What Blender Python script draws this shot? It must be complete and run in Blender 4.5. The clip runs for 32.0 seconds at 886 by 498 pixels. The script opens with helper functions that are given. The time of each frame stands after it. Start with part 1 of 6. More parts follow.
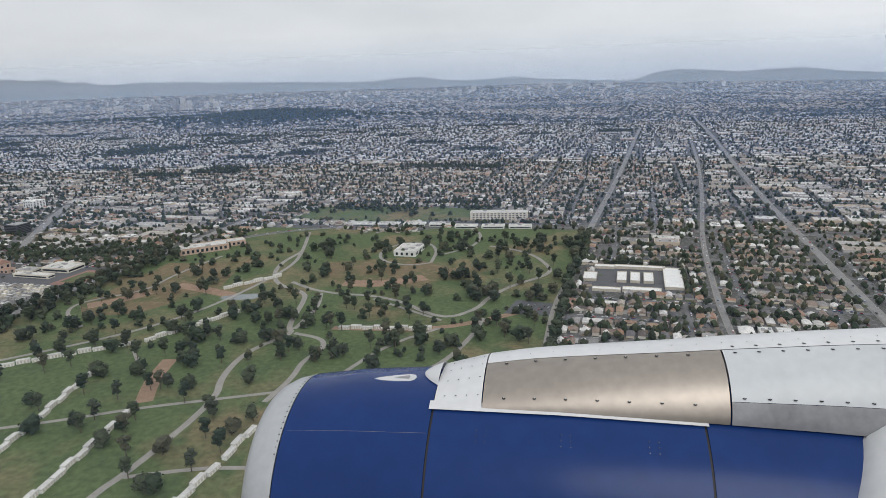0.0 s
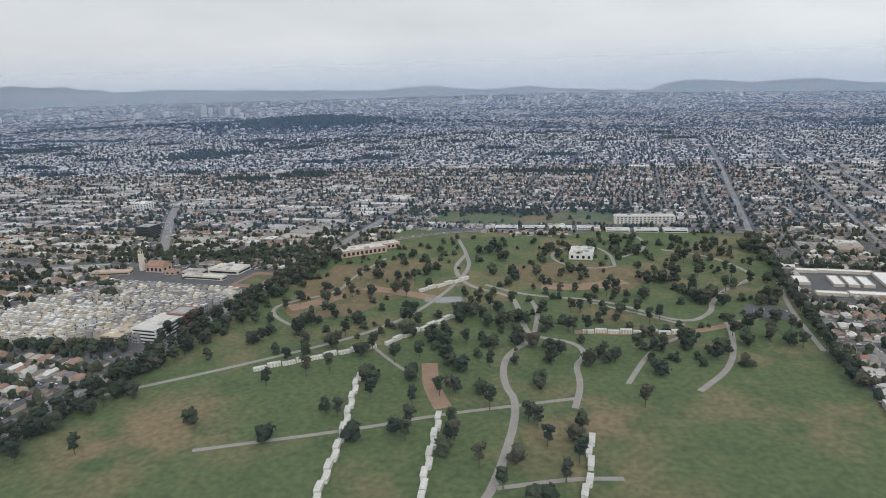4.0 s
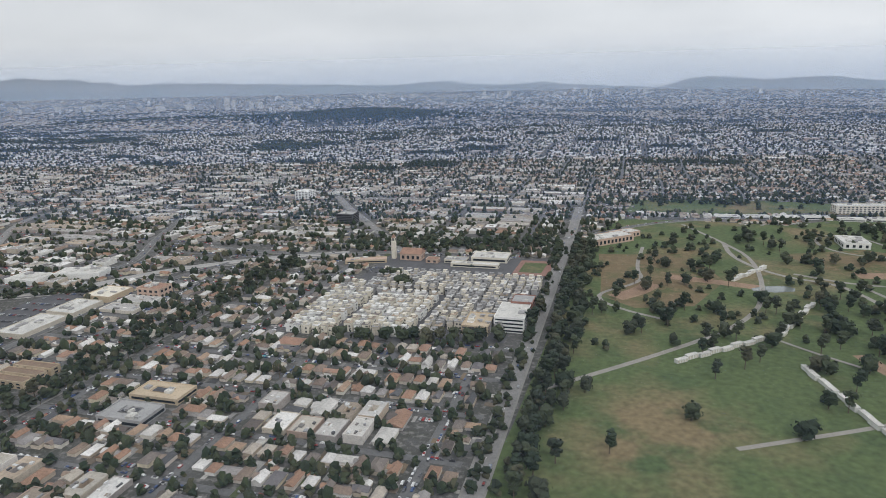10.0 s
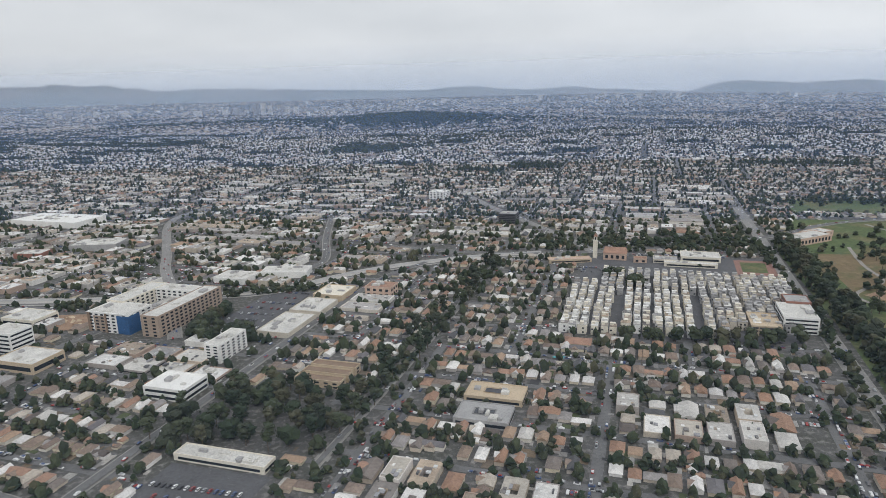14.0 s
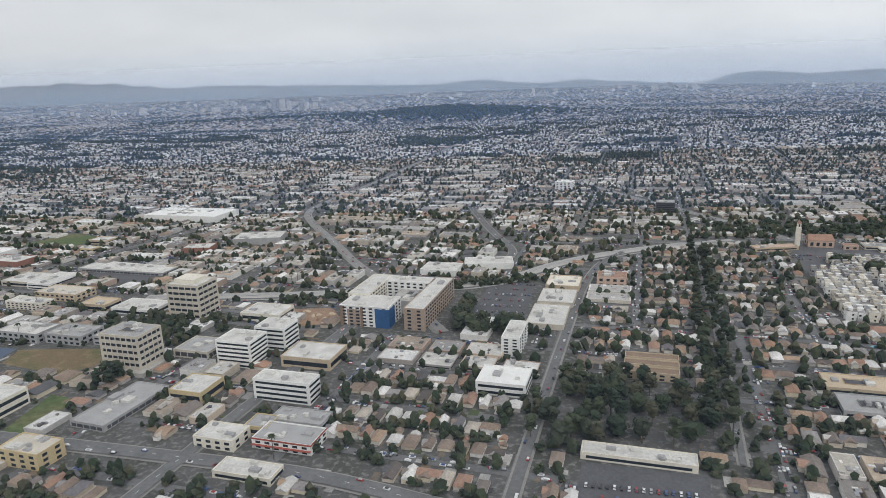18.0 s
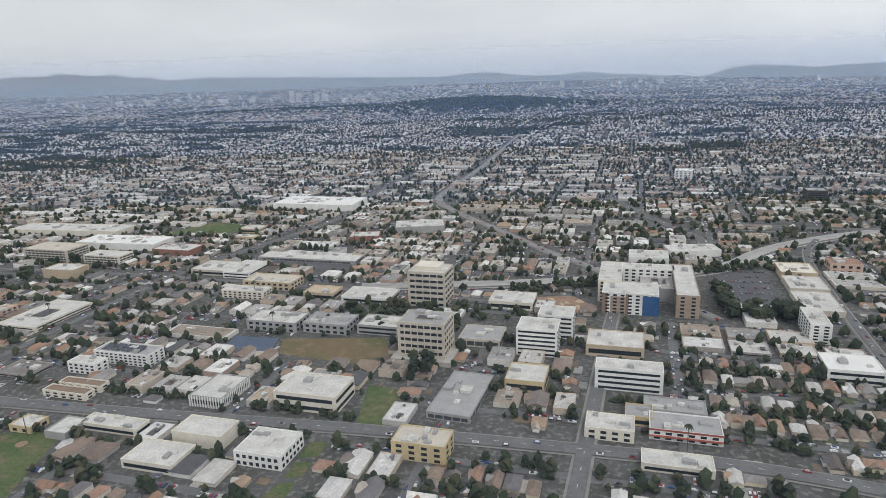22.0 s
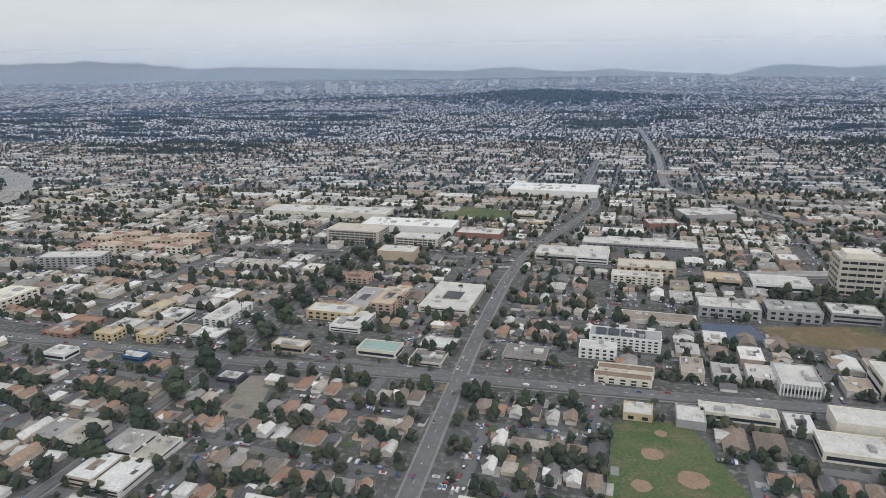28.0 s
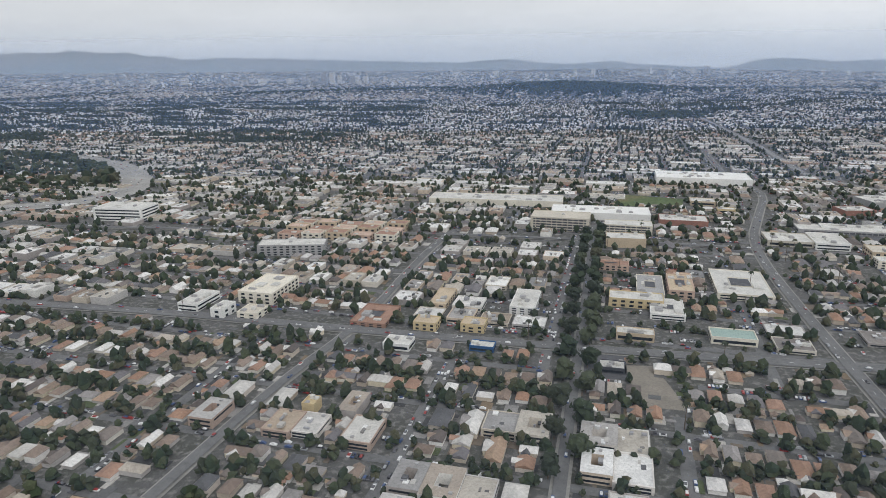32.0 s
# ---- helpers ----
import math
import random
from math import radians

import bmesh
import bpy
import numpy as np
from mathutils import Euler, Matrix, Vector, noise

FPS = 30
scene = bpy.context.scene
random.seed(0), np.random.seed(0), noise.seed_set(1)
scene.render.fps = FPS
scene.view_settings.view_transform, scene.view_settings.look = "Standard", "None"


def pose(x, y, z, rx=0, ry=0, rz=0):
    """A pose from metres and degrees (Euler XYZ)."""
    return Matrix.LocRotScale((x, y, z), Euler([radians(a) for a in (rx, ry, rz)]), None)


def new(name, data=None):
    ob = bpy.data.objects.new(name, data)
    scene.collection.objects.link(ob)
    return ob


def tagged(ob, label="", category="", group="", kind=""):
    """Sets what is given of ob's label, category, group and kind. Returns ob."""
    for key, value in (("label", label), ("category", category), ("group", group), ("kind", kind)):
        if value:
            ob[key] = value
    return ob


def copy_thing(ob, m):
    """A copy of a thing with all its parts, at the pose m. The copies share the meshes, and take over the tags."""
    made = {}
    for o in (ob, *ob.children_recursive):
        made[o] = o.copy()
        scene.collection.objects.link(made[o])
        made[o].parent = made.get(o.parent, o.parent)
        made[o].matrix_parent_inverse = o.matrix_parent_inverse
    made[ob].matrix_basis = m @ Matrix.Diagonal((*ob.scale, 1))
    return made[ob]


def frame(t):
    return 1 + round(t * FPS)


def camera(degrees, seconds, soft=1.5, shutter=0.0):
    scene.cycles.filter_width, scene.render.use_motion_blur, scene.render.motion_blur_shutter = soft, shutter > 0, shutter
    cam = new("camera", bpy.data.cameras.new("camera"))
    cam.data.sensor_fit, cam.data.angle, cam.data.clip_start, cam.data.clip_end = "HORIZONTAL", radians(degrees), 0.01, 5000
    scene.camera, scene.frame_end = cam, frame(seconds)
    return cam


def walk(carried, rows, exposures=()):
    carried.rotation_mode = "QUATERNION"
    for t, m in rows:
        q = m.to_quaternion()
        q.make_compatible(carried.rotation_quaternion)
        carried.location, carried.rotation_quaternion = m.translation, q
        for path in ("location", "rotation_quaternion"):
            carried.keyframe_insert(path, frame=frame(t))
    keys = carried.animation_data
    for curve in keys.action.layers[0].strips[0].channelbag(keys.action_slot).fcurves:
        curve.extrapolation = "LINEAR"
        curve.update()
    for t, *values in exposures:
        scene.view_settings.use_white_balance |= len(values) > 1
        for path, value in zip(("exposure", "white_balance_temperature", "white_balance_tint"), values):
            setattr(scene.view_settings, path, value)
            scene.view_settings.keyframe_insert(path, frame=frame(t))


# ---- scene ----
# one unit stands for four metres of ground, so that the hills on the horizon stay inside the lens's range
cam = camera(68.2, 32.0, soft=0.7)
METRES, EYE, TILT, LEAN, TURN = 560.0, 69.9, -15.08, 1.98, 5.5
ROWS = [
    (0.0, 0.0, 0.0, 0.0, 0.0, 0.0, -0.0),
    (0.5, -0.0151, 0.0016, -0.0002, 0.05, -0.2, -0.01),
    (1.0, -0.0301, 0.0033, -0.0012, 0.02, -0.31, -0.14),
    (1.5, -0.0451, 0.0052, -0.0018, -0.04, -0.32, -0.23),
    (2.0, -0.0602, 0.007, -0.0022, -0.05, -0.12, -0.24),
    (2.5, -0.0754, 0.0087, -0.0029, 0.01, 0.21, -0.27),
    (3.0, -0.0915, 0.0105, -0.0033, 0.05, 0.63, -0.28),
    (3.5, -0.1066, 0.0122, -0.0041, 0.01, 0.88, -0.28),
    (5.5, -0.1677, 0.0189, -0.0059, 0.09, 0.2, -0.37),
    (6.0, -0.1828, 0.021, -0.0065, 0.07, 0.06, -0.42),
    (6.5, -0.198, 0.0233, -0.0072, -0.08, -0.06, -0.4),
    (7.0, -0.213, 0.0252, -0.0078, -0.23, -0.21, -0.4),
    (7.5, -0.228, 0.0275, -0.0084, -0.34, -0.33, -0.48),
    (8.0, -0.2432, 0.0297, -0.009, -0.47, -0.31, -0.51),
    (8.5, -0.2582, 0.0315, -0.0097, -0.56, -0.16, -0.56),
    (9.0, -0.273, 0.0329, -0.0104, -0.59, 0.04, -0.58),
    (9.5, -0.2879, 0.0348, -0.0112, -0.61, 0.26, -0.57),
    (10.0, -0.3029, 0.0362, -0.0117, -0.49, 0.51, -0.58),
    (10.5, -0.3179, 0.0373, -0.0125, -0.38, 0.87, -0.6),
    (11.0, -0.3328, 0.0386, -0.0132, -0.22, 1.26, -0.6),
    (11.5, -0.3478, 0.04, -0.0139, -0.03, 1.55, -0.61),
    (12.0, -0.3628, 0.0416, -0.0147, 0.19, 1.7, -0.59),
    (12.5, -0.3779, 0.0432, -0.0153, 0.31, 1.68, -0.65),
    (13.0, -0.3931, 0.0449, -0.0158, 0.44, 1.55, -0.7),
    (13.5, -0.4082, 0.0463, -0.0164, 0.65, 1.29, -0.71),
    (14.0, -0.4235, 0.048, -0.0169, 0.8, 0.96, -0.73),
    (14.5, -0.4387, 0.0494, -0.0175, 0.94, 0.64, -0.62),
    (16.5, -0.5006, 0.056, -0.0196, 1.08, 0.33, -0.23),
    (17.0, -0.5157, 0.0573, -0.0201, 1.04, 0.27, -0.17),
    (17.5, -0.5308, 0.0584, -0.0204, 0.97, 0.31, -0.15),
    (18.0, -0.5461, 0.0593, -0.0208, 0.89, 0.54, -0.14),
    (18.5, -0.5615, 0.0604, -0.021, 0.7, 0.8, -0.08),
    (19.0, -0.5769, 0.0614, -0.0216, 0.44, 0.97, -0.11),
    (19.5, -0.5925, 0.0624, -0.0218, 0.3, 0.83, -0.15),
    (20.0, -0.6078, 0.0637, -0.0225, 0.32, 0.47, -0.15),
    (20.5, -0.6233, 0.0646, -0.0231, 0.29, 0.17, -0.1),
    (21.0, -0.6388, 0.066, -0.0238, 0.21, 0.03, -0.09),
    (21.5, -0.6544, 0.0671, -0.0242, 0.1, -0.06, -0.1),
    (22.0, -0.6691, 0.0684, -0.0245, 0.01, -0.03, -0.09),
    (22.5, -0.6847, 0.0693, -0.0251, 0.1, 0.2, -0.12),
    (23.0, -0.7004, 0.0706, -0.0256, 0.21, 0.54, -0.11),
    (23.5, -0.7161, 0.0718, -0.026, 0.35, 0.87, -0.16),
    (24.0, -0.7319, 0.0728, -0.0265, 0.52, 1.21, -0.26),
    (24.5, -0.7479, 0.074, -0.0271, 0.71, 1.42, -0.36),
    (25.0, -0.764, 0.0752, -0.0276, 0.89, 1.44, -0.53),
    (25.5, -0.7802, 0.0767, -0.0284, 0.87, 1.33, -0.7),
    (27.5, -0.8457, 0.0827, -0.0314, 0.34, -0.2, -1.17),
    (28.0, -0.8619, 0.084, -0.0322, 0.16, -0.47, -1.19),
    (28.5, -0.8782, 0.0852, -0.033, 0.04, -0.45, -1.12),
    (29.0, -0.8946, 0.0863, -0.0337, 0.04, -0.24, -1.13),
    (29.5, -0.9109, 0.0875, -0.0344, -0.08, 0.09, -1.05),
    (30.0, -0.9273, 0.089, -0.0352, -0.23, 0.05, -1.07),
    (30.5, -0.9437, 0.0905, -0.0359, -0.27, -0.16, -1.07),
    (31.0, -0.9603, 0.0923, -0.0365, -0.47, -0.42, -1.08),
    (31.5, -0.9777, 0.0941, -0.0374, -1.51, -0.66, -1.08),
    (32.0, -0.9944, 0.096, -0.038, -1.34, -1.05, -1.1),
]
walk(cam, [(t, pose(0, 0, EYE, TILT, LEAN, TURN) @ pose(METRES * x, METRES * y, METRES * z, 90 + pitch, roll, yaw)) for t, x, y, z, yaw, pitch, roll in ROWS])


# ---- sky and light: a high overcast, brightest overhead, with a weak wide sun ----
world = bpy.data.worlds.new("overcast_sky")
scene.world = world
world.use_nodes = True
wn, wl = world.node_tree.nodes, world.node_tree.links
wn.clear()
SUN_UP, SUN_ROUND = 48.0, 155.0
sky = wn.new("ShaderNodeTexSky")
sky.sky_type, sky.sun_disc = "NISHITA", False
sky.sun_elevation, sky.sun_rotation = radians(SUN_UP), radians(SUN_ROUND)
sky.dust_density = 3.0
coord = wn.new("ShaderNodeTexCoord")
stretch = wn.new("ShaderNodeMapping")
stretch.inputs["Scale"].default_value = (1.3, 1.3, 4.2)
clouds = wn.new("ShaderNodeTexNoise")
clouds.inputs["Scale"].default_value, clouds.inputs["Detail"].default_value, clouds.inputs["Roughness"].default_value = 2.4, 6.0, 0.6
cloud_ramp = wn.new("ShaderNodeValToRGB")
cloud_ramp.color_ramp.elements[0].position, cloud_ramp.color_ramp.elements[1].position = 0.3, 0.62
cloud_ramp.color_ramp.elements[0].color = (6.7, 7.03, 7.42, 1)
cloud_ramp.color_ramp.elements[1].color = (7.75, 8.05, 8.4, 1)
veil = wn.new("ShaderNodeMix")
veil.data_type = "RGBA"
veil.inputs["Factor"].default_value = 0.94
back = wn.new("ShaderNodeBackground")
back.inputs["Strength"].default_value = 0.1
out = wn.new("ShaderNodeOutputWorld")
wl.new(coord.outputs["Generated"], stretch.inputs["Vector"])
wl.new(stretch.outputs["Vector"], clouds.inputs["Vector"])
wl.new(clouds.outputs["Fac"], cloud_ramp.inputs["Fac"])
wl.new(sky.outputs["Color"], veil.inputs["A"])
wl.new(cloud_ramp.outputs["Color"], veil.inputs["B"])
side, drift, tone = wn.new("ShaderNodeSeparateXYZ"), wn.new("ShaderNodeMapRange"), wn.new("ShaderNodeVectorMath")
drift.inputs["From Min"].default_value, drift.inputs["From Max"].default_value = -1.0, 1.0
drift.inputs["To Min"].default_value, drift.inputs["To Max"].default_value = 0.87, 1.13
tone.operation = "SCALE"
wl.new(coord.outputs["Generated"], side.inputs[0])
wl.new(side.outputs["X"], drift.inputs["Value"])
wl.new(veil.outputs["Result"], tone.inputs[0])
wl.new(drift.outputs["Result"], tone.inputs["Scale"])
wl.new(tone.outputs["Vector"], back.inputs["Color"])
wl.new(back.outputs["Background"], out.inputs["Surface"])

sun = new("sun", bpy.data.lights.new("sun", "SUN"))
sun.data.energy, sun.data.angle, sun.data.color = 1.0, radians(30), (1.0, 0.985, 0.965)
sun.matrix_world = pose(0, 0, 400, 90 - SUN_UP, 0, 180 - SUN_ROUND)

# ---- materials ----


def shade(name, colors, rough=0.85, scale=1.0, amount=0.25, by="island", metal=0.0, bump=0.0, fine=8.0):
    """A surface whose colour is picked from a list for each piece, then stained at two scales."""
    m = bpy.data.materials.new(name)
    m.use_nodes = True
    n, l = m.node_tree.nodes, m.node_tree.links
    bsdf = n["Principled BSDF"]
    bsdf.inputs["Roughness"].default_value, bsdf.inputs["Metallic"].default_value = rough, metal
    ramp = n.new("ShaderNodeValToRGB")
    ramp.color_ramp.interpolation = "CONSTANT" if len(colors) > 1 else "LINEAR"
    e = ramp.color_ramp.elements
    while len(e) < len(colors):
        e.new(0.5)
    for i, c in enumerate(colors):
        e[i].position, e[i].color = i / len(colors), (*c, 1)
    if len(colors) == 1:
        e[1].color = (*colors[0], 1)
    if by == "island":
        l.new(n.new("ShaderNodeNewGeometry").outputs["Random Per Island"], ramp.inputs["Fac"])
    else:
        l.new(n.new("ShaderNodeObjectInfo").outputs["Random"], ramp.inputs["Fac"])
    where = n.new("ShaderNodeNewGeometry").outputs["Position"]
    big, small = n.new("ShaderNodeTexNoise"), n.new("ShaderNodeTexNoise")
    big.inputs["Scale"].default_value, small.inputs["Scale"].default_value = scale, scale * fine
    big.inputs["Detail"].default_value, small.inputs["Detail"].default_value = 3, 4
    l.new(where, big.inputs["Vector"]), l.new(where, small.inputs["Vector"])
    add = n.new("ShaderNodeMath")
    l.new(big.outputs["Fac"], add.inputs[0]), l.new(small.outputs["Fac"], add.inputs[1])
    span = n.new("ShaderNodeMapRange")
    span.inputs["From Min"].default_value, span.inputs["From Max"].default_value = 0.6, 1.4
    span.inputs["To Min"].default_value, span.inputs["To Max"].default_value = 1 - amount, 1 + amount
    l.new(add.outputs["Value"], span.inputs["Value"])
    mul = n.new("ShaderNodeVectorMath")
    mul.operation = "SCALE"
    l.new(ramp.outputs["Color"], mul.inputs[0]), l.new(span.outputs["Result"], mul.inputs["Scale"])
    l.new(mul.outputs["Vector"], bsdf.inputs["Base Color"])
    if bump:
        b = n.new("ShaderNodeBump")
        b.inputs["Strength"].default_value, b.inputs["Distance"].default_value = bump, 0.05
        l.new(small.outputs["Fac"], b.inputs["Height"]), l.new(b.outputs["Normal"], bsdf.inputs["Normal"])
    return m


def patchwork(name, a, b, c, s1, s2, lo=0.42, hi=0.6, rough=0.95):
    """Ground that goes from colour a to b in large patches, with specks of c."""
    m = bpy.data.materials.new(name)
    m.use_nodes = True
    n, l = m.node_tree.nodes, m.node_tree.links
    bsdf = n["Principled BSDF"]
    bsdf.inputs["Roughness"].default_value = rough
    where = n.new("ShaderNodeNewGeometry").outputs["Position"]
    t1, t2, t3 = (n.new("ShaderNodeTexNoise") for _ in range(3))
    for t, s, d in ((t1, s1, 4), (t2, s2, 3), (t3, s2 * 7, 2)):
        t.inputs["Scale"].default_value, t.inputs["Detail"].default_value = s, d
        l.new(where, t.inputs["Vector"])
    m1, m2 = (n.new("ShaderNodeMapRange") for _ in range(2))
    for r, t, p, q in ((m1, t1, lo, hi), (m2, t2, 0.5, 0.68)):
        r.inputs["From Min"].default_value, r.inputs["From Max"].default_value = p, q
        l.new(t.outputs["Fac"], r.inputs["Value"])
    x1, x2 = (n.new("ShaderNodeMix") for _ in range(2))
    x1.data_type = x2.data_type = "RGBA"
    x1.inputs["A"].default_value, x1.inputs["B"].default_value = (*a, 1), (*b, 1)
    x2.inputs["B"].default_value = (*c, 1)
    l.new(m1.outputs["Result"], x1.inputs["Factor"]), l.new(m2.outputs["Result"], x2.inputs["Factor"])
    l.new(x1.outputs["Result"], x2.inputs["A"])
    fine = n.new("ShaderNodeMapRange")
    fine.inputs["From Min"].default_value, fine.inputs["From Max"].default_value = 0.3, 0.7
    fine.inputs["To Min"].default_value, fine.inputs["To Max"].default_value = 0.75, 1.25
    l.new(t3.outputs["Fac"], fine.inputs["Value"])
    mul = n.new("ShaderNodeVectorMath")
    mul.operation = "SCALE"
    l.new(x2.outputs["Result"], mul.inputs[0]), l.new(fine.outputs["Result"], mul.inputs["Scale"])
    l.new(mul.outputs["Vector"], bsdf.inputs["Base Color"])
    return m


HOUSE_ROOFS = [(.68, .66, .63), (.56, .54, .52), (.12, .10, .09), (.3, .18, .12), (.27, .2, .15), (.2, .15, .12), (.36, .25, .17), (.34, .2, .13), (.26, .2, .16), (.16, .15, .155), (.42, .37, .31), (.24, .18, .14), (.1, .1, .105), (.33, .2, .14), (.5, .48, .45), (.2, .17, .15), (.28, .26, .25), (.62, .6, .57)]
# far-band roofs: more whites, fewer mid greys, to raise contrast at a distance
FAR_ROOFS = [(.76, .75, .73), (.2, .18, .16), (.4, .3, .23), (.7, .69, .67), (.3, .29, .29), (.6, .58, .55), (.8, .79, .77), (.36, .29, .24), (.68, .67, .64), (.64, .62, .59)]
HOUSE_WALLS = [(.7, .66, .58), (.6, .52, .42), (.75, .73, .7), (.5, .42, .33), (.62, .55, .48), (.45, .42, .4), (.68, .6, .45)]
FLAT_ROOFS = [(.42, .34, .26), (.3, .25, .2), (.22, .2, .185), (.36, .31, .26), (0.484, 0.466, 0.44), (0.37, 0.352, 0.334), (0.546, 0.528, 0.493), (0.299, 0.29, 0.282), (0.44, 0.405, 0.352), (0.634, 0.616, 0.59), (0.334, 0.317, 0.308), (0.22, 0.216, 0.211), (0.422, 0.405, 0.387), (0.686, 0.678, 0.66), (.73, .71, .68), (.6, .59, .57), (.66, .65, .63)]
FLAT_WALLS = [(.62, .57, .5), (.7, .68, .64), (.52, .46, .38), (.58, .48, .38), (.66, .62, .58), (.4, .36, .33), (.42, .32, .26), (.48, .46, .44), (.36, .33, .31)]
HOUSE_ROOFS, HOUSE_WALLS = ([tuple(c * .94 + sum(q) / 3 * .08 for c in q) for q in k] for k in (HOUSE_ROOFS, HOUSE_WALLS))
M_HROOF = shade("house_shingle", HOUSE_ROOFS, 0.9, 0.3, 0.3)
M_FAR_ROOF = shade("hillside_shingle", FAR_ROOFS, 0.9, 0.3, 0.3)
M_HWALL = shade("house_stucco", HOUSE_WALLS, 0.9, 0.2, 0.15)
M_FROOF = shade("flat_roofing", FLAT_ROOFS, 0.9, 0.22, 0.28)
M_FWALL = shade("block_stucco", FLAT_WALLS, 0.9, 0.25, 0.2)
M_HROOF1 = shade("shingle_single", HOUSE_ROOFS, 0.9, 0.5, 0.3, by="object", bump=0.3)
M_HWALL1 = shade("stucco_single", HOUSE_WALLS, 0.9, 0.4, 0.15, by="object")
M_FROOF1 = shade("roofing_single", FLAT_ROOFS, 0.9, 0.3, 0.28, by="object")
M_FWALL1 = shade("render_single", FLAT_WALLS, 0.9, 0.3, 0.2, by="object")
LEAF = [(0.031, 0.046, 0.023), (0.046, 0.06, 0.03), (0.026, 0.041, 0.023), (0.055, 0.067, 0.036), (0.041, 0.05, 0.03), (0.072, 0.072, 0.041), (0.029, 0.04, 0.024)]
M_LEAF = shade("leaves_far", LEAF, 0.95, 0.8, 0.45)
M_LEAF1 = shade("leaves", LEAF, 0.9, 1.2, 0.5, by="object", bump=0.6)
# distance haze put into the leaf colour: darker and bluer than near leaves
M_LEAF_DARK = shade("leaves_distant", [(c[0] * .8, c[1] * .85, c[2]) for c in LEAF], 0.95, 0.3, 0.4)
M_YARD = shade("yard_ground", [(.34, .33, .31), (.06, .06, .062), (.2, .15, .1), (.08, .1, .045), (.26, .25, .24), (.12, .12, .12), (.42, .4, .37), (.16, .13, .1)], 0.95, 0.5, 0.3)
M_UNITS = shade("roof_plant", [(.6, .6, .59), (.3, .3, .31), (.1, .1, .105), (.72, .71, .69), (.2, .19, .18), (.45, .43, .4)], 0.7, 2.0, 0.2)
M_BARK = shade("bark", [(.13, .1, .075)], 0.95, 3.0, 0.3)
M_ROAD = shade("asphalt", [(.15, .149, .148)], 0.9, 0.15, 0.25)
M_AVENUE = shade("worn_pale_asphalt", [(.25, .243, .235)], 0.9, 0.15, 0.25)
M_LOT = shade("car_park_asphalt", [(.1, .1, .105)], 0.9, 0.2, 0.25)
M_PAVE = shade("pavement", [(.27, .26, .24)], 0.9, 0.3, 0.2)
M_CONC = shade("concrete", [(.42, .4, .37)], 0.9, 0.3, 0.2)
M_FARWALL = shade("pale_far_walls", [(.72, .71, .69), (.6, .58, .55), (.42, .41, .4), (.76, .75, .74), (.52, .5, .47)], 0.85, 0.1, 0.2)
M_FREEWAY = shade("worn_freeway_concrete", [(.33, .32, .3)], 0.9, 0.12, 0.3)
M_PATH = shade("park_road", [(.3, .28, .25)], 0.9, 0.3, 0.2)
M_DIRT = shade("bare_earth", [(.3, .2, .135)], 0.95, 0.4, 0.25)
M_LAWN = patchwork("lawn", (.088, .122, .044), (.2, .155, .082), (.072, .106, .04), 0.03, 0.1, 0.49, 0.64)
M_TURF = patchwork("turf", (.07, .11, .035), (.1, .125, .045), (.15, .13, .07), 0.1, 0.3)
M_DRY = patchwork("dry_grass", (.17, .125, .066), (.105, .115, .046), (.22, .16, .09), 0.08, 0.4, 0.46, 0.62)
M_DUST = shade("dusty_ground", [(.24, .215, .18)], 0.95, 0.3, 0.25)
M_RED = shade("dull_red_paint", [(.33, .085, .06)], 0.7, 0.6, 0.2)
M_POOL = shade("pool_water", [(.1, .42, .46)], 0.1, 1.0, 0.15)
M_POND = shade("pond_water", [(.2, .22, .21)], 0.12, 0.3, 0.2)
M_SOLAR = shade("solar_glass", [(.02, .026, .045)], 0.2, 0.8, 0.2)
M_FENCE = shade("green_mesh", [(.05, .12, .09)], 0.8, 1.0, 0.2)
M_GROUND = patchwork("town_ground", (.1, .098, .094), (.07, .071, .06), (.2, .19, .178), 0.12, 0.9)
M_WHITE = shade("white_paint", [(.78, .77, .74)], 0.7, 0.4, 0.12)
M_CREAM = shade("cream_stucco", [(.72, .67, .57)], 0.85, 0.4, 0.15)
M_BEIGE = shade("beige_concrete", [(.56, .51, .43)], 0.85, 0.4, 0.18)
M_TAN = shade("tan_stucco", [(.52, .42, .3)], 0.85, 0.4, 0.15)
M_YELLOW = shade("ochre_stucco", [(.55, .44, .26)], 0.85, 0.4, 0.15)
M_BROWN = shade("brown_cladding", [(.24, .17, .12)], 0.85, 0.4, 0.2)
M_UMBER = shade("umber_cladding", [(.36, .28, .22)], 0.85, 0.4, 0.2)
M_BRICK = shade("red_brick", [(.29, .145, .11)], 0.9, 0.5, 0.25)
M_PINK = shade("terracotta_stucco", [(.52, .38, .3)], 0.85, 0.4, 0.2)
M_TRACK = shade("running_track", [(.27, .15, .12)], 0.9, 0.4, 0.2)
M_TILE = shade("clay_tiles", [(.33, .2, .145)], 0.9, 0.6, 0.3)
M_GREY = shade("grey_concrete", [(.36, .355, .35)], 0.85, 0.4, 0.2)
M_DARK = shade("dark_cladding", [(.07, .072, .08)], 0.6, 0.4, 0.2)
M_BLUE = shade("blue_sheeting", [(.03, .1, .24)], 0.6, 0.6, 0.25)
M_PALE = shade("pale_roofing", [(.58, .565, .53)], 0.85, 0.35, 0.28)
M_GLASS = shade("window_glass", [(.03, .037, .045)], 0.15, 0.6, 0.4)
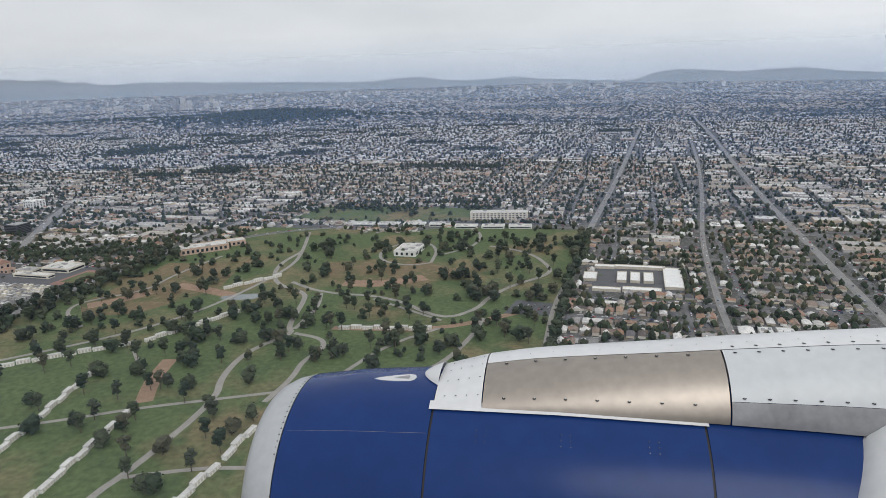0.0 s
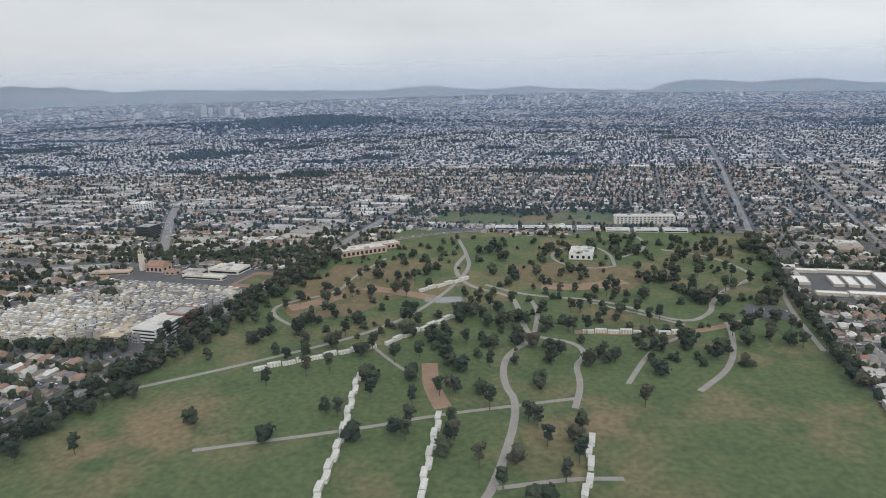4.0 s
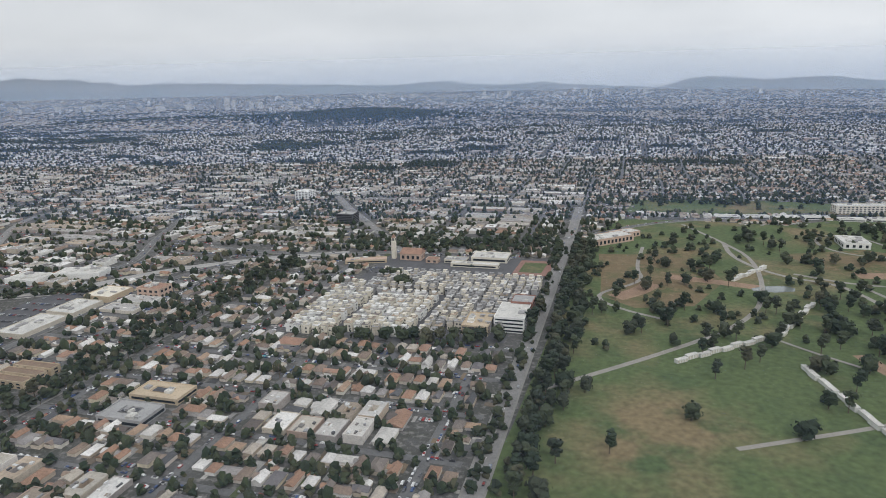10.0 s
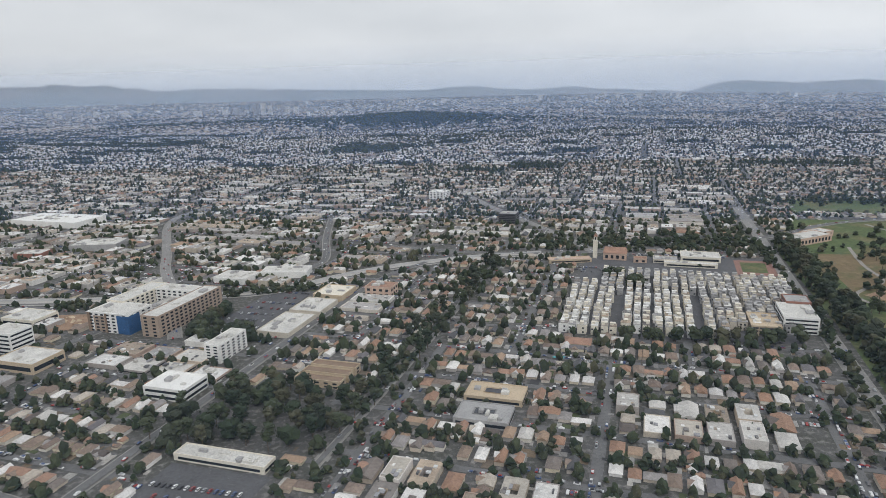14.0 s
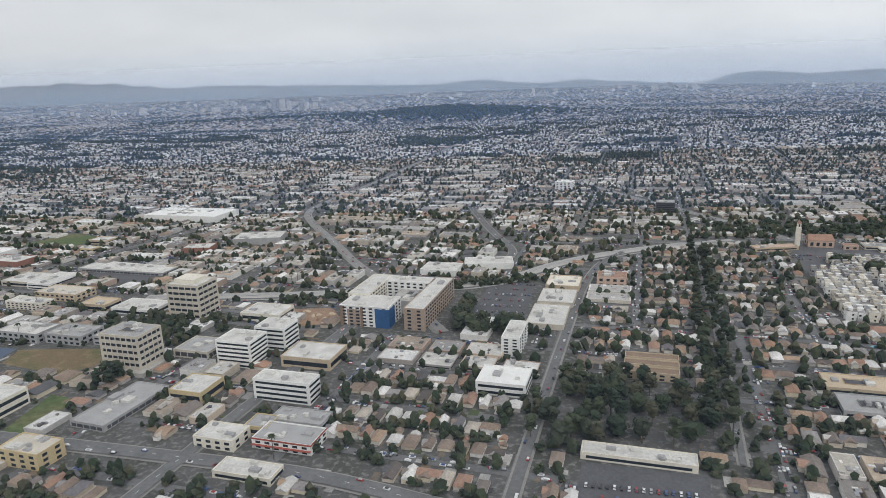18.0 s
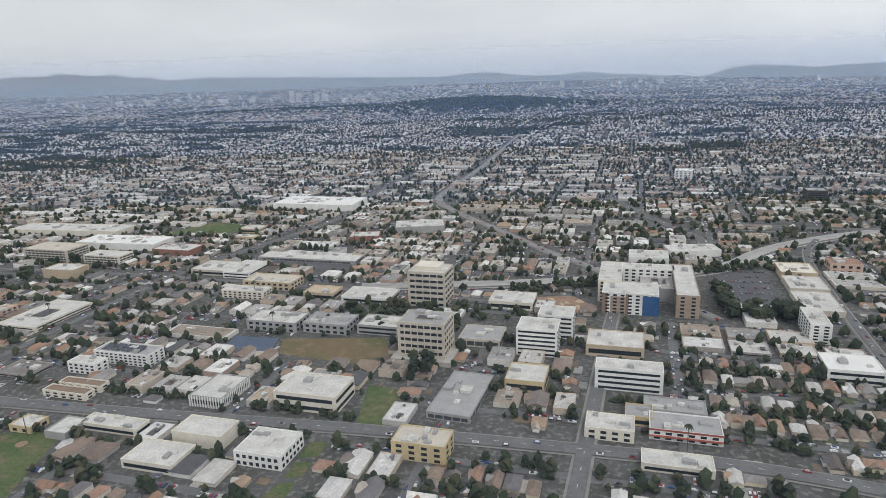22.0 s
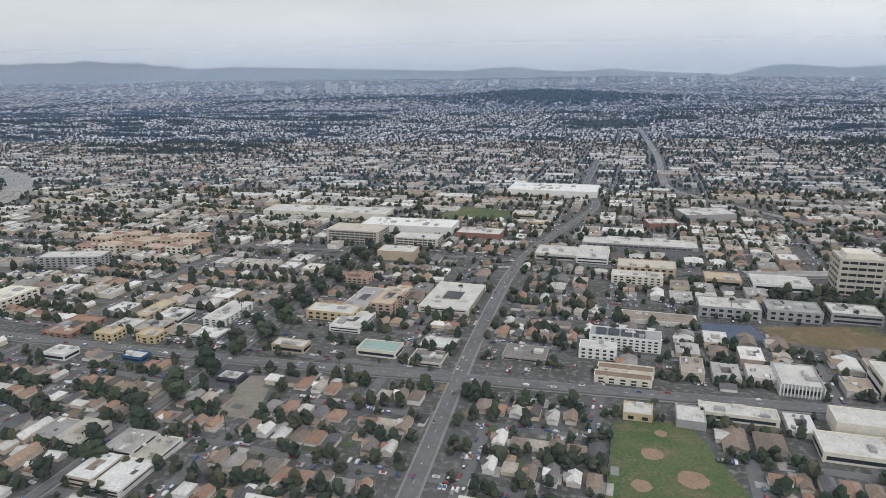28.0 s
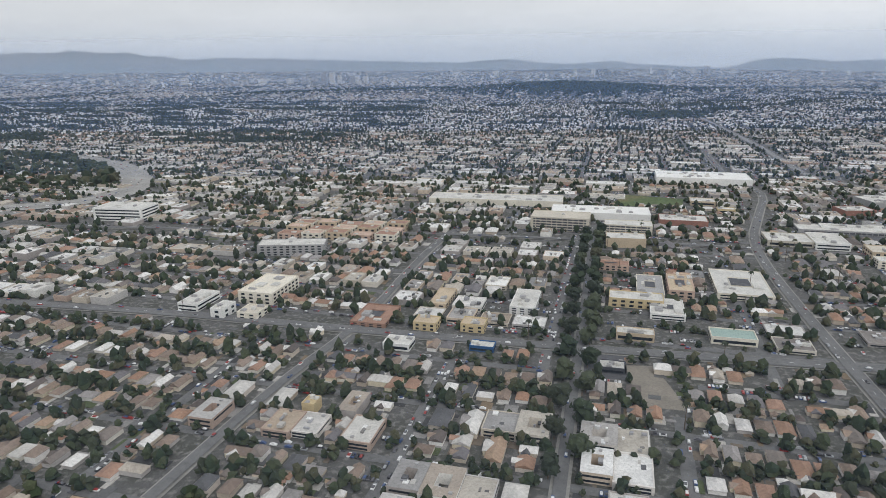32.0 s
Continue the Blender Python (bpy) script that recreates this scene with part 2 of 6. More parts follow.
M_HILL = patchwork("hill_scrub", (.06, .07, .045), (.12, .1, .07), (.2, .19, .17), 0.004, 0.02)
M_CARS = shade("car_paint", [(.7, .7, .7), (.04, .04, .045), (.35, .36, .37), (.12, .12, .13), (.78, .78, .77), (.3, .04, .035), (.06, .1, .22)], 0.3, 2.0, 0.05, by="object")
M_CARS_FAR = shade("car_paint_far", [(.7, .7, .7), (.04, .04, .045), (.35, .36, .37), (.12, .12, .13), (.78, .78, .77), (.3, .04, .035), (.06, .1, .22)], 0.3, 2.0, 0.05)

# ---- the lie of the land ----
RNG = np.random.default_rng(7)
BUMPS = [(-430, 1240, 170, 120, 17), (-200, 1120, 240, 170, 9), (150, 1080, 330, 240, 1), (-760, 1300, 260, 140, 9), (-60, 720, 300, 230, 7), (-560, 1130, 120, 120, 5)]


def height(x, y):
    """The ground's height: level round the flight path, hills further out, falling gently to the far basin."""
    x, y = np.asarray(x, float), np.asarray(y, float)
    far = np.maximum(0, y - 330)
    z = -0.0125 * far * far / (far + 160) - 0.00001 * np.maximum(0, x - 250) * far * 0.75
    for cx, cy, sx, sy, a in BUMPS:
        z = z + a * np.exp(-((x - cx) / sx) ** 2 - ((y - cy) / sy) ** 2) * np.clip((y - 330) / 150, 0, 1)
    return z + np.clip(y - 1900, 0, 1480) ** 2 * 1.75e-5


class Bag:
    """Collects faces with material numbers for one mesh."""

    def __init__(self):
        self.v, self.f, self.m = [], [], []

    def add(self, verts, faces, mat=0):
        k = len(self.v)
        self.v += [tuple(p) for p in verts]
        self.f += [tuple(i + k for i in q) for q in faces]
        self.m += [mat] * len(faces)

    def box(self, x0, y0, z0, x1, y1, z1, mat=0, bottom=False):
        v = [(x0, y0, z0), (x1, y0, z0), (x1, y1, z0), (x0, y1, z0), (x0, y0, z1), (x1, y0, z1), (x1, y1, z1), (x0, y1, z1)]
        f = [(0, 1, 5, 4), (1, 2, 6, 5), (2, 3, 7, 6), (3, 0, 4, 7), (4, 5, 6, 7)] + ([(3, 2, 1, 0)] if bottom else [])
        self.add(v, f, mat)

    def mesh(self, name, mats, smooth=False):
        me = bpy.data.meshes.new(name)
        me.from_pydata(self.v, [], self.f)
        for m in mats:
            me.materials.append(m)
        me.polygons.foreach_set("material_index", self.m)
        me.polygons.foreach_set("use_smooth", [smooth] * len(self.f))
        return me


def part(name, bag, mats, parent=None, label="", smooth=False):
    """Links a bag as one mesh object, under a thing or a part."""
    ob = new(name, bag.mesh(name, mats if isinstance(mats, (list, tuple)) else [mats], smooth))
    if parent is not None:
        ob.parent = parent
    return tagged(ob, label)


def thing(name, label, category, m=None, group="", kind=""):
    ob = new(name)
    ob.empty_display_size = 0.5
    if m is not None:
        ob.matrix_world = m
    return tagged(ob, label, category, group, kind)


def scatter(name, template, places, sizes, turns, mats, label, category, smooth=False):
    """One mesh of many copies of a template (vertices, faces, material numbers)."""
    tv, tf, tm = template
    tv, n = np.asarray(tv, float), len(places)
    if n == 0:
        return None
    c, s = np.cos(turns)[:, None], np.sin(turns)[:, None]
    p = tv[None] * np.asarray(sizes)[:, None, :]
    x, y = p[..., 0] * c - p[..., 1] * s, p[..., 0] * s + p[..., 1] * c
    v = np.stack((x, y, p[..., 2]), -1) + np.asarray(places)[:, None, :]
    loops = np.concatenate([np.asarray(q) for q in tf])
    counts = np.array([len(q) for q in tf])
    idx = (loops[None] + (np.arange(n) * len(tv))[:, None]).ravel()
    me = bpy.data.meshes.new(name)
    me.vertices.add(n * len(tv))
    me.vertices.foreach_set("co", v.ravel())
    me.loops.add(len(idx))
    me.loops.foreach_set("vertex_index", idx.astype(np.int32))
    tot = np.tile(counts, n)
    me.polygons.add(len(tot))
    me.polygons.foreach_set("loop_start", np.concatenate(([0], np.cumsum(tot)[:-1])).astype(np.int32))
    me.polygons.foreach_set("material_index", np.tile(np.asarray(tm, np.int32), n))
    me.polygons.foreach_set("use_smooth", np.full(len(tot), smooth))
    me.update(calc_edges=True)
    for m in mats:
        me.materials.append(m)
    return tagged(new(name, me), label, category, kind="stuff")


def hip_house():
    """A unit house: walls to 0.62 of its height, a hipped roof with eaves."""
    b = Bag()
    b.add([(-.46, -.46, 0), (.46, -.46, 0), (.46, .46, 0), (-.46, .46, 0), (-.46, -.46, .62), (.46, -.46, .62), (.46, .46, .62), (-.46, .46, .62)], [(0, 1, 5, 4), (1, 2, 6, 5), (2, 3, 7, 6), (3, 0, 4, 7)], 0)
    b.add([(-.5, -.5, .58), (.5, -.5, .58), (.5, .5, .58), (-.5, .5, .58), (0, -.24, 1), (0, .24, 1)], [(0, 1, 4), (1, 2, 5, 4), (2, 3, 5), (3, 0, 4, 5)], 1)
    return b.v, b.f, b.m


def gable_house():
    """A unit house with a cross wing and two gables."""
    b = Bag()
    for x0, x1, y0, y1, top in ((-.3, .48, -.48, .48, 1.0), (-.5, .1, -.1, .34, .9)):
        w = .6
        b.add([(x0, y0, 0), (x1, y0, 0), (x1, y1, 0), (x0, y1, 0), (x0, y0, w), (x1, y0, w), (x1, y1, w), (x0, y1, w)], [(0, 1, 5, 4), (1, 2, 6, 5), (2, 3, 7, 6), (3, 0, 4, 7)], 0)
        e, xm, ym = .03, (x0 + x1) / 2, (y0 + y1) / 2
        if y1 - y0 > x1 - x0:
            r = [(xm, y0 - e, top), (xm, y1 + e, top)]
            f = [(1, 2, 5, 4), (3, 0, 4, 5), (0, 1, 4), (2, 3, 5)]
        else:
            r = [(x0 - e, ym, top), (x1 + e, ym, top)]
            f = [(0, 1, 5, 4), (2, 3, 4, 5), (1, 2, 5), (3, 0, 4)]
        b.add([(x0 - e, y0 - e, w), (x1 + e, y0 - e, w), (x1 + e, y1 + e, w), (x0 - e, y1 + e, w)] + r, f, 1)
    return b.v, b.f, b.m


def flat_block(units=()):
    """A unit flat-roofed block with a parapet and boxes of plant on the roof."""
    b = Bag()
    o, i, t, r = .5, .465, 1.0, .93
    sq = lambda k, z: [(-k, -k, z), (k, -k, z), (k, k, z), (-k, k, z)]
    b.add(sq(o, 0) + sq(o, t) + sq(i, t) + sq(i, r), [q for a in (0, 4, 8) for q in ((a, a + 1, a + 5, a + 4), (a + 1, a + 2, a + 6, a + 5), (a + 2, a + 3, a + 7, a + 6), (a + 3, a, a + 4, a + 7))], 0)
    b.add(sq(i, r), [(0, 1, 2, 3)], 1)
    for x, y, s, h in units:
        b.box(x - s, y - s, r, x + s, y + s, r + h, 1)
    return b.v, b.f, b.m


def plain_block():
    b = Bag()
    b.add([(-.5, -.5, 0), (.5, -.5, 0), (.5, .5, 0), (-.5, .5, 0), (-.5, -.5, 1), (.5, -.5, 1), (.5, .5, 1), (-.5, .5, 1)], [(0, 1, 5, 4), (1, 2, 6, 5), (2, 3, 7, 6), (3, 0, 4, 7)], 0)
    b.add([(-.5, -.5, 1), (.5, -.5, 1), (.5, .5, 1), (-.5, .5, 1)], [(0, 1, 2, 3)], 1)
    return b.v, b.f, b.m


def court_block():
    """A unit apartment block round an open court."""
    b = Bag()
    xs, ys = (-.5, -.18, .2, .5), (-.5, -.2, .22, .5)
    ring = [(xs[i], ys[j], .97) for j in range(4) for i in range(4)]
    b.add(ring, [(j * 4 + i, j * 4 + i + 1, j * 4 + i + 5, j * 4 + i + 4) for j in range(3) for i in range(3) if (i, j) != (1, 1)], 1)
    for x0, x1, y0, y1, s in ((-.5, .5, -.5, .5, 1), (-.18, .2, -.2, .22, -1)):
        q = [(x0, y0), (x1, y0), (x1, y1), (x0, y1)][::s]
        b.add([(x, y, z) for z in (0, .97) for x, y in q], [(k, (k + 1) % 4, 4 + (k + 1) % 4, 4 + k) for k in range(4)], 0)
    return b.v, b.f, b.m


def crown(seed, sub=1, lump=0.45, base=0.0):
    """A unit tree crown: an uneven lumpy ball over a short stem."""
    bm = bmesh.new()
    bmesh.ops.create_icosphere(bm, subdivisions=sub, radius=0.5)
    for v in bm.verts:
        k = 1 + lump * noise.noise(v.co * 2.6 + Vector((seed * 7.3, seed, 0)))
        v.co = Vector((v.co.x * k, v.co.y * k, (v.co.z * k + 0.5) * (1 - base) + base))
    vs, fs = [tuple(v.co) for v in bm.verts], [tuple(v.index for v in f.verts) for f in bm.faces]
    bm.free()
    return vs, fs, [0] * len(fs)


def clumped_crown(seed):
    """A unit crown of four uneven clumps."""
    b, r = Bag(), random.Random(seed)
    for i in range(4):
        v, f, _ = crown(seed * 5 + i, 1, .9)
        a, q = i * 1.9 + r.random(), .24 if i else 0
        s, z = (.62, .56, .5, .46)[i], (.4, .12, .2, .05)[i]
        b.add([(x * s * 1.3 + math.cos(a) * q, y * s * 1.3 + math.sin(a) * q, zz * s + z) for x, y, zz in v], f)
    return b.v, b.f, b.m


# ---- roads: main streets through the town ----
MAIN = {
    "west_avenue": ([(-178, 80), (-164, 158), (-145, 260), (-133, 330)], 6.0),
    "north_boulevard": ([(-290, 250), (-255, 239), (-213, 240), (-142, 262), (-100, 300), (-27, 303), (40, 291), (120, 276), (300, 240)], 5.0),
    "east_street": ([(12, 60), (22, 165)], 3.0),
    "east_avenue": ([(36, 291), (86, 496), (150, 780)], 3.4),
    "wide_avenue": ([(84, 70), (103, 182), (117, 263), (140, 392), (208, 714), (300, 1150)], 4.0),
    "middle_street": ([(46, 60), (58, 170), (70, 230), (80, 275), (101, 350), (133, 474), (170, 640)], 2.0),
    "tower_avenue": ([(-211, 240), (-213, 250), (-234, 295), (-252, 332), (-266, 366)], 6.0),
    "winding_avenue": ([(-327, 150), (-338, 170), (-349, 190), (-366, 215), (-374, 232), (-404, 285), (-412, 308), (-410, 330), (-394, 416), (-386, 482), (-362, 680), (-336, 870)], 5.2),
    "store_street": ([(-311, 75), (-298, 145), (-285, 207), (-272, 226)], 3.4),
    "pine_street": ([(-273, 95), (-262, 146), (-245, 235)], 1.9),
    "parallel_street": ([(-312, 218), (-309, 228), (-320, 262), (-330, 308)], 4.4),
    "civic_avenue": ([(-372, 60), (-360, 115), (-350, 160), (-343, 180)], 4.6),
    "long_boulevard": ([(-760, 140), (-676, 130), (-634, 126), (-590, 118.5), (-560, 114), (-520, 109), (-480, 104.8), (-440, 100.3), (-405, 97.4), (-370, 93), (-340, 89), (-311, 79), (-250, 69)], 5.6),
    "garage_street": ([(-604, 62), (-597, 95), (-588, 121), (-581, 169), (-574, 200)], 3.4),
    "tree_street": ([(-552, 60), (-541, 122), (-526, 211)], 3.2),
    "market_avenue": ([(-500, 60), (-492, 131), (-483, 188), (-465, 230), (-450, 264), (-449, 285), (-450, 314), (-447, 331), (-433, 405)], 4.4),
    "north_road": ([(-800, 205), (-733, 203), (-670, 201), (-592, 199), (-510, 190), (-420, 172), (-372, 160)], 4.0),
}
RAIL = ([(-420, 175), (-372, 178), (-340, 184), (-313, 190), (-291, 216), (-255, 234), (-230, 240)], 7.0)
FREEWAY = ([(-1500, 190), (-900, 206), (-790, 218), (-738, 233), (-720, 252), (-722, 274), (-738, 304), (-764, 336), (-812, 370), (-880, 392), (-1000, 408), (-1300, 430)], 14.0)

PARK = [(-178, 62), (-175, 91), (-169, 115), (-160, 157), (-146, 240), (-139, 262), (-117, 302), (-85, 297), (-51, 287), (-27, 297), (34, 288), (22, 220), (13, 166), (6, 120), (-2, 62)]
# places kept free of the general town: name, polygon
KEEP = {
    "park": PARK,
    "north_park": [(-112, 318), (-62, 308), (-30, 314), (0, 304), (8, 330), (-40, 345), (-105, 350)],
    "storage": [(24, 202), (54, 200), (60, 232), (31, 235)],
    "townhouses": [(-229, 158), (-166, 154), (-152, 232), (-218, 236)],
    "new_block": [(-356, 150), (-324, 146), (-320, 192), (-348, 188)],
    "store_lot": [(-323, 156), (-306, 154), (-301, 192), (-318, 194)],
    "school_field": [(-516, 243), (-490, 239), (-484, 256), (-506, 264)],
    "civic_green": [(-443, 130), (-430, 128), (-410, 122), (-402, 128), (-405, 139), (-443, 139)],
    "plaza": [(-392, 138), (-372, 136), (-368, 148), (-390, 152)],
    "strip_lot": [(-301, 83), (-279, 81), (-278, 93), (-299, 96)],
    "library_green": [(-404, 97), (-397, 97), (-397, 113), (-406, 115)],
    "ball_field": [(-474, 62), (-468, 93), (-456, 94.5), (-450, 62)],
    "building_site": [(-372, 166), (-360, 168), (-354, 157), (-365, 153)],
    "corner_lot": [(-546, 101), (-536, 99), (-534, 111), (-543, 112)],
    "vacant_lot": [(-535, 90), (-528, 89), (-530, 105), (-536, 105)],
    "rail_car_park": [(-457, 200), (-430, 189), (-425, 201), (-455, 218)],
    "school_yard": [(-414, 76), (-407, 76), (-406, 94), (-412, 94)],
    "grove": [(-312, 101), (-279, 98), (-271, 112), (-285, 127), (-300, 123), (-305, 113)],
}


def inside(px, py, poly):
    px, py = np.asarray(px, float), np.asarray(py, float)
    r = np.zeros(px.shape, bool)
    for (x0, y0), (x1, y1) in zip(poly, poly[1:] + poly[:1]):
        with np.errstate(divide="ignore", invalid="ignore"):
            r ^= ((y0 > py) != (y1 > py)) & (px < (x1 - x0) * (py - y0) / (y1 - y0) + x0)
    return r


def off_line(px, py, line):
    """Distance of points from a polyline."""
    d = np.full(np.shape(px), 1e9)
    for (x0, y0), (x1, y1) in zip(line, line[1:]):
        dx, dy = x1 - x0, y1 - y0
        t = np.clip(((px - x0) * dx + (py - y0) * dy) / (dx * dx + dy * dy), 0, 1)
        d = np.minimum(d, np.hypot(px - x0 - t * dx, py - y0 - t * dy))
    return d


def smooth_line(pts, step=4.0):
    """A line rounded at its bends, in even steps."""
    p = np.array(pts, float)
    for _ in range(2):
        q = [p[0]]
        for a, b in zip(p, p[1:]):
            q += [a * .75 + b * .25, a * .25 + b * .75]
        p = np.array(q + [p[-1]])
    s = np.concatenate(([0], np.cumsum(np.hypot(*np.diff(p, axis=0).T))))
    t = np.linspace(0, s[-1], max(2, int(s[-1] / step) + 1))
    return np.stack((np.interp(t, s, p[:, 0]), np.interp(t, s, p[:, 1])), 1)


def ribbon(bag, pts, width, lift, mat=0, shift=0.0, step=4.0):
    p = smooth_line(pts, step)
    d = np.gradient(p, axis=0)
    d /= np.hypot(d[:, 0], d[:, 1])[:, None]
    nrm = np.stack((-d[:, 1], d[:, 0]), 1)
    a, b = p + nrm * (shift + width / 2), p + nrm * (shift - width / 2)
    v = [(x, y, z + lift) for q in (a, b) for (x, y), z in zip(q, height(q[:, 0], q[:, 1]))]
    n = len(p)
    bag.add(v, [(n + i, n + i + 1, i + 1, i) for i in range(n - 1)], mat)


# ---- ground: one sheet to the foot of the mountains ----
gx = np.concatenate((np.arange(-4600, -1000, 60), np.arange(-1000, 420, 12), np.arange(420, 3400, 60)))
gy = np.concatenate((np.arange(-900, 40, 60), np.arange(40, 700, 12), np.arange(700, 1500, 25), np.arange(1500, 4200, 90)))
GX, GY = np.meshgrid(gx, gy)
GZ = height(GX, GY)
me = bpy.data.meshes.new("ground")
nx, ny = len(gx), len(gy)
me.from_pydata(np.stack((GX, GY, GZ), -1).reshape(-1, 3).tolist(), [], [(j * nx + i, j * nx + i + 1, (j + 1) * nx + i + 1, (j + 1) * nx + i) for j in range(ny - 1) for i in range(nx - 1)])
me.materials.append(M_GROUND)
tagged(new("ground", me), "grey-brown town ground reaching to the horizon", "ground", kind="structure")

for name, (pts, w) in MAIN.items():
    b = Bag()
    step_up = 0.012 * list(MAIN).index(name)
    ribbon(b, pts, w * .56 + .9, 0.08 + step_up * .3, 1)
    ribbon(b, pts, w * .56, 0.15 + step_up, 0)
    pale = name in ("west_avenue", "east_avenue", "wide_avenue", "middle_street", "east_street", "tower_avenue", "winding_avenue")
    road = part("road", b, [M_AVENUE if pale else M_ROAD, M_PAVE])
    tagged(road, "grey asphalt main street with concrete pavements", "road", kind="structure")
    if w > 4:
        b = Bag()
        p = smooth_line(pts, 1.5)
        for i in range(0, len(p) - 1, 3):
            d = (p[i + 1] - p[i]) / max(1e-6, np.hypot(*(p[i + 1] - p[i])))
            n2 = np.array((-d[1], d[0])) * 0.035
            q = [p[i] - n2, p[i] + d * .8 - n2, p[i] + d * .8 + n2, p[i] + n2]
            b.add([(x, y, float(height(x, y)) + 0.165 + step_up) for x, y in q], [(0, 1, 2, 3)])
        part("lane_marking", b, [M_WHITE], road)
b = Bag()
ribbon(b, *RAIL, 0.12, 0)
ribbon(b, RAIL[0], 1.6, 0.2, 1, 1.6)
ribbon(b, RAIL[0], 1.2, 0.2, 2, -2.2)
tagged(part("railway_corridor", b, [M_CONC, M_GREY, M_ROAD]), "pale concrete railway corridor with grey tracks", "railway", kind="structure")
b = Bag()
ribbon(b, *FREEWAY, 0.3, 0)
ribbon(b, FREEWAY[0], 0.6, 0.6, 1, 0.0)
ribbon(b, FREEWAY[0], 0.4, 0.6, 1, 7.3)
ribbon(b, FREEWAY[0], 0.4, 0.6, 1, -7.3)
for lane in (-5.6, -4.2, -2.8, -1.4, 1.4, 2.8, 4.2, 5.6):
    ribbon(b, FREEWAY[0], 0.09, 0.33, 1, lane)
tagged(part("freeway", b, [M_FREEWAY, M_GREY]), "wide pale concrete freeway curving past the town", "road", kind="structure")


FAR_FREEWAY = ([(-1180, 700), (-1369, 1030), (-1483, 1252), (-1869, 1908), (-2300, 2500)], 9.0)
b = Bag()
ribbon(b, *FAR_FREEWAY, 0.4, 0, step=12.0)
tagged(part("far_freeway", b, [M_CONC]), "pale concrete freeway running into the haze", "road", kind="structure")


# the town grid is turned against the flight path
A = radians(10.5)
CU, SU = math.cos(A), math.sin(A)


def to_xy(u, v):
    return u * CU + v * SU, -u * SU + v * CU



# ---- the park: a cemetery lawn with roads, crypt rows and old trees ----
def sheet(name, poly, lift, mat, label, category, kind="structure"):
    bm = bmesh.new()
    vs = [bm.verts.new((x, y, float(height(x, y)) + lift)) for x, y in poly]
    f = bm.faces.new(vs)
    if f.normal.z < 0:
        f.normal_flip()
    bmesh.ops.triangulate(bm, faces=[f])
    m = bpy.data.meshes.new(name)
    bm.to_mesh(m), bm.free()
    m.materials.append(mat)
    return tagged(new(name, m), label, category, kind=kind)


sheet("park_lawn", PARK, 0.03, M_LAWN, "green lawn with brown dry patches", "lawn")
sheet("north_lawn", KEEP["north_park"], 0.03, M_LAWN, "green playing field lawn beside the boulevard", "lawn")
PARK_ROADS = [
    ([(-76, 62), (-74, 93), (-71, 101), (-66.6, 129), (-70.5, 140), (-70, 156), (-61, 168), (-64.5, 172), (-66.5, 196), (-69, 204), (-83, 213), (-90, 235), (-86, 257)], 1.7),
    ([(-61, 168), (-51, 164), (-49.6, 156), (-53, 150), (-52.4, 140), (-55, 128)], 1.5),
    ([(-53, 133), (-66.6, 129), (-84, 124), (-98, 118), (-130, 108)], 1.2),
    ([(-49, 103), (-58, 102.5), (-71, 99)], 1.2),
    ([(-165, 128), (-135, 148), (-108, 169), (-94, 192), (-83, 233), (-86, 257), (-93, 290)], 1.5),
    ([(-128, 172), (-137, 179), (-143, 187), (-142, 195), (-126, 206), (-126, 222), (-118, 250)], 1.3),
    ([(-77, 215), (-63, 203), (-38, 199), (-20, 178), (-9.7, 188), (-7.5, 197), (1, 211), (11.6, 220), (15.6, 229), (8, 252), (-8, 262)], 1.6),
    ([(-63, 203), (-60, 189), (-62, 171)], 1.4),
    ([(-44, 197), (-30, 186), (-20, 178)], 1.2),
    ([(-30, 238), (-29, 256), (-35, 270), (-46, 268), (-53, 255), (-50, 241), (-38, 234), (-30, 238)], 1.3),
    ([(-26, 250), (-14, 262), (-12, 284), (-20, 297)], 1.4),
    ([(-27, 137), (-16, 150), (-10, 168), (-8, 180)], 1.5),
    ([(-42, 140), (-33, 160), (-20, 172)], 1.3),
    ([(9, 160), (13, 190), (20, 218)], 1.4),
    ([(-105, 160), (-98, 150), (-92, 143)], 1.0),
]
for i, (pts, w) in enumerate(PARK_ROADS):
    b = Bag()
    ribbon(b, pts, w, 0.06 + .006 * i, 0, step=2.0)
    tagged(part("park_road", b, [M_PATH]), "narrow pale asphalt road winding through the lawn", "road", kind="structure")
for pts, w in (([(-88.6, 150), (-87, 138), (-83, 127)], 4.0), ([(-51, 172), (-34, 171), (-19, 172), (0, 183), (10, 190)], 2.6), ([(-118, 212), (-104, 206), (-92, 200)], 5.0), ([(-58, 214), (-44, 212), (-30, 220)], 7.0), ([(-138, 190), (-130, 196), (-124, 204)], 6.0)):
    b = Bag()
    ribbon(b, pts, w, 0.045, 0, step=2.0)
    tagged(part("bare_strip", b, [M_DIRT]), "strip of bare brown earth in the lawn", "earth", kind="structure")
sheet("visitor_car_park", [(-2, 184), (12, 182), (15, 192), (2, 196)], 0.05, M_LOT, "small asphalt car park in the park", "car park")


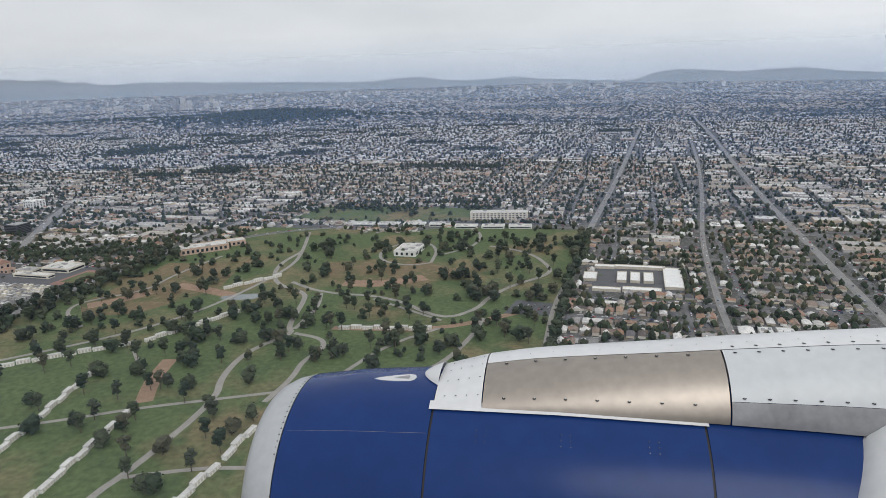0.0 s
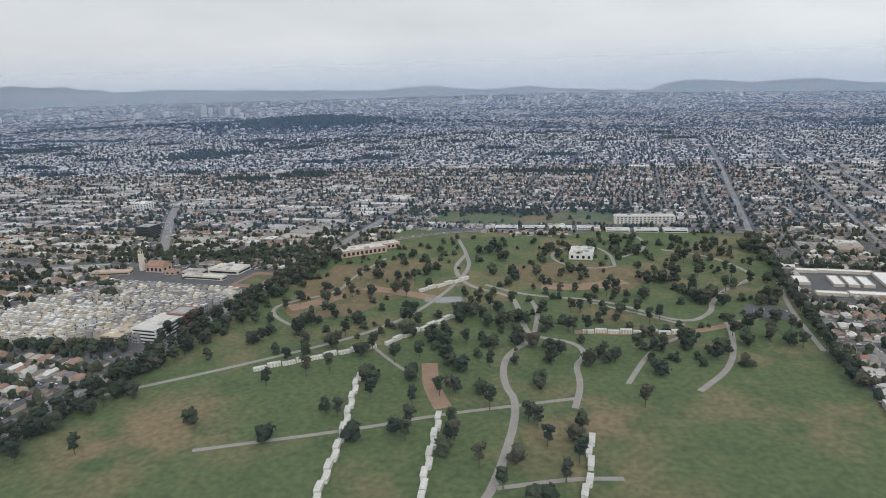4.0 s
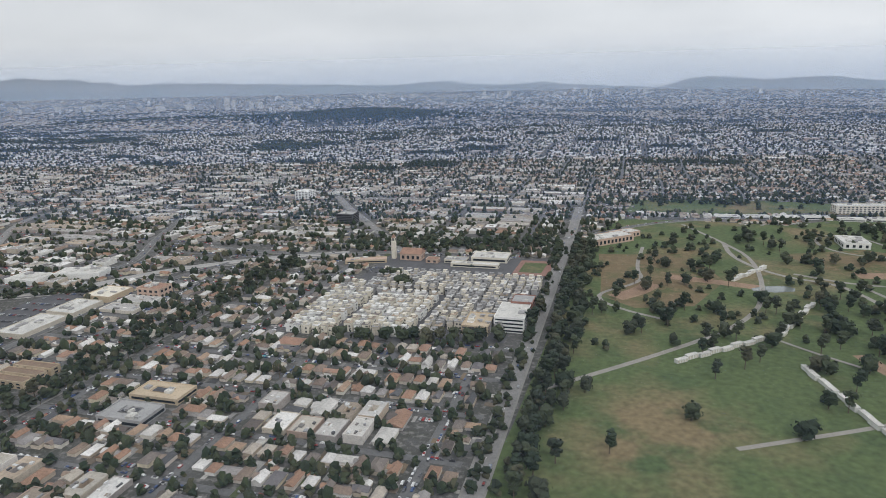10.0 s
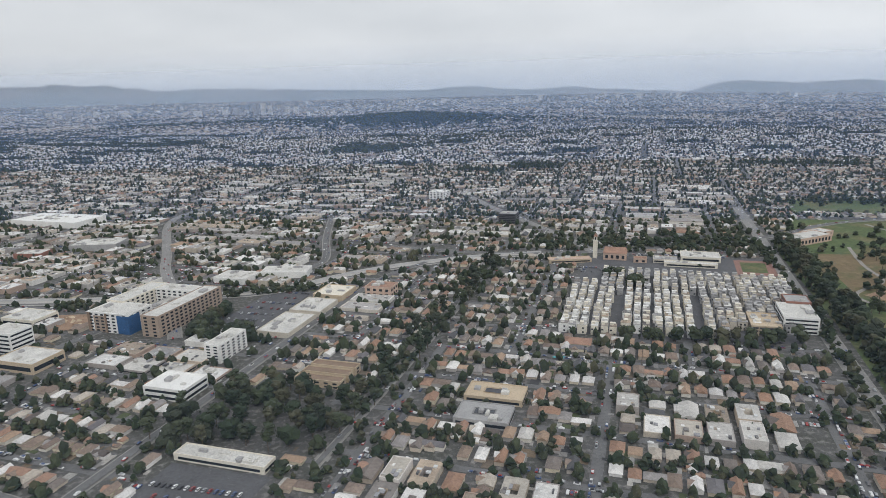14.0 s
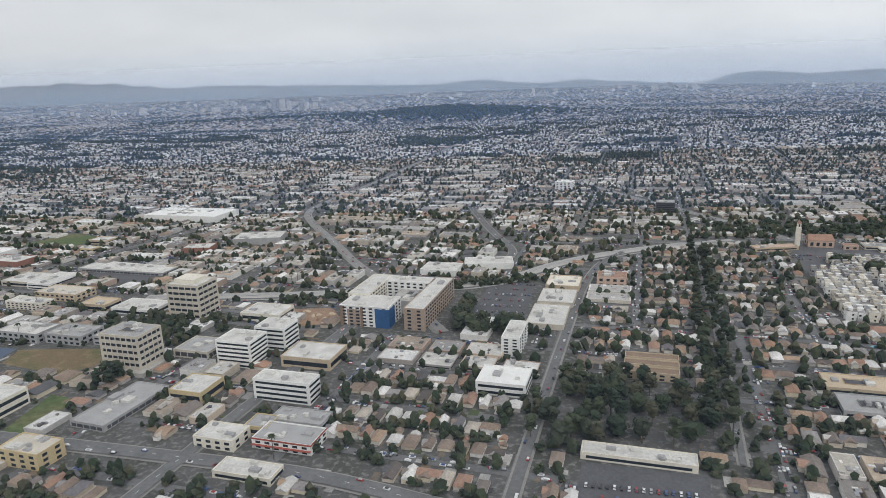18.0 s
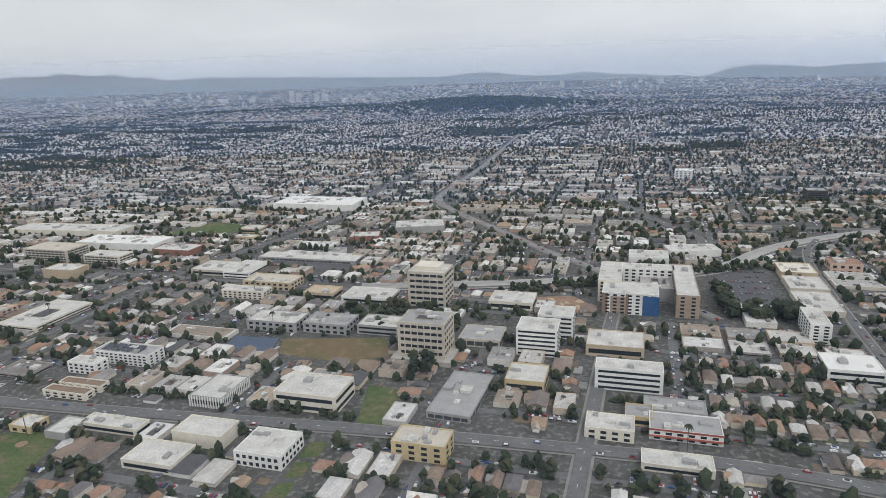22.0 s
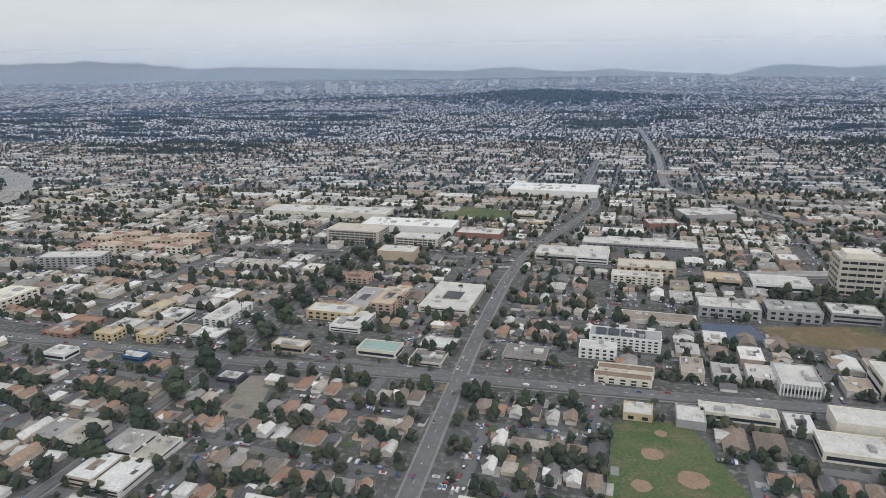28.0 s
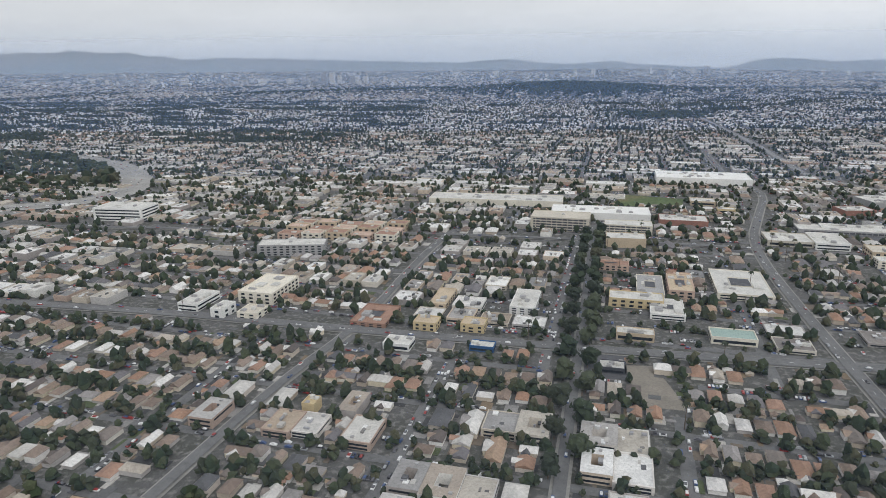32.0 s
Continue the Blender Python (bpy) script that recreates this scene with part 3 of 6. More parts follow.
def crypt_row(x0, y0, x1, y1):
    """A row of white crypt buildings, each a flat-roofed box with a plinth and a darker front."""
    L, a = math.hypot(x1 - x0, y1 - y0), math.atan2(y1 - y0, x1 - x0)
    row = thing("crypt_row", "long row of low white stone crypts on the lawn", "crypts", pose(x0, y0, float(height(x0, y0)), 0, 0, math.degrees(a)), "crypt rows in the park")
    n = max(2, int(L / 3.3))
    for i in range(n):
        b = Bag()
        p, q = i * L / n + .2, (i + 1) * L / n - .2
        h, o = .8 + .22 * (i % 2), .22 * (1 if i % 2 else -1)
        b.box(p, o - .52, -.1, q, o + .52, h, 0)
        b.box(p - .06, o - .6, h, q + .06, o + .6, h + .1, 1, True)
        for k in range(4):
            x = p + (q - p) * (k + .5) / 4
            b.box(x - .2, o - .55, .12, x + .2, o - .52, h - .12, 2)
        part("crypt", b, [M_WHITE, M_PALE, M_BEIGE], row)


for r in ((-99, 207, -83, 222), (-102, 161, -84, 185), (-132, 144, -104, 160), (-101, 78, -101.7, 112), (-101.7, 112, -104.8, 142.6), (-84, 66, -83.8, 96.8), (-83.8, 96.8, -83.3, 124), (-60, 78, -54.9, 103.4), (-54.7, 105, -53, 117), (-49, 171.5, -22, 171)):
    crypt_row(*r)


# ---- large buildings, each a thing of its own ----
GRID = -10.5
FOOT = []


def window_mesh(w, h, t=.04, mat=None):
    b = Bag()
    b.box(-w / 2, -t, -h / 2, w / 2, t * .2, h / 2, 0, True)
    return b.mesh("window", [mat or M_GLASS])


def building(name, label, category, cx, cy, w, d, h, wall, roof=None, storeys=0, style="none", ang=GRID, plant_boxes=3, group="", base=None, spacing=1.7, lift=None):
    """A flat-roofed building: walls with a parapet, roof, windows by its style, plant on the roof."""
    r = random.Random(int(cx * 7 + cy * 13))
    z0 = float(height(cx, cy)) if lift is None else lift
    t = thing(name, label, category, pose(cx, cy, z0, 0, 0, ang), group)
    FOOT.append((cx, cy, w, d, ang))
    b, p = Bag(), min(.14, w * .06)
    sq = lambda k, z: [(-w / 2 + k, -d / 2 + k, z), (w / 2 - k, -d / 2 + k, z), (w / 2 - k, d / 2 - k, z), (-w / 2 + k, d / 2 - k, z)]
    b.add(sq(0, -.3) + sq(0, h) + sq(p, h) + sq(p, h - .22), [q for a in (0, 4, 8) for q in ((a, a + 1, a + 5, a + 4), (a + 1, a + 2, a + 6, a + 5), (a + 2, a + 3, a + 7, a + 6), (a + 3, a, a + 4, a + 7))], 0)
    part("wall", b, [wall], t)
    b = Bag()
    b.add(sq(p - .01, h - .2), [(0, 1, 2, 3)])
    top = part("roof", b, [roof or M_PALE], t)
    for i in range(plant_boxes):
        b = Bag()
        s, q, k = r.uniform(.3, min(1.1, w * .16)), r.uniform(.3, min(1.3, d * .14)), r.uniform(.25, .6)
        x, y = r.uniform(-w * .36, w * .36), r.uniform(-d * .36, d * .36)
        b.box(x - s, y - q, h - .2, x + s, y + q, h - .2 + k)
        b.box(x - s * .5, y - q * .5, h - .2 + k, x + s * .4, y + q * .4, h - .1 + k)
        part("roof_unit", b, [M_GREY if i % 2 else M_PALE], top)
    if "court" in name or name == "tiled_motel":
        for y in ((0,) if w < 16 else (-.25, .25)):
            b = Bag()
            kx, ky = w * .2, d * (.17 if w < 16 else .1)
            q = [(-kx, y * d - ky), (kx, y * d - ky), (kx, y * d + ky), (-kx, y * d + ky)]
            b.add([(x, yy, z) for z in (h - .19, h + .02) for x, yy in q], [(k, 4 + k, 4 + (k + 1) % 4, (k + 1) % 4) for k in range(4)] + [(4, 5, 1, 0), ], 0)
            # dark sheet near roof height stands in for the shade down in the court
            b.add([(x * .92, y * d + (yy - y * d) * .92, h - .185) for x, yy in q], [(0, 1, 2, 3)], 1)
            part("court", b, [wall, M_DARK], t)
    if style == "none" or not storeys:
        return t
    fl = (h - .25) / storeys
    sides = ((w, 0, -d / 2, 0), (d, w / 2, 0, 90), (d, -w / 2, 0, -90), (w, 0, d / 2, 180))
    cache = {}
    for L, ox, oy, a in sides:
        for s in range(storeys):
            z = fl * (s + .5)
            if style == "bands" or style == "garage":
                # garage openings are solid dark strips, standing in for shade inside the decks
                k = .42 if style == "bands" else .58
                if L not in cache:
                    cache[L] = window_mesh(L * .9, fl * k, .03, M_DARK if style == "garage" else None)
                o = new("window" if style == "bands" else "opening", cache[L])
                o.parent, o.matrix_basis = t, pose(ox, oy, z, 0, 0, a)
            elif a != 180:
                n = max(1, int(L * .92 / spacing))
                if "w" not in cache:
                    cache["w"] = window_mesh(spacing * .55, fl * .5)
                for i in range(n):
                    q = (i + .5) / n * L * .94 - L * .47
                    o = new("window", cache["w"])
                    ca, sa = math.cos(radians(a)), math.sin(radians(a))
                    o.parent, o.matrix_basis = t, pose(ox + q * ca, oy + q * sa, z, 0, 0, a)
    if style == "garage":
        for L, ox, oy, a in sides[:3]:
            n = int(L / 1.6)
            for i in range(1, n):
                b = Bag()
                q = i / n * L - L / 2
                b.box(q - .09, -.06, 0, q + .09, .02, h - .25)
                o = part("pillar", b, [wall], t)
                o.matrix_basis = pose(ox, oy, 0, 0, 0, a)
    return t


def fins(t, w, d, h, n, mat, z0=0.0):
    """Upright ribs on the front and sides of a building."""
    for L, ox, oy, a in ((w, 0, -d / 2, 0), (d, w / 2, 0, 90), (d, -w / 2, 0, -90)):
        k = max(2, int(n * L / w))
        for i in range(k + 1):
            b = Bag()
            q = i / k * L - L / 2
            b.box(q - .1, -.14, z0, q + .1, .02, h)
            o = part("rib", b, [mat], t)
            o.matrix_basis = pose(ox, oy, 0, 0, 0, a)


# civic centre
t = building("office_tower", "beige concrete office tower with ribbed window bays", "office building", -397.8, 163, 10, 8.4, 9.6, M_BEIGE, M_PALE, 6, "bands", plant_boxes=1)
fins(t, 10, 8.4, 9.2, 5, M_BEIGE)
b = Bag()
b.box(-3.5, -2.6, 9.3, 3.0, 2.8, 10.6)
part("plant_room", b, [M_CREAM], t)
t = building("courthouse", "beige concrete courthouse with deep window bands", "office building", -394.9, 128.4, 10.2, 7.4, 9.0, M_BEIGE, M_GREY, 6, "bands", plant_boxes=5)
fins(t, 10.2, 7.4, 8.9, 7, M_BEIGE)
b = Bag()
b.box(-6.6, -5.2, -.2, 6.6, 5.2, 1.1)
part("podium", b, [M_CONC], t)
building("white_office", "white office block with dark ribbon windows", "office building", -370.6, 132, 8.8, 7.2, 6.2, M_WHITE, M_PALE, 6, "bands", group="white offices")
building("white_office", "white office block with dark ribbon windows", "office building", -366.0, 141.6, 8.0, 6.6, 5.6, M_WHITE, M_PALE, 5, "bands", group="white offices")
building("white_office", "low white office with ribbon windows beside a car park", "office building", -354.2, 115.0, 12.5, 4.6, 4.6, M_WHITE, M_PALE, 4, "bands", group="white offices")
building("library", "white-roofed public building with a deep cornice", "public building", -413.8, 107.2, 12.6, 8.6, 3.6, M_CREAM, M_PALE, 2, "bands")
building("parking_deck", "low grey parking structure with a worn flat roof", "parking structure", -386, 109, 8.2, 17, 1.4, M_GREY, M_GREY, 1, "garage", ang=-13, plant_boxes=6)
building("ochre_office", "square ochre stucco office with rows of windows", "office building", -391, 90.6, 9.0, 5.4, 3.2, M_YELLOW, M_BEIGE, 3, "grid", plant_boxes=6)
building("tan_store", "tan store with a pale roof and dark glass front", "store", -354, 132.6, 12, 9, 2.6, M_TAN, M_PALE, 1, "bands")
building("low_hall", "round-cornered white hall with a stepped roof", "public building", -376, 161, 11.5, 8.4, 2.2, M_CREAM, M_PALE, 1, "bands")
building("white_clinic", "low white building with a recessed roof court", "public building", -415, 165.5, 14, 8.5, 1.8, M_WHITE, M_PALE, 1, "bands")
building("tan_clinic", "small tan building with a flat overhanging roof", "public building", -429, 167.5, 9, 6.5, 2.1, M_TAN, M_TAN, 1, "bands")
building("olive_hall", "low concrete hall with an open deck roof", "public building", -383, 137, 9.5, 8.4, 2.0, M_BEIGE, M_GREY, 1, "garage")
building("ochre_store", "ochre store with a pale ridged roof", "store", -373.5, 115.5, 7.6, 7.8, 2.6, M_YELLOW, M_PALE, 1, "bands", plant_boxes=2)
building("ribbed_school", "grey school block with ribbed walls", "school", -434.2, 145.2, 13.5, 7.5, 2.6, M_GREY, M_PALE, 2, "grid", plant_boxes=8)
building("ribbed_school", "grey school block with ribbed walls", "school", -420.4, 143.8, 11.5, 7.5, 2.6, M_GREY, M_GREY, 2, "grid", plant_boxes=8)
building("ribbed_school", "grey school block with a dark recessed front", "school", -407.4, 143.0, 10.5, 7.2, 2.4, M_GREY, M_PALE, 2, "bands", plant_boxes=6)
t = building("ribbed_hall", "flat-roofed hall with tall white ribs all round", "public building", -433.2, 108.5, 7.0, 9.4, 2.3, M_GREY, M_PALE, 1, "bands", plant_boxes=2)
fins(t, 7.0, 9.4, 2.2, 12, M_WHITE)
building("cream_gym", "large cream gymnasium with a plain pale roof", "school", -428.9, 93.2, 9.6, 5.6, 2.6, M_CREAM, M_PALE, 0, plant_boxes=0)
building("cream_wing", "low cream school wing with flat roofs", "school", -433.8, 86.4, 9.5, 6.4, 1.7, M_CREAM, M_PALE, 1, "bands", plant_boxes=2)
sheet("sports_courts", [(-442.7, 130.6), (-430.8, 128.6), (-431.4, 137), (-442.7, 138.4)], 0.05, shade("court_paint", [(.085, .115, .17)], .8, .4, .2), "blue-painted sports courts on asphalt", "sports court")
sheet("civic_lawn", [(-430.2, 136.6), (-406, 138), (-403, 128.6), (-410.7, 123.5), (-428.4, 128.4)], 0.04, M_DRY, "dry brown-green lawn behind the courthouse", "lawn")
sheet("ball_field", KEEP["ball_field"], 0.04, M_TURF, "green ball field with worn brown patches beside a fence", "lawn")
for x, y, r_ in ((-463.5, 84, 1.7), (-459, 78, 2.2), (-466.5, 76, 1.5), (-461, 90, 1.0)):
    b = Bag()
    b.add([(x + r_ * math.cos(q) * RNG.uniform(.85, 1.1), y + r_ * math.sin(q) * RNG.uniform(.85, 1.1), .052) for q in np.linspace(0, 6.283, 22, endpoint=False)], [tuple(range(22))])
    tagged(part("bare_patch", b, [M_DIRT]), "worn patch of bare earth on the ball field", "earth", kind="structure")
fence = thing("field_fence", "green mesh fence on posts beside the ball field", "fence", pose(-474, 62, 0))
for k in range(14):
    t0, t1 = k / 14, (k + 1) / 14
    b = Bag()
    b.box(6 * t0 - .04, 31 * t0 - .04, -.1, 6 * t0 + .04, 31 * t0 + .04, .75)
    part("post", b, [M_GREY], fence)
    b = Bag()
    b.add([(6 * t + o, 31 * t, z) for t in (t0, t1) for o in (-.015, .015) for z in (0, .7)], [(0, 4, 5, 1), (2, 3, 7, 6), (1, 5, 7, 3)])
    part("mesh_panel", b, [M_FENCE], fence)
sheet("library_lawn", [(-404, 98), (-398, 98), (-398, 112), (-405, 114)], 0.04, M_LAWN, "green lawn beside the library", "lawn")

# the apartment block under construction
t = building("apartment_block", "new white and brown apartment block still under construction", "apartment building", -346.5, 158, 13.5, 9, 5.6, M_WHITE, M_PALE, 6, "grid", spacing=1.7)
for dx, dy, w, d, mat, st in ((-5.2, 13, 6, 18, M_CREAM, "wing"), (13.5, 9.0, 5.4, 27, M_UMBER, "wing"), (4.5, 19, 14, 5, M_WHITE, "wing")):
    q = building("apartment_wing", "wing of the new apartment block with rows of windows", "apartment building", -346.5 + dx * CU + dy * SU, 158 - dx * SU + dy * CU, w, d, 5.9, mat, M_PALE, 6, "grid", spacing=1.7, group="wings of the new block")
b = Bag()
b.box(3.0, -4.62, 0, 6.9, -4.5, 5.0)
b.box(6.75, -4.5, 0, 6.87, -.5, 5.0)
part("scaffold_sheeting", b, [M_BLUE], t, "bright blue sheeting over scaffolding")
b = Bag()
b.box(-6.77, -4.516, 0, -5.4, -4.4, 5.5)
part("brown_bay", b, [M_BROWN], t)
b = Bag()
b.box(-4.7, -4.516, 0, -1.0, -4.4, 4.6)
part("tan_bay", b, [M_UMBER], t)
b = Bag()
b.box(-1.0, -4.518, 0, -.3, -4.4, 5.3)
part("brown_bay", b, [M_BROWN], t)
for k in range(5):
    b = Bag()
    b.box(-6.75 + k * 2.7, -4.75, 5.45, -5.2 + k * 2.7, -4.3, 5.68)
    part("cornice", b, [M_WHITE], t)
building("court_deck", "pale podium deck in the court of the new block", "podium", -342 + 5 * CU, 170 - 3 * SU, 9.5, 13, 3.7, M_GREY, M_CONC, 0, plant_boxes=6)
building("store_hall", "long pale-roofed store with a tan front", "store", -300.5, 160, 9.4, 15, 1.5, M_BEIGE, M_PALE, 0, plant_boxes=8)
building("store_hall", "long pale-roofed store with a grey front", "store", -297.4, 174.2, 9.6, 11.6, 1.7, M_BEIGE, M_PALE, 0, plant_boxes=8)
building("store_hall", "tan-walled store with a cream roof", "store", -294.8, 187, 9.6, 10.2, 2.0, M_TAN, M_CREAM, 0, plant_boxes=5)
building("white_apartments", "slim white apartment block with dark window stripes", "apartment building", -309, 141.4, 4.2, 11.0, 4.6, M_WHITE, M_PALE, 6, "grid", spacing=1.7)
LOT2 = [(-322, 158), (-307.5, 156), (-303, 190), (-316, 192)]
sheet("store_car_park", LOT2, 0.05, M_LOT, "dark asphalt car park with painted bays", "car park")
building("rail_shop", "white flat-roofed workshop beside the railway", "workshop", -333, 202.5, 12, 9, 2.0, M_WHITE, M_PALE, 0, plant_boxes=5, group="workshops by the railway")
building("rail_shop", "white flat-roofed workshop beside the railway", "workshop", -318, 209, 16, 8, 2.2, M_WHITE, M_PALE, 0, plant_boxes=6, group="workshops by the railway", ang=4)
building("teal_office", "white-roofed building with teal glass walls", "office building", -311, 121, 10, 8, 2.8, M_WHITE, M_WHITE, 2, "bands")
building("strip_shops", "long low row of shops with a cream parapet", "shops", -289, 96, 18, 3.6, 1.4, M_CREAM, M_PALE, 1, "bands", plant_boxes=9)
sheet("strip_car_park", [(-300, 84), (-281, 82), (-279, 92), (-298, 95)], 0.05, M_LOT, "dark car park in front of the shops", "car park")
for dx in (-3.6, 0, 3.6):
    building("brown_apartments", "brown stucco apartments with long pitched roofs", "apartment building", -280.5 + dx * .2, 130 + dx, 11, 2.8, 1.8, M_TAN, M_BROWN, 2, "grid", spacing=1.7, group="brown apartment rows", plant_boxes=0)

# round the townhouses
building("parking_garage", "tan parking garage with a bare roof deck", "parking structure", -177.5, 164, 7, 10.4, 2.7, M_TAN, M_TAN, 3, "garage", plant_boxes=1)
building("brick_office", "white-roofed office with dark ribbon windows and brick ends", "office building", -168.5, 167, 8, 12, 4.2, M_WHITE, M_PALE, 4, "bands", plant_boxes=4)
building("brick_wing", "red-brown brick office wing by the avenue", "office building", -165.5, 175.5, 6, 6.5, 4.6, M_BRICK, M_GREY, 4, "bands", plant_boxes=2)
building("school_hall", "large low school hall with a pale flat roof", "school", -175.5, 232, 13, 8.5, 1.9, M_CREAM, M_PALE, 1, "bands", plant_boxes=7)
building("school_block", "long school wing with a pale flat roof", "school", -181, 222.5, 17, 3.2, 1.5, M_CREAM, M_PALE, 1, "bands", plant_boxes=5)
building("school_block", "low school wing with a pale flat roof", "school", -188, 229, 8, 5, 1.4, M_BEIGE, M_GREY, 1, "bands", plant_boxes=4)
building("brown_hall", "low brown flat-roofed hall beside the church", "hall", -221, 228.5, 15, 4.2, 1.3, M_TAN, M_PINK, 1, "bands", plant_boxes=3, ang=8)
building("parish_house", "salmon stucco parish house beside the church", "house", -196.5, 228.5, 4.5, 3.4, 1.6, M_PINK, M_TILE, 1, "grid", plant_boxes=0)
sheet("running_track", [(-168.5, 213), (-156.5, 211), (-152.6, 229), (-164.5, 231)], 0.05, M_TRACK, "brick-red running track of the school", "track")
sheet("playing_field", [(-166, 216), (-158.5, 214.6), (-155.5, 226.5), (-163.3, 228)], 0.07, M_LAWN, "green field inside the running track", "field")
t = building("church", "church with salmon stucco walls and tiled roof", "church", -204.5, 233, 8, 5.4, 2.6, M_PINK, M_TILE, 1, "grid", plant_boxes=0)
b = Bag()
b.add([(-4.2, -2.9, 2.5), (4.2, -2.9, 2.5), (4.2, 2.9, 2.5), (-4.2, 2.9, 2.5), (-3.6, 0, 4.2), (3.6, 0, 4.2)], [(0, 1, 5, 4), (2, 3, 4, 5), (1, 2, 5), (3, 0, 4)])
part("tiled_roof", b, [M_TILE], t)
t = thing("bell_tower", "slim white bell tower with a pointed cap", "tower", pose(-211.5, 233.5, 0, 0, 0, GRID))
b = Bag()
b.box(-.75, -.75, -.2, .75, .75, 6.6)
b.box(-.6, -.6, 6.6, .6, .6, 8.0)
part("shaft", b, [M_CREAM], t)
b = Bag()
b.add([(-.7, -.7, 8), (.7, -.7, 8), (.7, .7, 8), (-.7, .7, 8), (0, 0, 9.4)], [(0, 1, 4), (1, 2, 4), (2, 3, 4), (3, 0, 4)])
part("cap", b, [M_TILE], t)
for a in (0, 90, -90):
    # dark panel on the solid wall stands for the shade in a bell opening
    o = new("bell_opening", window_mesh(.5, .9))
    o.parent, o.matrix_basis = t, pose(.6 * math.sin(radians(a)), -.6 * math.cos(radians(a)), 7.3, 0, 0, a)
building("terracotta_hall", "long salmon stucco mausoleum with a pale roof", "mausoleum", -130, 258.5, 20, 8, 2.8, M_PINK, M_PALE, 1, "grid", ang=32, spacing=1.8)
building("terracotta_wing", "salmon stucco wing with a pale roof", "mausoleum", -122, 268, 12, 6, 2.3, M_PINK, M_PALE, 1, "grid", ang=32, spacing=1.8)
building("white_mausoleum", "white stepped mausoleum on a round lawn", "mausoleum", -40.5, 253, 9, 12, 2.4, M_WHITE, M_PALE, 1, "grid", plant_boxes=7)
building("hill_apartments", "long white apartment block above the boulevard", "apartment building", -5, 314, 28, 6, 3.8, M_CREAM, M_PALE, 4, "grid", ang=-2, spacing=1.7)
for i in range(7):
    building("boulevard_shop", "white flat-roofed shop along the boulevard", "shop", -70 + i * 12.5, 297.5 + (6 if i < 4 else 2) - i * .8, 10.5, 4.5, 1.3, M_WHITE, M_PALE, 1, "bands", ang=-4, plant_boxes=4, group="boulevard shops")
building("white_tower", "white midrise block with dark vertical bands", "office building", -283, 360, 9, 8, 4.8, M_WHITE, M_WHITE, 5, "grid", ang=-18, spacing=1.7)
building("dark_block", "dark glass midrise apartment block", "apartment building", -243.4, 295, 8, 8, 5.0, M_DARK, M_GREY, 6, "bands")

# self-storage yard beside the park
for i, (x, y, w, d) in enumerate(((34, 230.5, 7, 3), (46, 229, 17, 2.6), (27.5, 219, 4.5, 8), (31, 205, 9, 2.6), (54.5, 216, 6, 22), (42, 204, 12, 3.4), (38, 218, 3.2, 10), (42.3, 217.3, 3.2, 10), (46.6, 216.6, 3.2, 10))):
    building("storage_row", "low storage shed with a bright white roof", "storage shed", x, y, w, d, 1.0, M_BEIGE, M_WHITE, 0, plant_boxes=0, group="storage sheds")
sheet("storage_yard", [(25, 203), (54, 200), (60, 231), (31, 234)], 0.04, M_LOT, "dark asphalt yard between storage sheds", "yard")

# west side: garages and warehouses
building("parking_garage", "large beige parking garage with open decks", "parking structure", -537.5, 208, 19, 10, 4.6, M_BEIGE, M_BEIGE, 5, "garage", plant_boxes=1)
building("small_garage", "smaller parking garage with a cream frame", "parking structure", -516, 204.5, 15, 7, 2.8, M_CREAM, M_PALE, 3, "garage", plant_boxes=1)
building("white_roof_hall", "wide hall with a bright white roof", "warehouse", -522, 225, 34, 12, 2.6, M_WHITE, M_WHITE, 0, plant_boxes=14, ang=-8)
building("red_warehouse", "red-brown warehouse with a grey roof", "warehouse", -495.8, 215, 15.5, 9, 2.2, M_BRICK, M_PALE, 0, plant_boxes=8)
building("orange_hall", "plain orange-tan hall with a pale roof", "hall", -520, 187.5, 11.5, 7, 3.0, M_TAN, M_PALE, 0, plant_boxes=2, ang=-8)
building("long_warehouse", "very long warehouse with a white roof", "warehouse", -559, 248, 52, 12, 2.3, M_CREAM, M_PALE, 0, plant_boxes=16, ang=-7)
building("white_warehouse", "very large white warehouse", "warehouse", -466, 296, 40, 19, 3.0, M_WHITE, M_WHITE, 0, plant_boxes=18)
building("grey_warehouse", "grey warehouse with a long pale roof", "warehouse", -412, 247, 19, 12, 2.6, M_GREY, M_PALE, 0, plant_boxes=12, ang=8)
building("brick_warehouse", "red brick warehouse with a white roof", "warehouse", -431, 233, 11, 8, 1.9, M_BRICK, M_PALE, 0, plant_boxes=5, ang=5)
building("shed_row", "row of white workshops beside the line", "workshop", -442, 206, 24, 5.5, 1.6, M_WHITE, M_PALE, 1, "bands", plant_boxes=8, ang=-14)
building("grey_apartments", "grey apartment block with white balconies", "apartment building", -619, 175, 19.5, 7, 3.3, M_GREY, M_PALE, 4, "grid", ang=6, spacing=1.7)
for i in range(15):
    building("orange_apartments", "salmon stucco apartment house with terraces", "apartment building", -625 + (i % 5) * 7.9 + (i // 5) * .9, 191.5 + (i // 5) * 6.6 - (i % 5) * .3, 6.6, 4.8, 2.0 + .35 * (i * 7 % 3), (M_PINK, M_TAN, M_CREAM)[i * 5 % 3], M_PINK if i % 2 else M_TILE, 2, "grid", spacing=1.7, plant_boxes=1, group="salmon apartments")
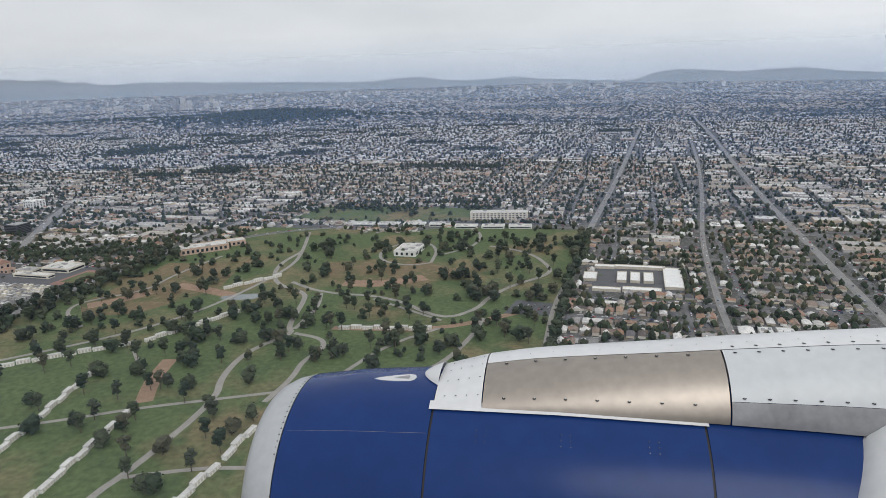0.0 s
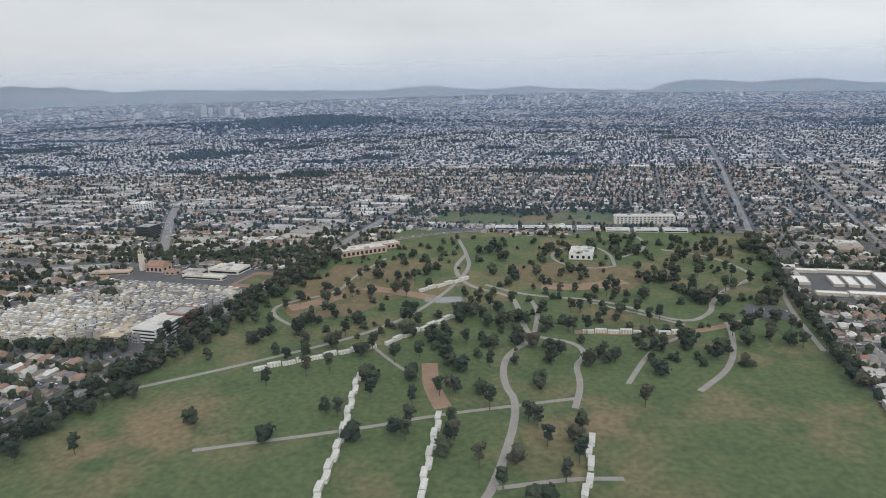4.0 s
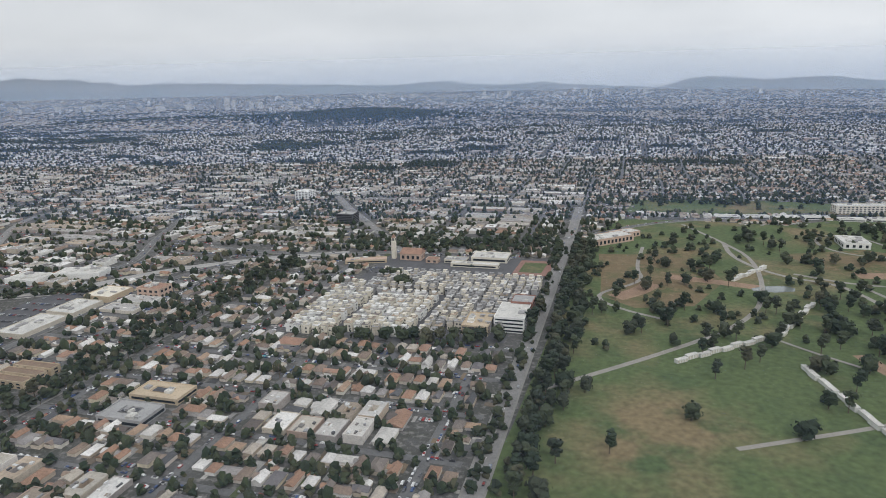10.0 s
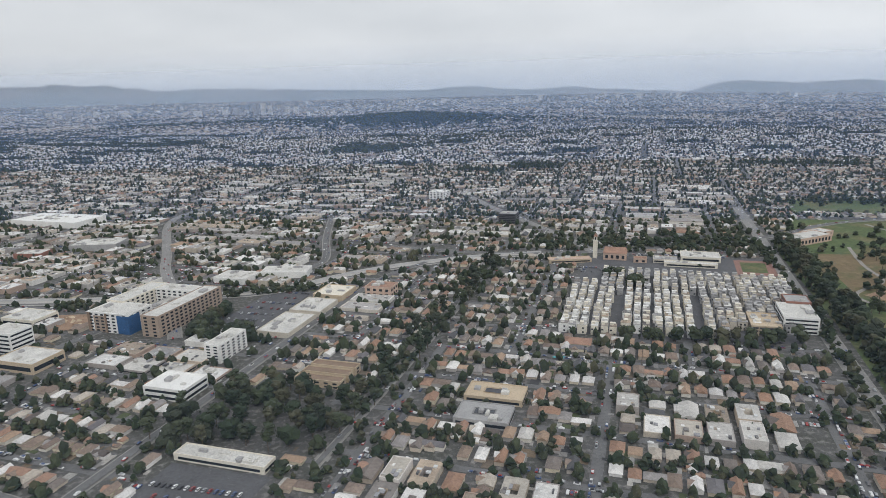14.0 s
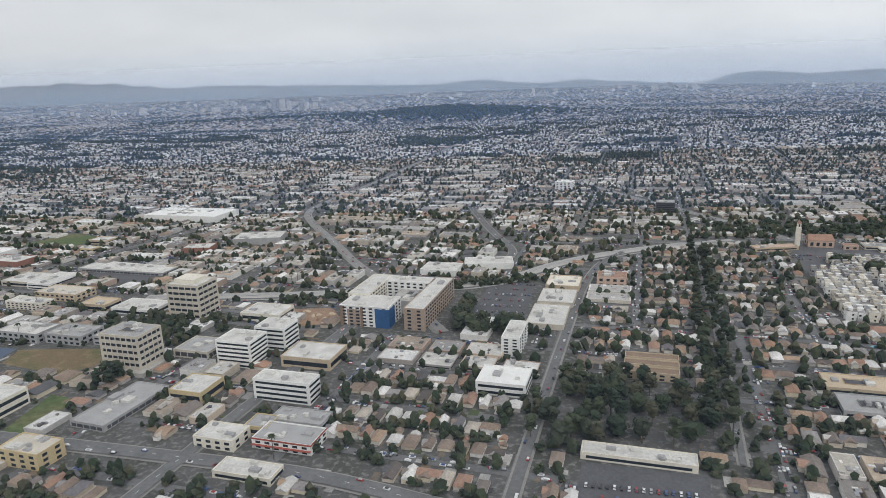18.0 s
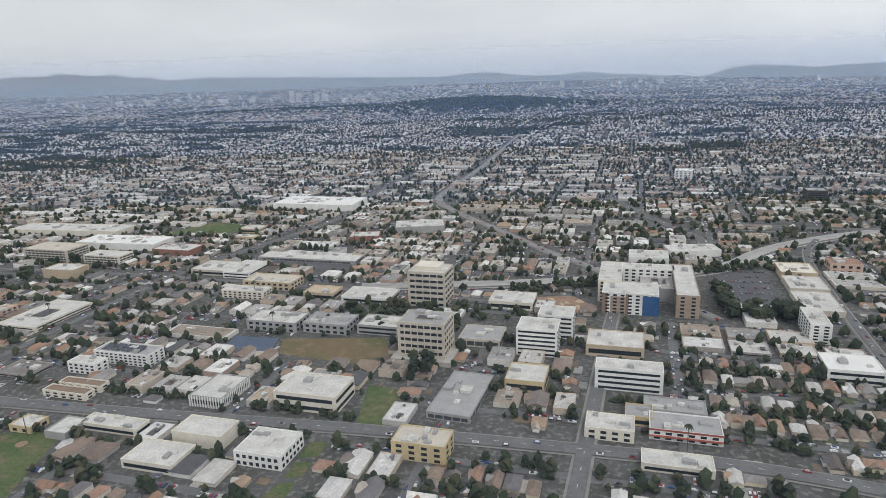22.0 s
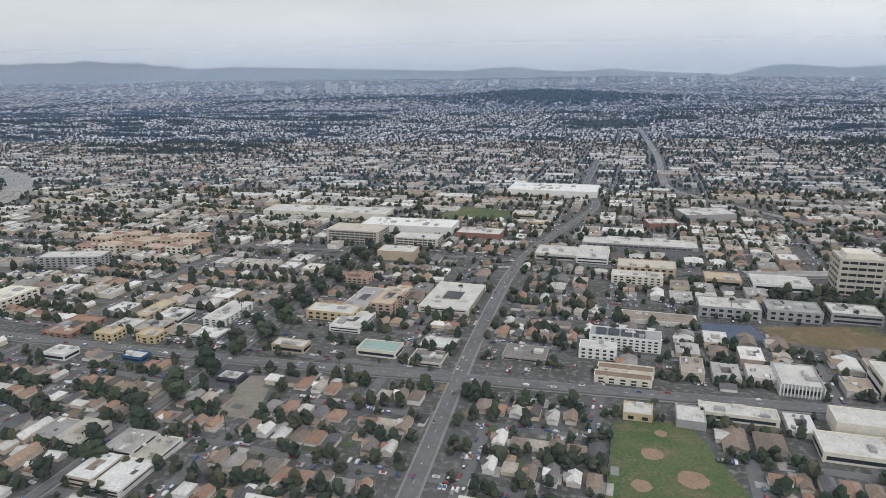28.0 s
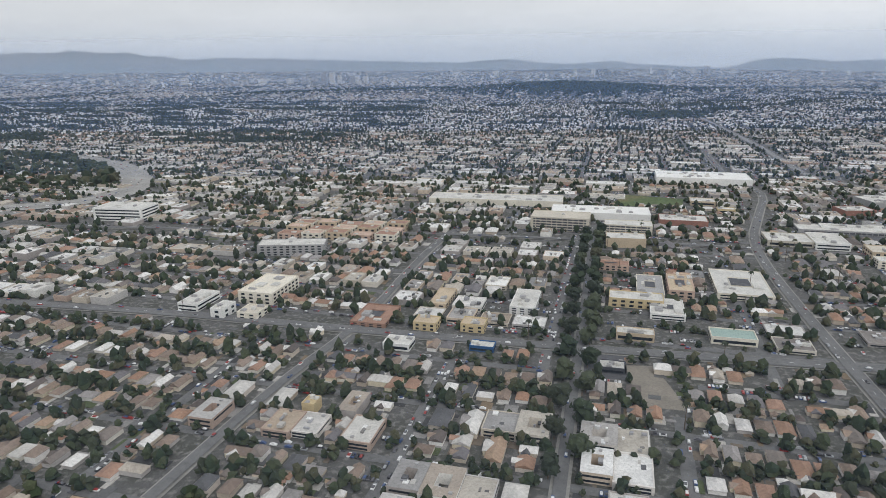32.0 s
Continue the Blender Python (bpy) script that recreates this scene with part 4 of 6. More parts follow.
building("records_office", "white office block beside the freeway", "office building", -694, 217, 19, 11, 4.6, M_WHITE, M_PALE, 4, "bands", ang=-4)
building("green_roof_shop", "shop with a pale green metal roof", "shop", -511.9, 117.5, 8.6, 5, 1.6, M_CREAM, shade("green_metal", [(.3, .4, .36)], .6, .4, .15), 1, "bands", plant_boxes=0)
building("motel", "ochre motel round a court with a tiled edge", "motel", -527, 137, 12, 5.5, 2.2, M_YELLOW, M_PALE, 2, "grid", spacing=1.7)
sheet("school_field", [(-516, 243), (-490, 239), (-484, 256), (-506, 264)], 0.05, M_LAWN, "green school field with a bare diamond", "field")
for x, y, w, d, mat, lab in ((-480, 247, 9, 7, M_TAN, "tan school building with a flat roof"), (-476, 232, 6, 4, M_YELLOW, "bright yellow playground shelter")):
    building("school_house", lab, "school", x, y, w, d, 1.8, mat, M_PALE, 1, "bands")


# apartments, shops and schools that stand out along the streets
building("court_apartments", "salmon stucco apartment house round a court", "apartment building", -515.0, 145.5, 5.7, 12.6, 2.7, M_PINK, M_TAN, 3, "grid", plant_boxes=4)
building("court_apartments", "white apartment house round a dark court", "apartment building", -521.2, 132.2, 7.3, 10.0, 1.5, M_WHITE, M_PALE, 2, "bands", plant_boxes=4)
building("court_apartments", "grey-roofed apartment house round a court", "apartment building", -521.7, 146.9, 6.3, 14.5, 1.6, M_CREAM, M_GREY, 2, "grid", plant_boxes=4)
building("white_roof_apartments", "apartment house with a bright white roof", "apartment building", -558.5, 148.7, 5.4, 7.3, 1.2, M_BEIGE, M_WHITE, 2, "bands", plant_boxes=4)
building("tan_apartments", "tan stucco apartment house with a flat roof", "apartment building", -571.4, 136.5, 4.0, 10.9, 1.5, M_TAN, M_TAN, 2, "grid", plant_boxes=4)
building("white_apartments", "white stucco apartment house with stepped roofs", "apartment building", -552.2, 134.8, 5.7, 11.9, 1.9, M_WHITE, M_PALE, 3, "grid", plant_boxes=4)
building("ochre_house", "ochre stucco house with a flat roof", "house", -563.9, 120.3, 2.4, 3.7, 1.6, M_YELLOW, M_BEIGE, 2, "grid", plant_boxes=4)
building("court_apartments", "long pale apartment complex round two courts", "apartment building", -499.5, 149.6, 12.4, 19, 1.6, M_CREAM, M_PALE, 2, "bands", plant_boxes=4)
building("grey_store", "grey-roofed store with a beige front", "store", -470.9, 192.3, 12.7, 10.4, 1.8, M_BEIGE, M_PALE, 1, "bands", plant_boxes=4)
building("white_store", "white store with a pale roof", "store", -460.1, 190.2, 9.3, 13.1, 2.1, M_WHITE, M_PALE, 2, "bands", plant_boxes=4)
building("tan_offices", "long tan office block behind trees", "office building", -446.9, 177.1, 15.8, 7.9, 2.4, M_TAN, M_BEIGE, 2, "grid", plant_boxes=4)
building("parking_roof", "long low parking structure with cars on its roof", "parking structure", -443.8, 205.6, 35.8, 8.5, 1.2, M_GREY, M_PALE, 1, "garage", plant_boxes=4)
building("cream_apartments", "large cream apartment house with a roof court", "apartment building", -614.0, 139.2, 8.9, 13.5, 2.9, M_CREAM, M_CREAM, 3, "grid", plant_boxes=4)
building("white_cube_house", "small white house with a flat roof", "house", -620.0, 125.6, 3.2, 5.2, 2.4, M_WHITE, M_PALE, 2, "grid", plant_boxes=4)
building("cream_shop", "cream shop house with a flat roof", "shop", -613.2, 125.5, 4.9, 5.2, 1.7, M_CREAM, M_BEIGE, 2, "grid", plant_boxes=4)
building("pale_hall", "pale hall with a reddish roof edge", "hall", -628.2, 131.5, 5.0, 9.3, 2.0, M_WHITE, M_PALE, 2, "bands", plant_boxes=4)
building("tiled_motel", "motel with clay-tiled roofs round a court", "motel", -585.4, 125.7, 7.9, 11.0, 1.1, M_TILE, M_TILE, 2, "grid", plant_boxes=4)
building("blue_corner_shop", "white shop with a blue corner sign wall", "shop", -578.2, 111.0, 5.4, 4.1, 1.5, M_WHITE, M_PALE, 1, "bands", plant_boxes=4)
building("ochre_garage", "ochre garage with a flat roof", "garage", -588.8, 85.7, 2.2, 2.8, 2.0, M_YELLOW, M_YELLOW, 1, "none", plant_boxes=4)
building("school_court", "grey-roofed school round a dark court", "school", -245.2, 113.8, 10.5, 7.2, 1.6, M_GREY, M_GREY, 1, "bands", plant_boxes=4)
building("school_court", "tan-roofed school round a court", "school", -243.3, 123.1, 11.9, 6.7, 1.4, M_TAN, M_TAN, 1, "bands", plant_boxes=4)
building("salmon_church", "salmon stucco church hall with tall windows", "church", -280.7, 189.1, 8.4, 6.1, 3.2, M_PINK, M_TILE, 2, "grid", plant_boxes=4)


# shops, flats and yards along the streets that pass close by
t = building("red_trim_shops", "white corner shops with a red cornice and awnings", "shop", -347.9, 98.2, 11.4, 6.0, 2.0, M_WHITE, M_GREY, 2, "grid", plant_boxes=5)
b = Bag()
b.box(-5.76, -3.06, 1.72, 5.76, -3.0, 2.04, 0, True)
b.box(5.7, -3.0, 1.72, 5.76, 3.0, 2.04, 0, True)
b.box(-5.7, -3.5, .82, 5.7, -3.0, .9, 0, True)
part("red_cornice", b, [M_RED], t, "dull red painted cornice")
building("cream_corner_shop", "cream corner building with tall windows", "shop", -360.2, 98.0, 8.0, 5.4, 2.2, M_CREAM, M_PALE, 2, "grid", plant_boxes=4)
building("ochre_annex", "ochre flat-roofed annex behind the corner shops", "shop", -354.6, 102.4, 4.6, 4.6, 1.9, M_YELLOW, M_GREY, 1, "bands", plant_boxes=2)
building("grey_workshop", "long grey-roofed workshop with a blue-grey side wall", "workshop", -348.0, 104.8, 10.5, 5.0, 1.8, M_GREY, M_GREY, 1, "bands", plant_boxes=6)
building("low_shop_row", "low row of shops with a worn white roof", "shops", -351.5, 88.4, 10.6, 4.2, 1.4, M_CREAM, M_PALE, 1, "bands", plant_boxes=5)
sheet("building_site", KEEP["building_site"], 0.05, M_DIRT, "bare orange-brown earth of a cleared building site", "earth")
for i in range(16):
    b, r = Bag(), random.Random(i)
    w = r.uniform(.5, 1.5)
    b.add([(-w, -.4, 0), (w, -.5, 0), (w * .9, .5, 0), (-w, .4, 0), (-w * .3, 0, r.uniform(.3, .8)), (w * .4, .05, r.uniform(.3, .7))], [(0, 1, 5, 4), (2, 3, 4, 5), (1, 2, 5), (3, 0, 4)])
    t = tagged(part("timber_stack" if i % 2 else "earth_heap", b, [M_TAN if i % 2 else M_DIRT]), "stack of pale timber on the building site" if i % 2 else "heap of brown earth on the building site", "timber" if i % 2 else "earth", "piles on the building site")
    t.matrix_basis = pose(-363 + r.uniform(-5, 5), 160.5 + r.uniform(-3, 4), .05, 0, 0, r.uniform(0, 180))
sheet("rail_car_park", KEEP["rail_car_park"], 0.05, M_LOT, "dark asphalt car park beside the warehouses", "car park")
building("blue_cabin", "bright blue plant cabin standing in a car park", "cabin", -441.6, 206.6, 3.6, 2.0, 1.4, M_BLUE, M_PALE, 0, plant_boxes=1)
b = Bag()
b.add([(-229.2 + 1.5 * math.cos(q) * (1 + .2 * math.cos(2 * q)), 143.6 + .8 * math.sin(q), .07) for q in np.linspace(0, 6.283, 24, endpoint=False)], [tuple(range(24))])
tagged(part("swimming_pool", b, [M_POOL]), "turquoise garden swimming pool with a pale rim", "pool", kind="structure")
t = building("tiled_bungalow", "wide bungalow with an orange clay roof", "house", -224.5, 151.6, 6.2, 4.2, 1.0, M_CREAM, M_TILE, 1, "grid", plant_boxes=0)
b = Bag()
b.add([(-3.3, -2.3, .95), (3.3, -2.3, .95), (3.3, 2.3, .95), (-3.3, 2.3, .95), (-1.6, 0, 1.8), (1.6, 0, 1.8)], [(0, 1, 5, 4), (2, 3, 4, 5), (1, 2, 5), (3, 0, 4)])
part("tiled_roof", b, [M_TILE], t)
building("ochre_hut", "ochre stucco hut beside the ball field", "hut", -463.6, 95.6, 4.8, 4.0, 1.4, M_YELLOW, M_PALE, 1, "grid", plant_boxes=1)
building("grey_shed", "grey shed with a bare metal roof", "shed", -455.4, 94.4, 4.6, 5.4, 1.5, M_GREY, M_PALE, 0, plant_boxes=1)
building("long_classrooms", "long classroom wing with a pale flat roof", "school", -447.4, 96.0, 12.2, 3.6, 1.5, M_CREAM, M_PALE, 1, "bands", plant_boxes=4)
t = building("solar_apartments", "white apartment block with dark solar panels on its roof", "apartment building", -461.2, 124.4, 14.4, 5.2, 2.9, M_WHITE, M_GREY, 4, "grid", spacing=1.2, plant_boxes=2)
for i in range(4):
    b = Bag()
    b.add([(-6 + i * 2.6, -1.6, 2.78), (-3.8 + i * 2.6, -1.6, 2.78), (-3.8 + i * 2.6, 1.4, 3.1), (-6 + i * 2.6, 1.4, 3.1)], [(0, 1, 2, 3)])
    part("solar_panel", b, [M_SOLAR], t)
building("balcony_flats", "white flats with dark balcony openings", "apartment building", -467.4, 118.9, 7.4, 3.6, 2.6, M_WHITE, M_PALE, 3, "grid", spacing=1.2, plant_boxes=2)
for dy in (0, 3.4):
    building("brown_roof_flats", "low flats with long brown roofs", "apartment building", -464.2 + dy * .3, 107.6 + dy, 10.4, 2.6, 1.5, M_CREAM, M_BROWN, 2, "grid", plant_boxes=0, group="brown roofed flats")
t = building("white_school", "white two-storey school with tall window bays", "school", -416.1, 88.8, 8.4, 7.6, 2.6, M_WHITE, M_PALE, 2, "grid", spacing=1.1, plant_boxes=4)
for q in ([(-411.3, 88), (-408, 88.5), (-407.4, 93), (-410.4, 92.8)], [(-411.8, 82.6), (-409, 82.9), (-408.4, 87), (-411.3, 86.8)], [(-414, 76.6), (-410, 76.9), (-409.4, 81.6), (-412, 81.2)]):
    sheet("school_lawn", q, 0.05, M_TURF, "small clipped lawn beside the white school", "lawn")
sheet("corner_car_park", KEEP["corner_lot"], 0.05, M_LOT, "asphalt car park round a small corner shop", "car park")
building("corner_diner", "small dark diner with a flat roof and white parapet", "shop", -538.0, 103.2, 4.6, 3.4, 1.2, M_DARK, M_PALE, 1, "bands", plant_boxes=4)
building("strip_mall", "tan strip mall with a pale roof beside parked cars", "shops", -531.0, 117.6, 7.4, 3.4, 1.7, M_TAN, M_PALE, 1, "bands", plant_boxes=4)
sheet("vacant_lot", KEEP["vacant_lot"], 0.05, M_DUST, "vacant grey-brown earth lot behind a fence", "earth")
for x, y in ((-573.6, 121.0), (-563.6, 120.6)):
    building("ochre_flats", "ochre stucco flats with stepped roofs", "apartment building", x, y, 5.0, 4.2, 1.9, M_YELLOW, M_TAN, 2, "grid", spacing=1.2, plant_boxes=2, group="ochre flats")
building("blue_awning_shop", "white shop under a bright blue awning", "shop", -561.6, 110.8, 4.8, 3.0, 1.2, M_BLUE, M_PALE, 1, "bands", plant_boxes=2)
building("salmon_flats", "long salmon stucco flats with a stepped roof", "apartment building", -513.4, 148.0, 4.0, 12.0, 2.4, M_PINK, M_TAN, 3, "grid", spacing=1.4, plant_boxes=5)
building("tile_court_flats", "brown-roofed flats close together", "apartment building", -528.2, 164.0, 9.4, 4.4, 1.7, M_PINK, M_TILE, 2, "grid", spacing=1.4, plant_boxes=0)
building("green_roof_flats", "long cream flats behind tall trees", "apartment building", -451.2, 167.4, 13.4, 4.8, 2.4, M_CREAM, M_PALE, 3, "grid", spacing=1.4, plant_boxes=4)
sheet("dry_lawn", [(-136, 240), (-104, 240), (-101, 207), (-117, 183), (-134, 181), (-142, 192), (-139, 212)], 0.036, M_DRY, "dry orange-brown grass among the trees", "lawn")
sheet("dry_slope", [(-72, 240), (-40, 246), (-18, 228), (-30, 208), (-62, 214)], 0.036, M_DRY, "dry brown grass on a park slope", "lawn")
sheet("park_pond", [(-96, 197), (-90, 195.6), (-84, 196.8), (-82.6, 200), (-85, 202.4), (-91, 201.8), (-95.6, 199.6)], 0.07, M_POND, "shallow pale grey park pond", "pond")


# ---- townhouses: narrow white houses, close together ----
def townhouse(name, label, wall, seed):
    r, t = random.Random(seed), thing(name, label, "townhouse", None, "townhouse rows")
    b, h = Bag(), 2.25 + .3 * r.random()
    b.box(-.98, -1.3, -.2, .98, 1.3, h)
    b.box(-.98, -1.5, .7, -.1 + .3 * r.random(), -1.3, h - .2)
    b.box(.15, 1.3, -.1, .9, 1.5, h - .6)
    b.box(.3, -1.42, .9, .85, -1.3, 1.05)
    part("wall", b, [wall], t)
    b = Bag()
    b.box(-1.05, -1.38, h, 1.05, 1.38, h + .08, 0, True)
    part("roof", b, [M_GREY if seed % 2 else M_FROOF1], t)
    b = Bag()
    y = r.uniform(-.5, .2)
    b.box(-.85, y, h + .08, .1 + .5 * r.random(), y + 1.0, h + .62)
    b.box(-.95, y - .08, h + .62, .7, y + 1.08, h + .7, 0, True)
    part("roof_room", b, [wall], t)
    for z in (.55, 1.6):
        b = Bag()
        b.box(.98, -.7, z - .22, 1.0, -.2, z + .22)
        b.box(.98, .3, z - .22, 1.0, .8, z + .22)
        b.box(-1.0, -.6, z - .22, -.98, -.1, z + .22)
        b.box(-.85, -1.53, z - .2, -.25, -1.5, z + .2) if z > 1 else b.box(.2, -1.33, z - .2, .75, -1.3, z + .2)
        part("window", b, [M_GLASS], t)
    for o in t.children:
        o.scale = (.86, .86, 1)
    return t


kinds = [townhouse("townhouse", "three-storey %s townhouse with a roof room" % n, m, k) for k, (n, m) in enumerate((("white stucco", M_WHITE), ("white stucco", M_WHITE), ("cream stucco", M_CREAM), ("grey-beige stucco", M_BEIGE), ("grey stucco", M_GREY)))]
placed = [False] * 5


def stand(i, x, y, a):
    m = pose(x, y, 0, 0, 0, a)
    if placed[i]:
        copy_thing(kinds[i], m)
    else:
        placed[i], kinds[i].matrix_basis = True, m


ou, ov = -229 * CU - 160 * SU, -229 * SU + 160 * CU
for col in range(24):
    for row in range(15):
        lane = col in (5, 13)
        if (lane and row > 0 and row < 9) or (col > 15 and row < 3) or (row > 10 and col < 3) or (row == 9 and col < 14 and col > 5):
            continue
        u, v = ou + 1.4 + col * 2.42 + (col // 3) * .5, ov + .6 + row * 3.55 + (row // 2) * .55
        x, y = to_xy(u, v)
        if inside(x, y, [(-229, 159), (-172, 155), (-155.5, 211), (-166, 214), (-193, 216), (-218, 221)]) and math.hypot(x + 203, y - 199) > 3.5:
            grey = col > 13 or row > 8
            stand(int(RNG.choice((2, 3, 4, 4) if grey else (0, 1, 2, 2, 3))), x + RNG.uniform(-.2, .2), y + RNG.uniform(-.5, .5), GRID + (180 if row % 2 else 0) + (90 if RNG.random() < .12 else 0))
sheet("townhouse_lanes", [(-229, 159), (-171, 154), (-153, 232), (-214, 236)], 0.045, M_LOT, "dark asphalt lanes between townhouses", "road")


# ---- the general town: blocks of lots on a turned grid ----
LINES = [(p, w) for p, w in MAIN.values()] + [RAIL, FREEWAY, FAR_FREEWAY]


def seen(x, y, pad=60):
    """The part of the plan that lies beside the flight path."""
    return (y > 48) & (x > -570 - 0.98 * y - pad) & (x < 10 + 0.66 * y + pad)


def free(x, y, r=1.5):
    ok = np.ones(np.shape(x), bool)
    for poly in KEEP.values():
        ok &= ~inside(x, y, poly)
    for p, w in LINES:
        ok &= off_line(x, y, p) > w * .38 + 0.7 + r
    for cx, cy, w, d, a in FOOT:
        ca, sa = math.cos(radians(a)), math.sin(radians(a))
        lx, ly = (x - cx) * ca + (y - cy) * sa, -(x - cx) * sa + (y - cy) * ca
        ok &= (abs(lx) > w / 2 + r) | (abs(ly) > d / 2 + r)
    return ok


DU, DV, SW = 40.0, 16.6, 2.1
houses, flats, big, trees, cars = [], [], [], [], []
side_streets = Bag()
for iu in range(-44, 36):
    for iv in range(-12, 86):
        u0, v0 = iu * DU + ((iv // 6) * 17.0) % DU, iv * DV
        cx, cy = to_xy(u0 + DU / 2, v0 + DV / 2)
        if cy > 1010 or not seen(cx, cy):
            continue
        r = RNG.random()
        dense = 1.0 if cy < 600 else 0.8
        if cx < -430 and cy < 118 - .14 * (cx + 590):
            kind = "res" if r < .68 else "apt"
        elif cx < -335 and cy < 245:
            kind = "apt" if r < .52 else "com" if r < .7 else "res"
        elif -620 < cx < -300 and cy < 470:
            kind = "com" if r < .58 else "apt" if r < .8 else "res"
        elif cx < -140 and 250 < cy < 440:
            kind = "com" if r < .36 else "apt" if r < .6 else "res"
        elif cx > 105 and cy < 520:
            kind = "com" if r < .5 else "apt" if r < .66 else "res"
        elif cx < -620 and cy > 240:
            kind = "green" if r < .3 and cx < -650 else "com" if r < .36 else "res"
        elif cx > 150 and cy < 950:
            kind = "com" if r < .3 else "res"
        elif cy > 470:
            kind = "res" if r < .87 else "com" if r < .93 else "green"
        else:
            kind = "res" if r < .8 else "apt" if r < .95 else "com"
        if cy < 520:
            a = [to_xy(u0, v0 + q) for q in np.linspace(0, DV, 4)]
            e = [to_xy(u0 + q, v0) for q in np.linspace(0, DU, 7)]
            for line, w in ((a, SW), (e, SW * .85)):
                pts = np.array(line)
                ok = np.ones(len(pts), bool)
                for poly in KEEP.values():
                    ok &= ~inside(pts[:, 0], pts[:, 1], poly)
                for k in range(len(pts) - 1):
                    if ok[k] and ok[k + 1]:
                        (x0, y0), (x1, y1) = pts[k], pts[k + 1]
                        L = math.hypot(x1 - x0, y1 - y0)
                        ox, oy = -(y1 - y0) / L * w / 2, (x1 - x0) / L * w / 2
                        q = [(x0 - ox, y0 - oy), (x1 - ox, y1 - oy), (x1 + ox, y1 + oy), (x0 + ox, y0 + oy)]
                        side_streets.add([(x, y, float(height(x, y)) + (0.05 if line is a else 0.062)) for x, y in q], [(0, 1, 2, 3)])
                        if RNG.random() < 0.75 and cy < 400:
                            for _ in range(4 if cy < 250 else 2):
                                t, sd = RNG.random(), RNG.choice((-1, 1))
                                cars.append((x0 + (x1 - x0) * t + sd * ox * .62, y0 + (y1 - y0) * t + sd * oy * .62, math.atan2(y1 - y0, x1 - x0)))
        us, ue, vs, ve = u0 + SW / 2 + .4, u0 + DU - SW / 2 - .4, v0 + SW / 2 + .3, v0 + DV - SW / 2 - .3
        rows = 2
        for q in range(5 if cy < 520 else 2):
            # trees along the cross street
            trees.append((*to_xy(u0 + RNG.choice((-1, 1)) * RNG.uniform(.9, 1.9), v0 + RNG.uniform(0, DV)), RNG.uniform(1.0, 2.2)))
        if kind == "res":
            step = 3.0 if cy < 520 else 3.5
            for row in range(rows):
                vc = vs + (ve - vs) * (.24 if row == 0 else .76)
                for k in range(int((ue - us) / step)):
                    if RNG.random() > .95 * dense:
                        continue
                    uc = us + (k + .5) * step
                    houses.append((*to_xy(uc + RNG.normal(0, .1), vc + RNG.normal(0, .35)), step * RNG.uniform(.66, .88) * (1 if cy < 520 else 1.12), RNG.uniform(2.7, 4.3), RNG.uniform(1.15, 1.6) * (1.35 if RNG.random() < .15 else 1) * (1 if cy < 520 else .72), -A + (math.pi / 2 if RNG.random() < .18 else 0)))
                    if RNG.random() < .6 and cy < 420:
                        houses.append((*to_xy(uc + RNG.normal(0, .4), v0 + DV / 2 + RNG.choice((-1, 1)) * RNG.uniform(.6, 1.1)), RNG.uniform(1.2, 1.9), RNG.uniform(1.1, 1.7), RNG.uniform(.8, 1.1), -A))
                    nt = 2.6 if cy < 330 else 2.2 if cy < 520 else 1.35
                    for _ in range(int(nt + RNG.random())):
                        w = RNG.choice((-1, 1))
                        trees.append((*to_xy(uc + RNG.uniform(-1.5, 1.5), v0 + DV / 2 + w * RNG.choice((RNG.uniform(0, 1.8), RNG.uniform(0, 1.8), RNG.uniform(5.7, 7.9)))), RNG.uniform(1.0, 2.6)))
        elif kind == "apt":
            step = RNG.uniform(4.2, 6.6)
            for row in range(2):
                vc = vs + (ve - vs) * (.25 if row == 0 else .75)
                for k in range(int((ue - us) / step)):
                    uc = us + (k + .5) * step
                    q = RNG.random()
                    if q < .5:
                        flats.append((*to_xy(uc, vc + RNG.normal(0, .3)), step * RNG.uniform(.68, .9), RNG.uniform(5.7, 6.9), RNG.choice((1.15, 1.3, 1.5, 1.9)), -A))
                    elif q < .78:
                        houses.append((*to_xy(uc, vc + RNG.normal(0, .3)), step * RNG.uniform(.6, .85), RNG.uniform(4.8, 6.6), RNG.uniform(1.4, 1.9), -A))
                    else:
                        for o in (-1.7, 1.7):
                            houses.append((*to_xy(uc + RNG.normal(0, .3), vc + o), step * RNG.uniform(.5, .7), RNG.uniform(2.4, 3.0), RNG.uniform(1.1, 1.5), -A + (math.pi / 2 if RNG.random() < .3 else 0)))
                    for _ in range(4):
                        trees.append((*to_xy(uc + RNG.uniform(-3, 3), v0 + DV / 2 + RNG.choice((-1, 1)) * RNG.choice((RNG.uniform(0, .6), RNG.uniform(6.7, 8.0)))), RNG.uniform(.9, 2.3)))
        elif kind == "com":
            k = RNG.integers(2, 6)
            for q in range(k):
                for row in range(2 if RNG.random() < .72 else 1):
                    w = (ue - us) / k
                    uc = us + (q + .5) * w
                    if RNG.random() < .13:
                        for _ in range(9):
                            cars.append((*to_xy(uc + RNG.uniform(-w * .4, w * .4), v0 + DV / 2 + RNG.choice((-5, -3.4, 3.4, 5))), -A + math.pi / 2))
                        continue
                    big.append((*to_xy(uc, v0 + DV / 2 + (-3.6, 3.6)[row] * 1.0), w * RNG.uniform(.74, .97), RNG.uniform(5.2, 6.9), RNG.uniform(.95, 1.6), -A))
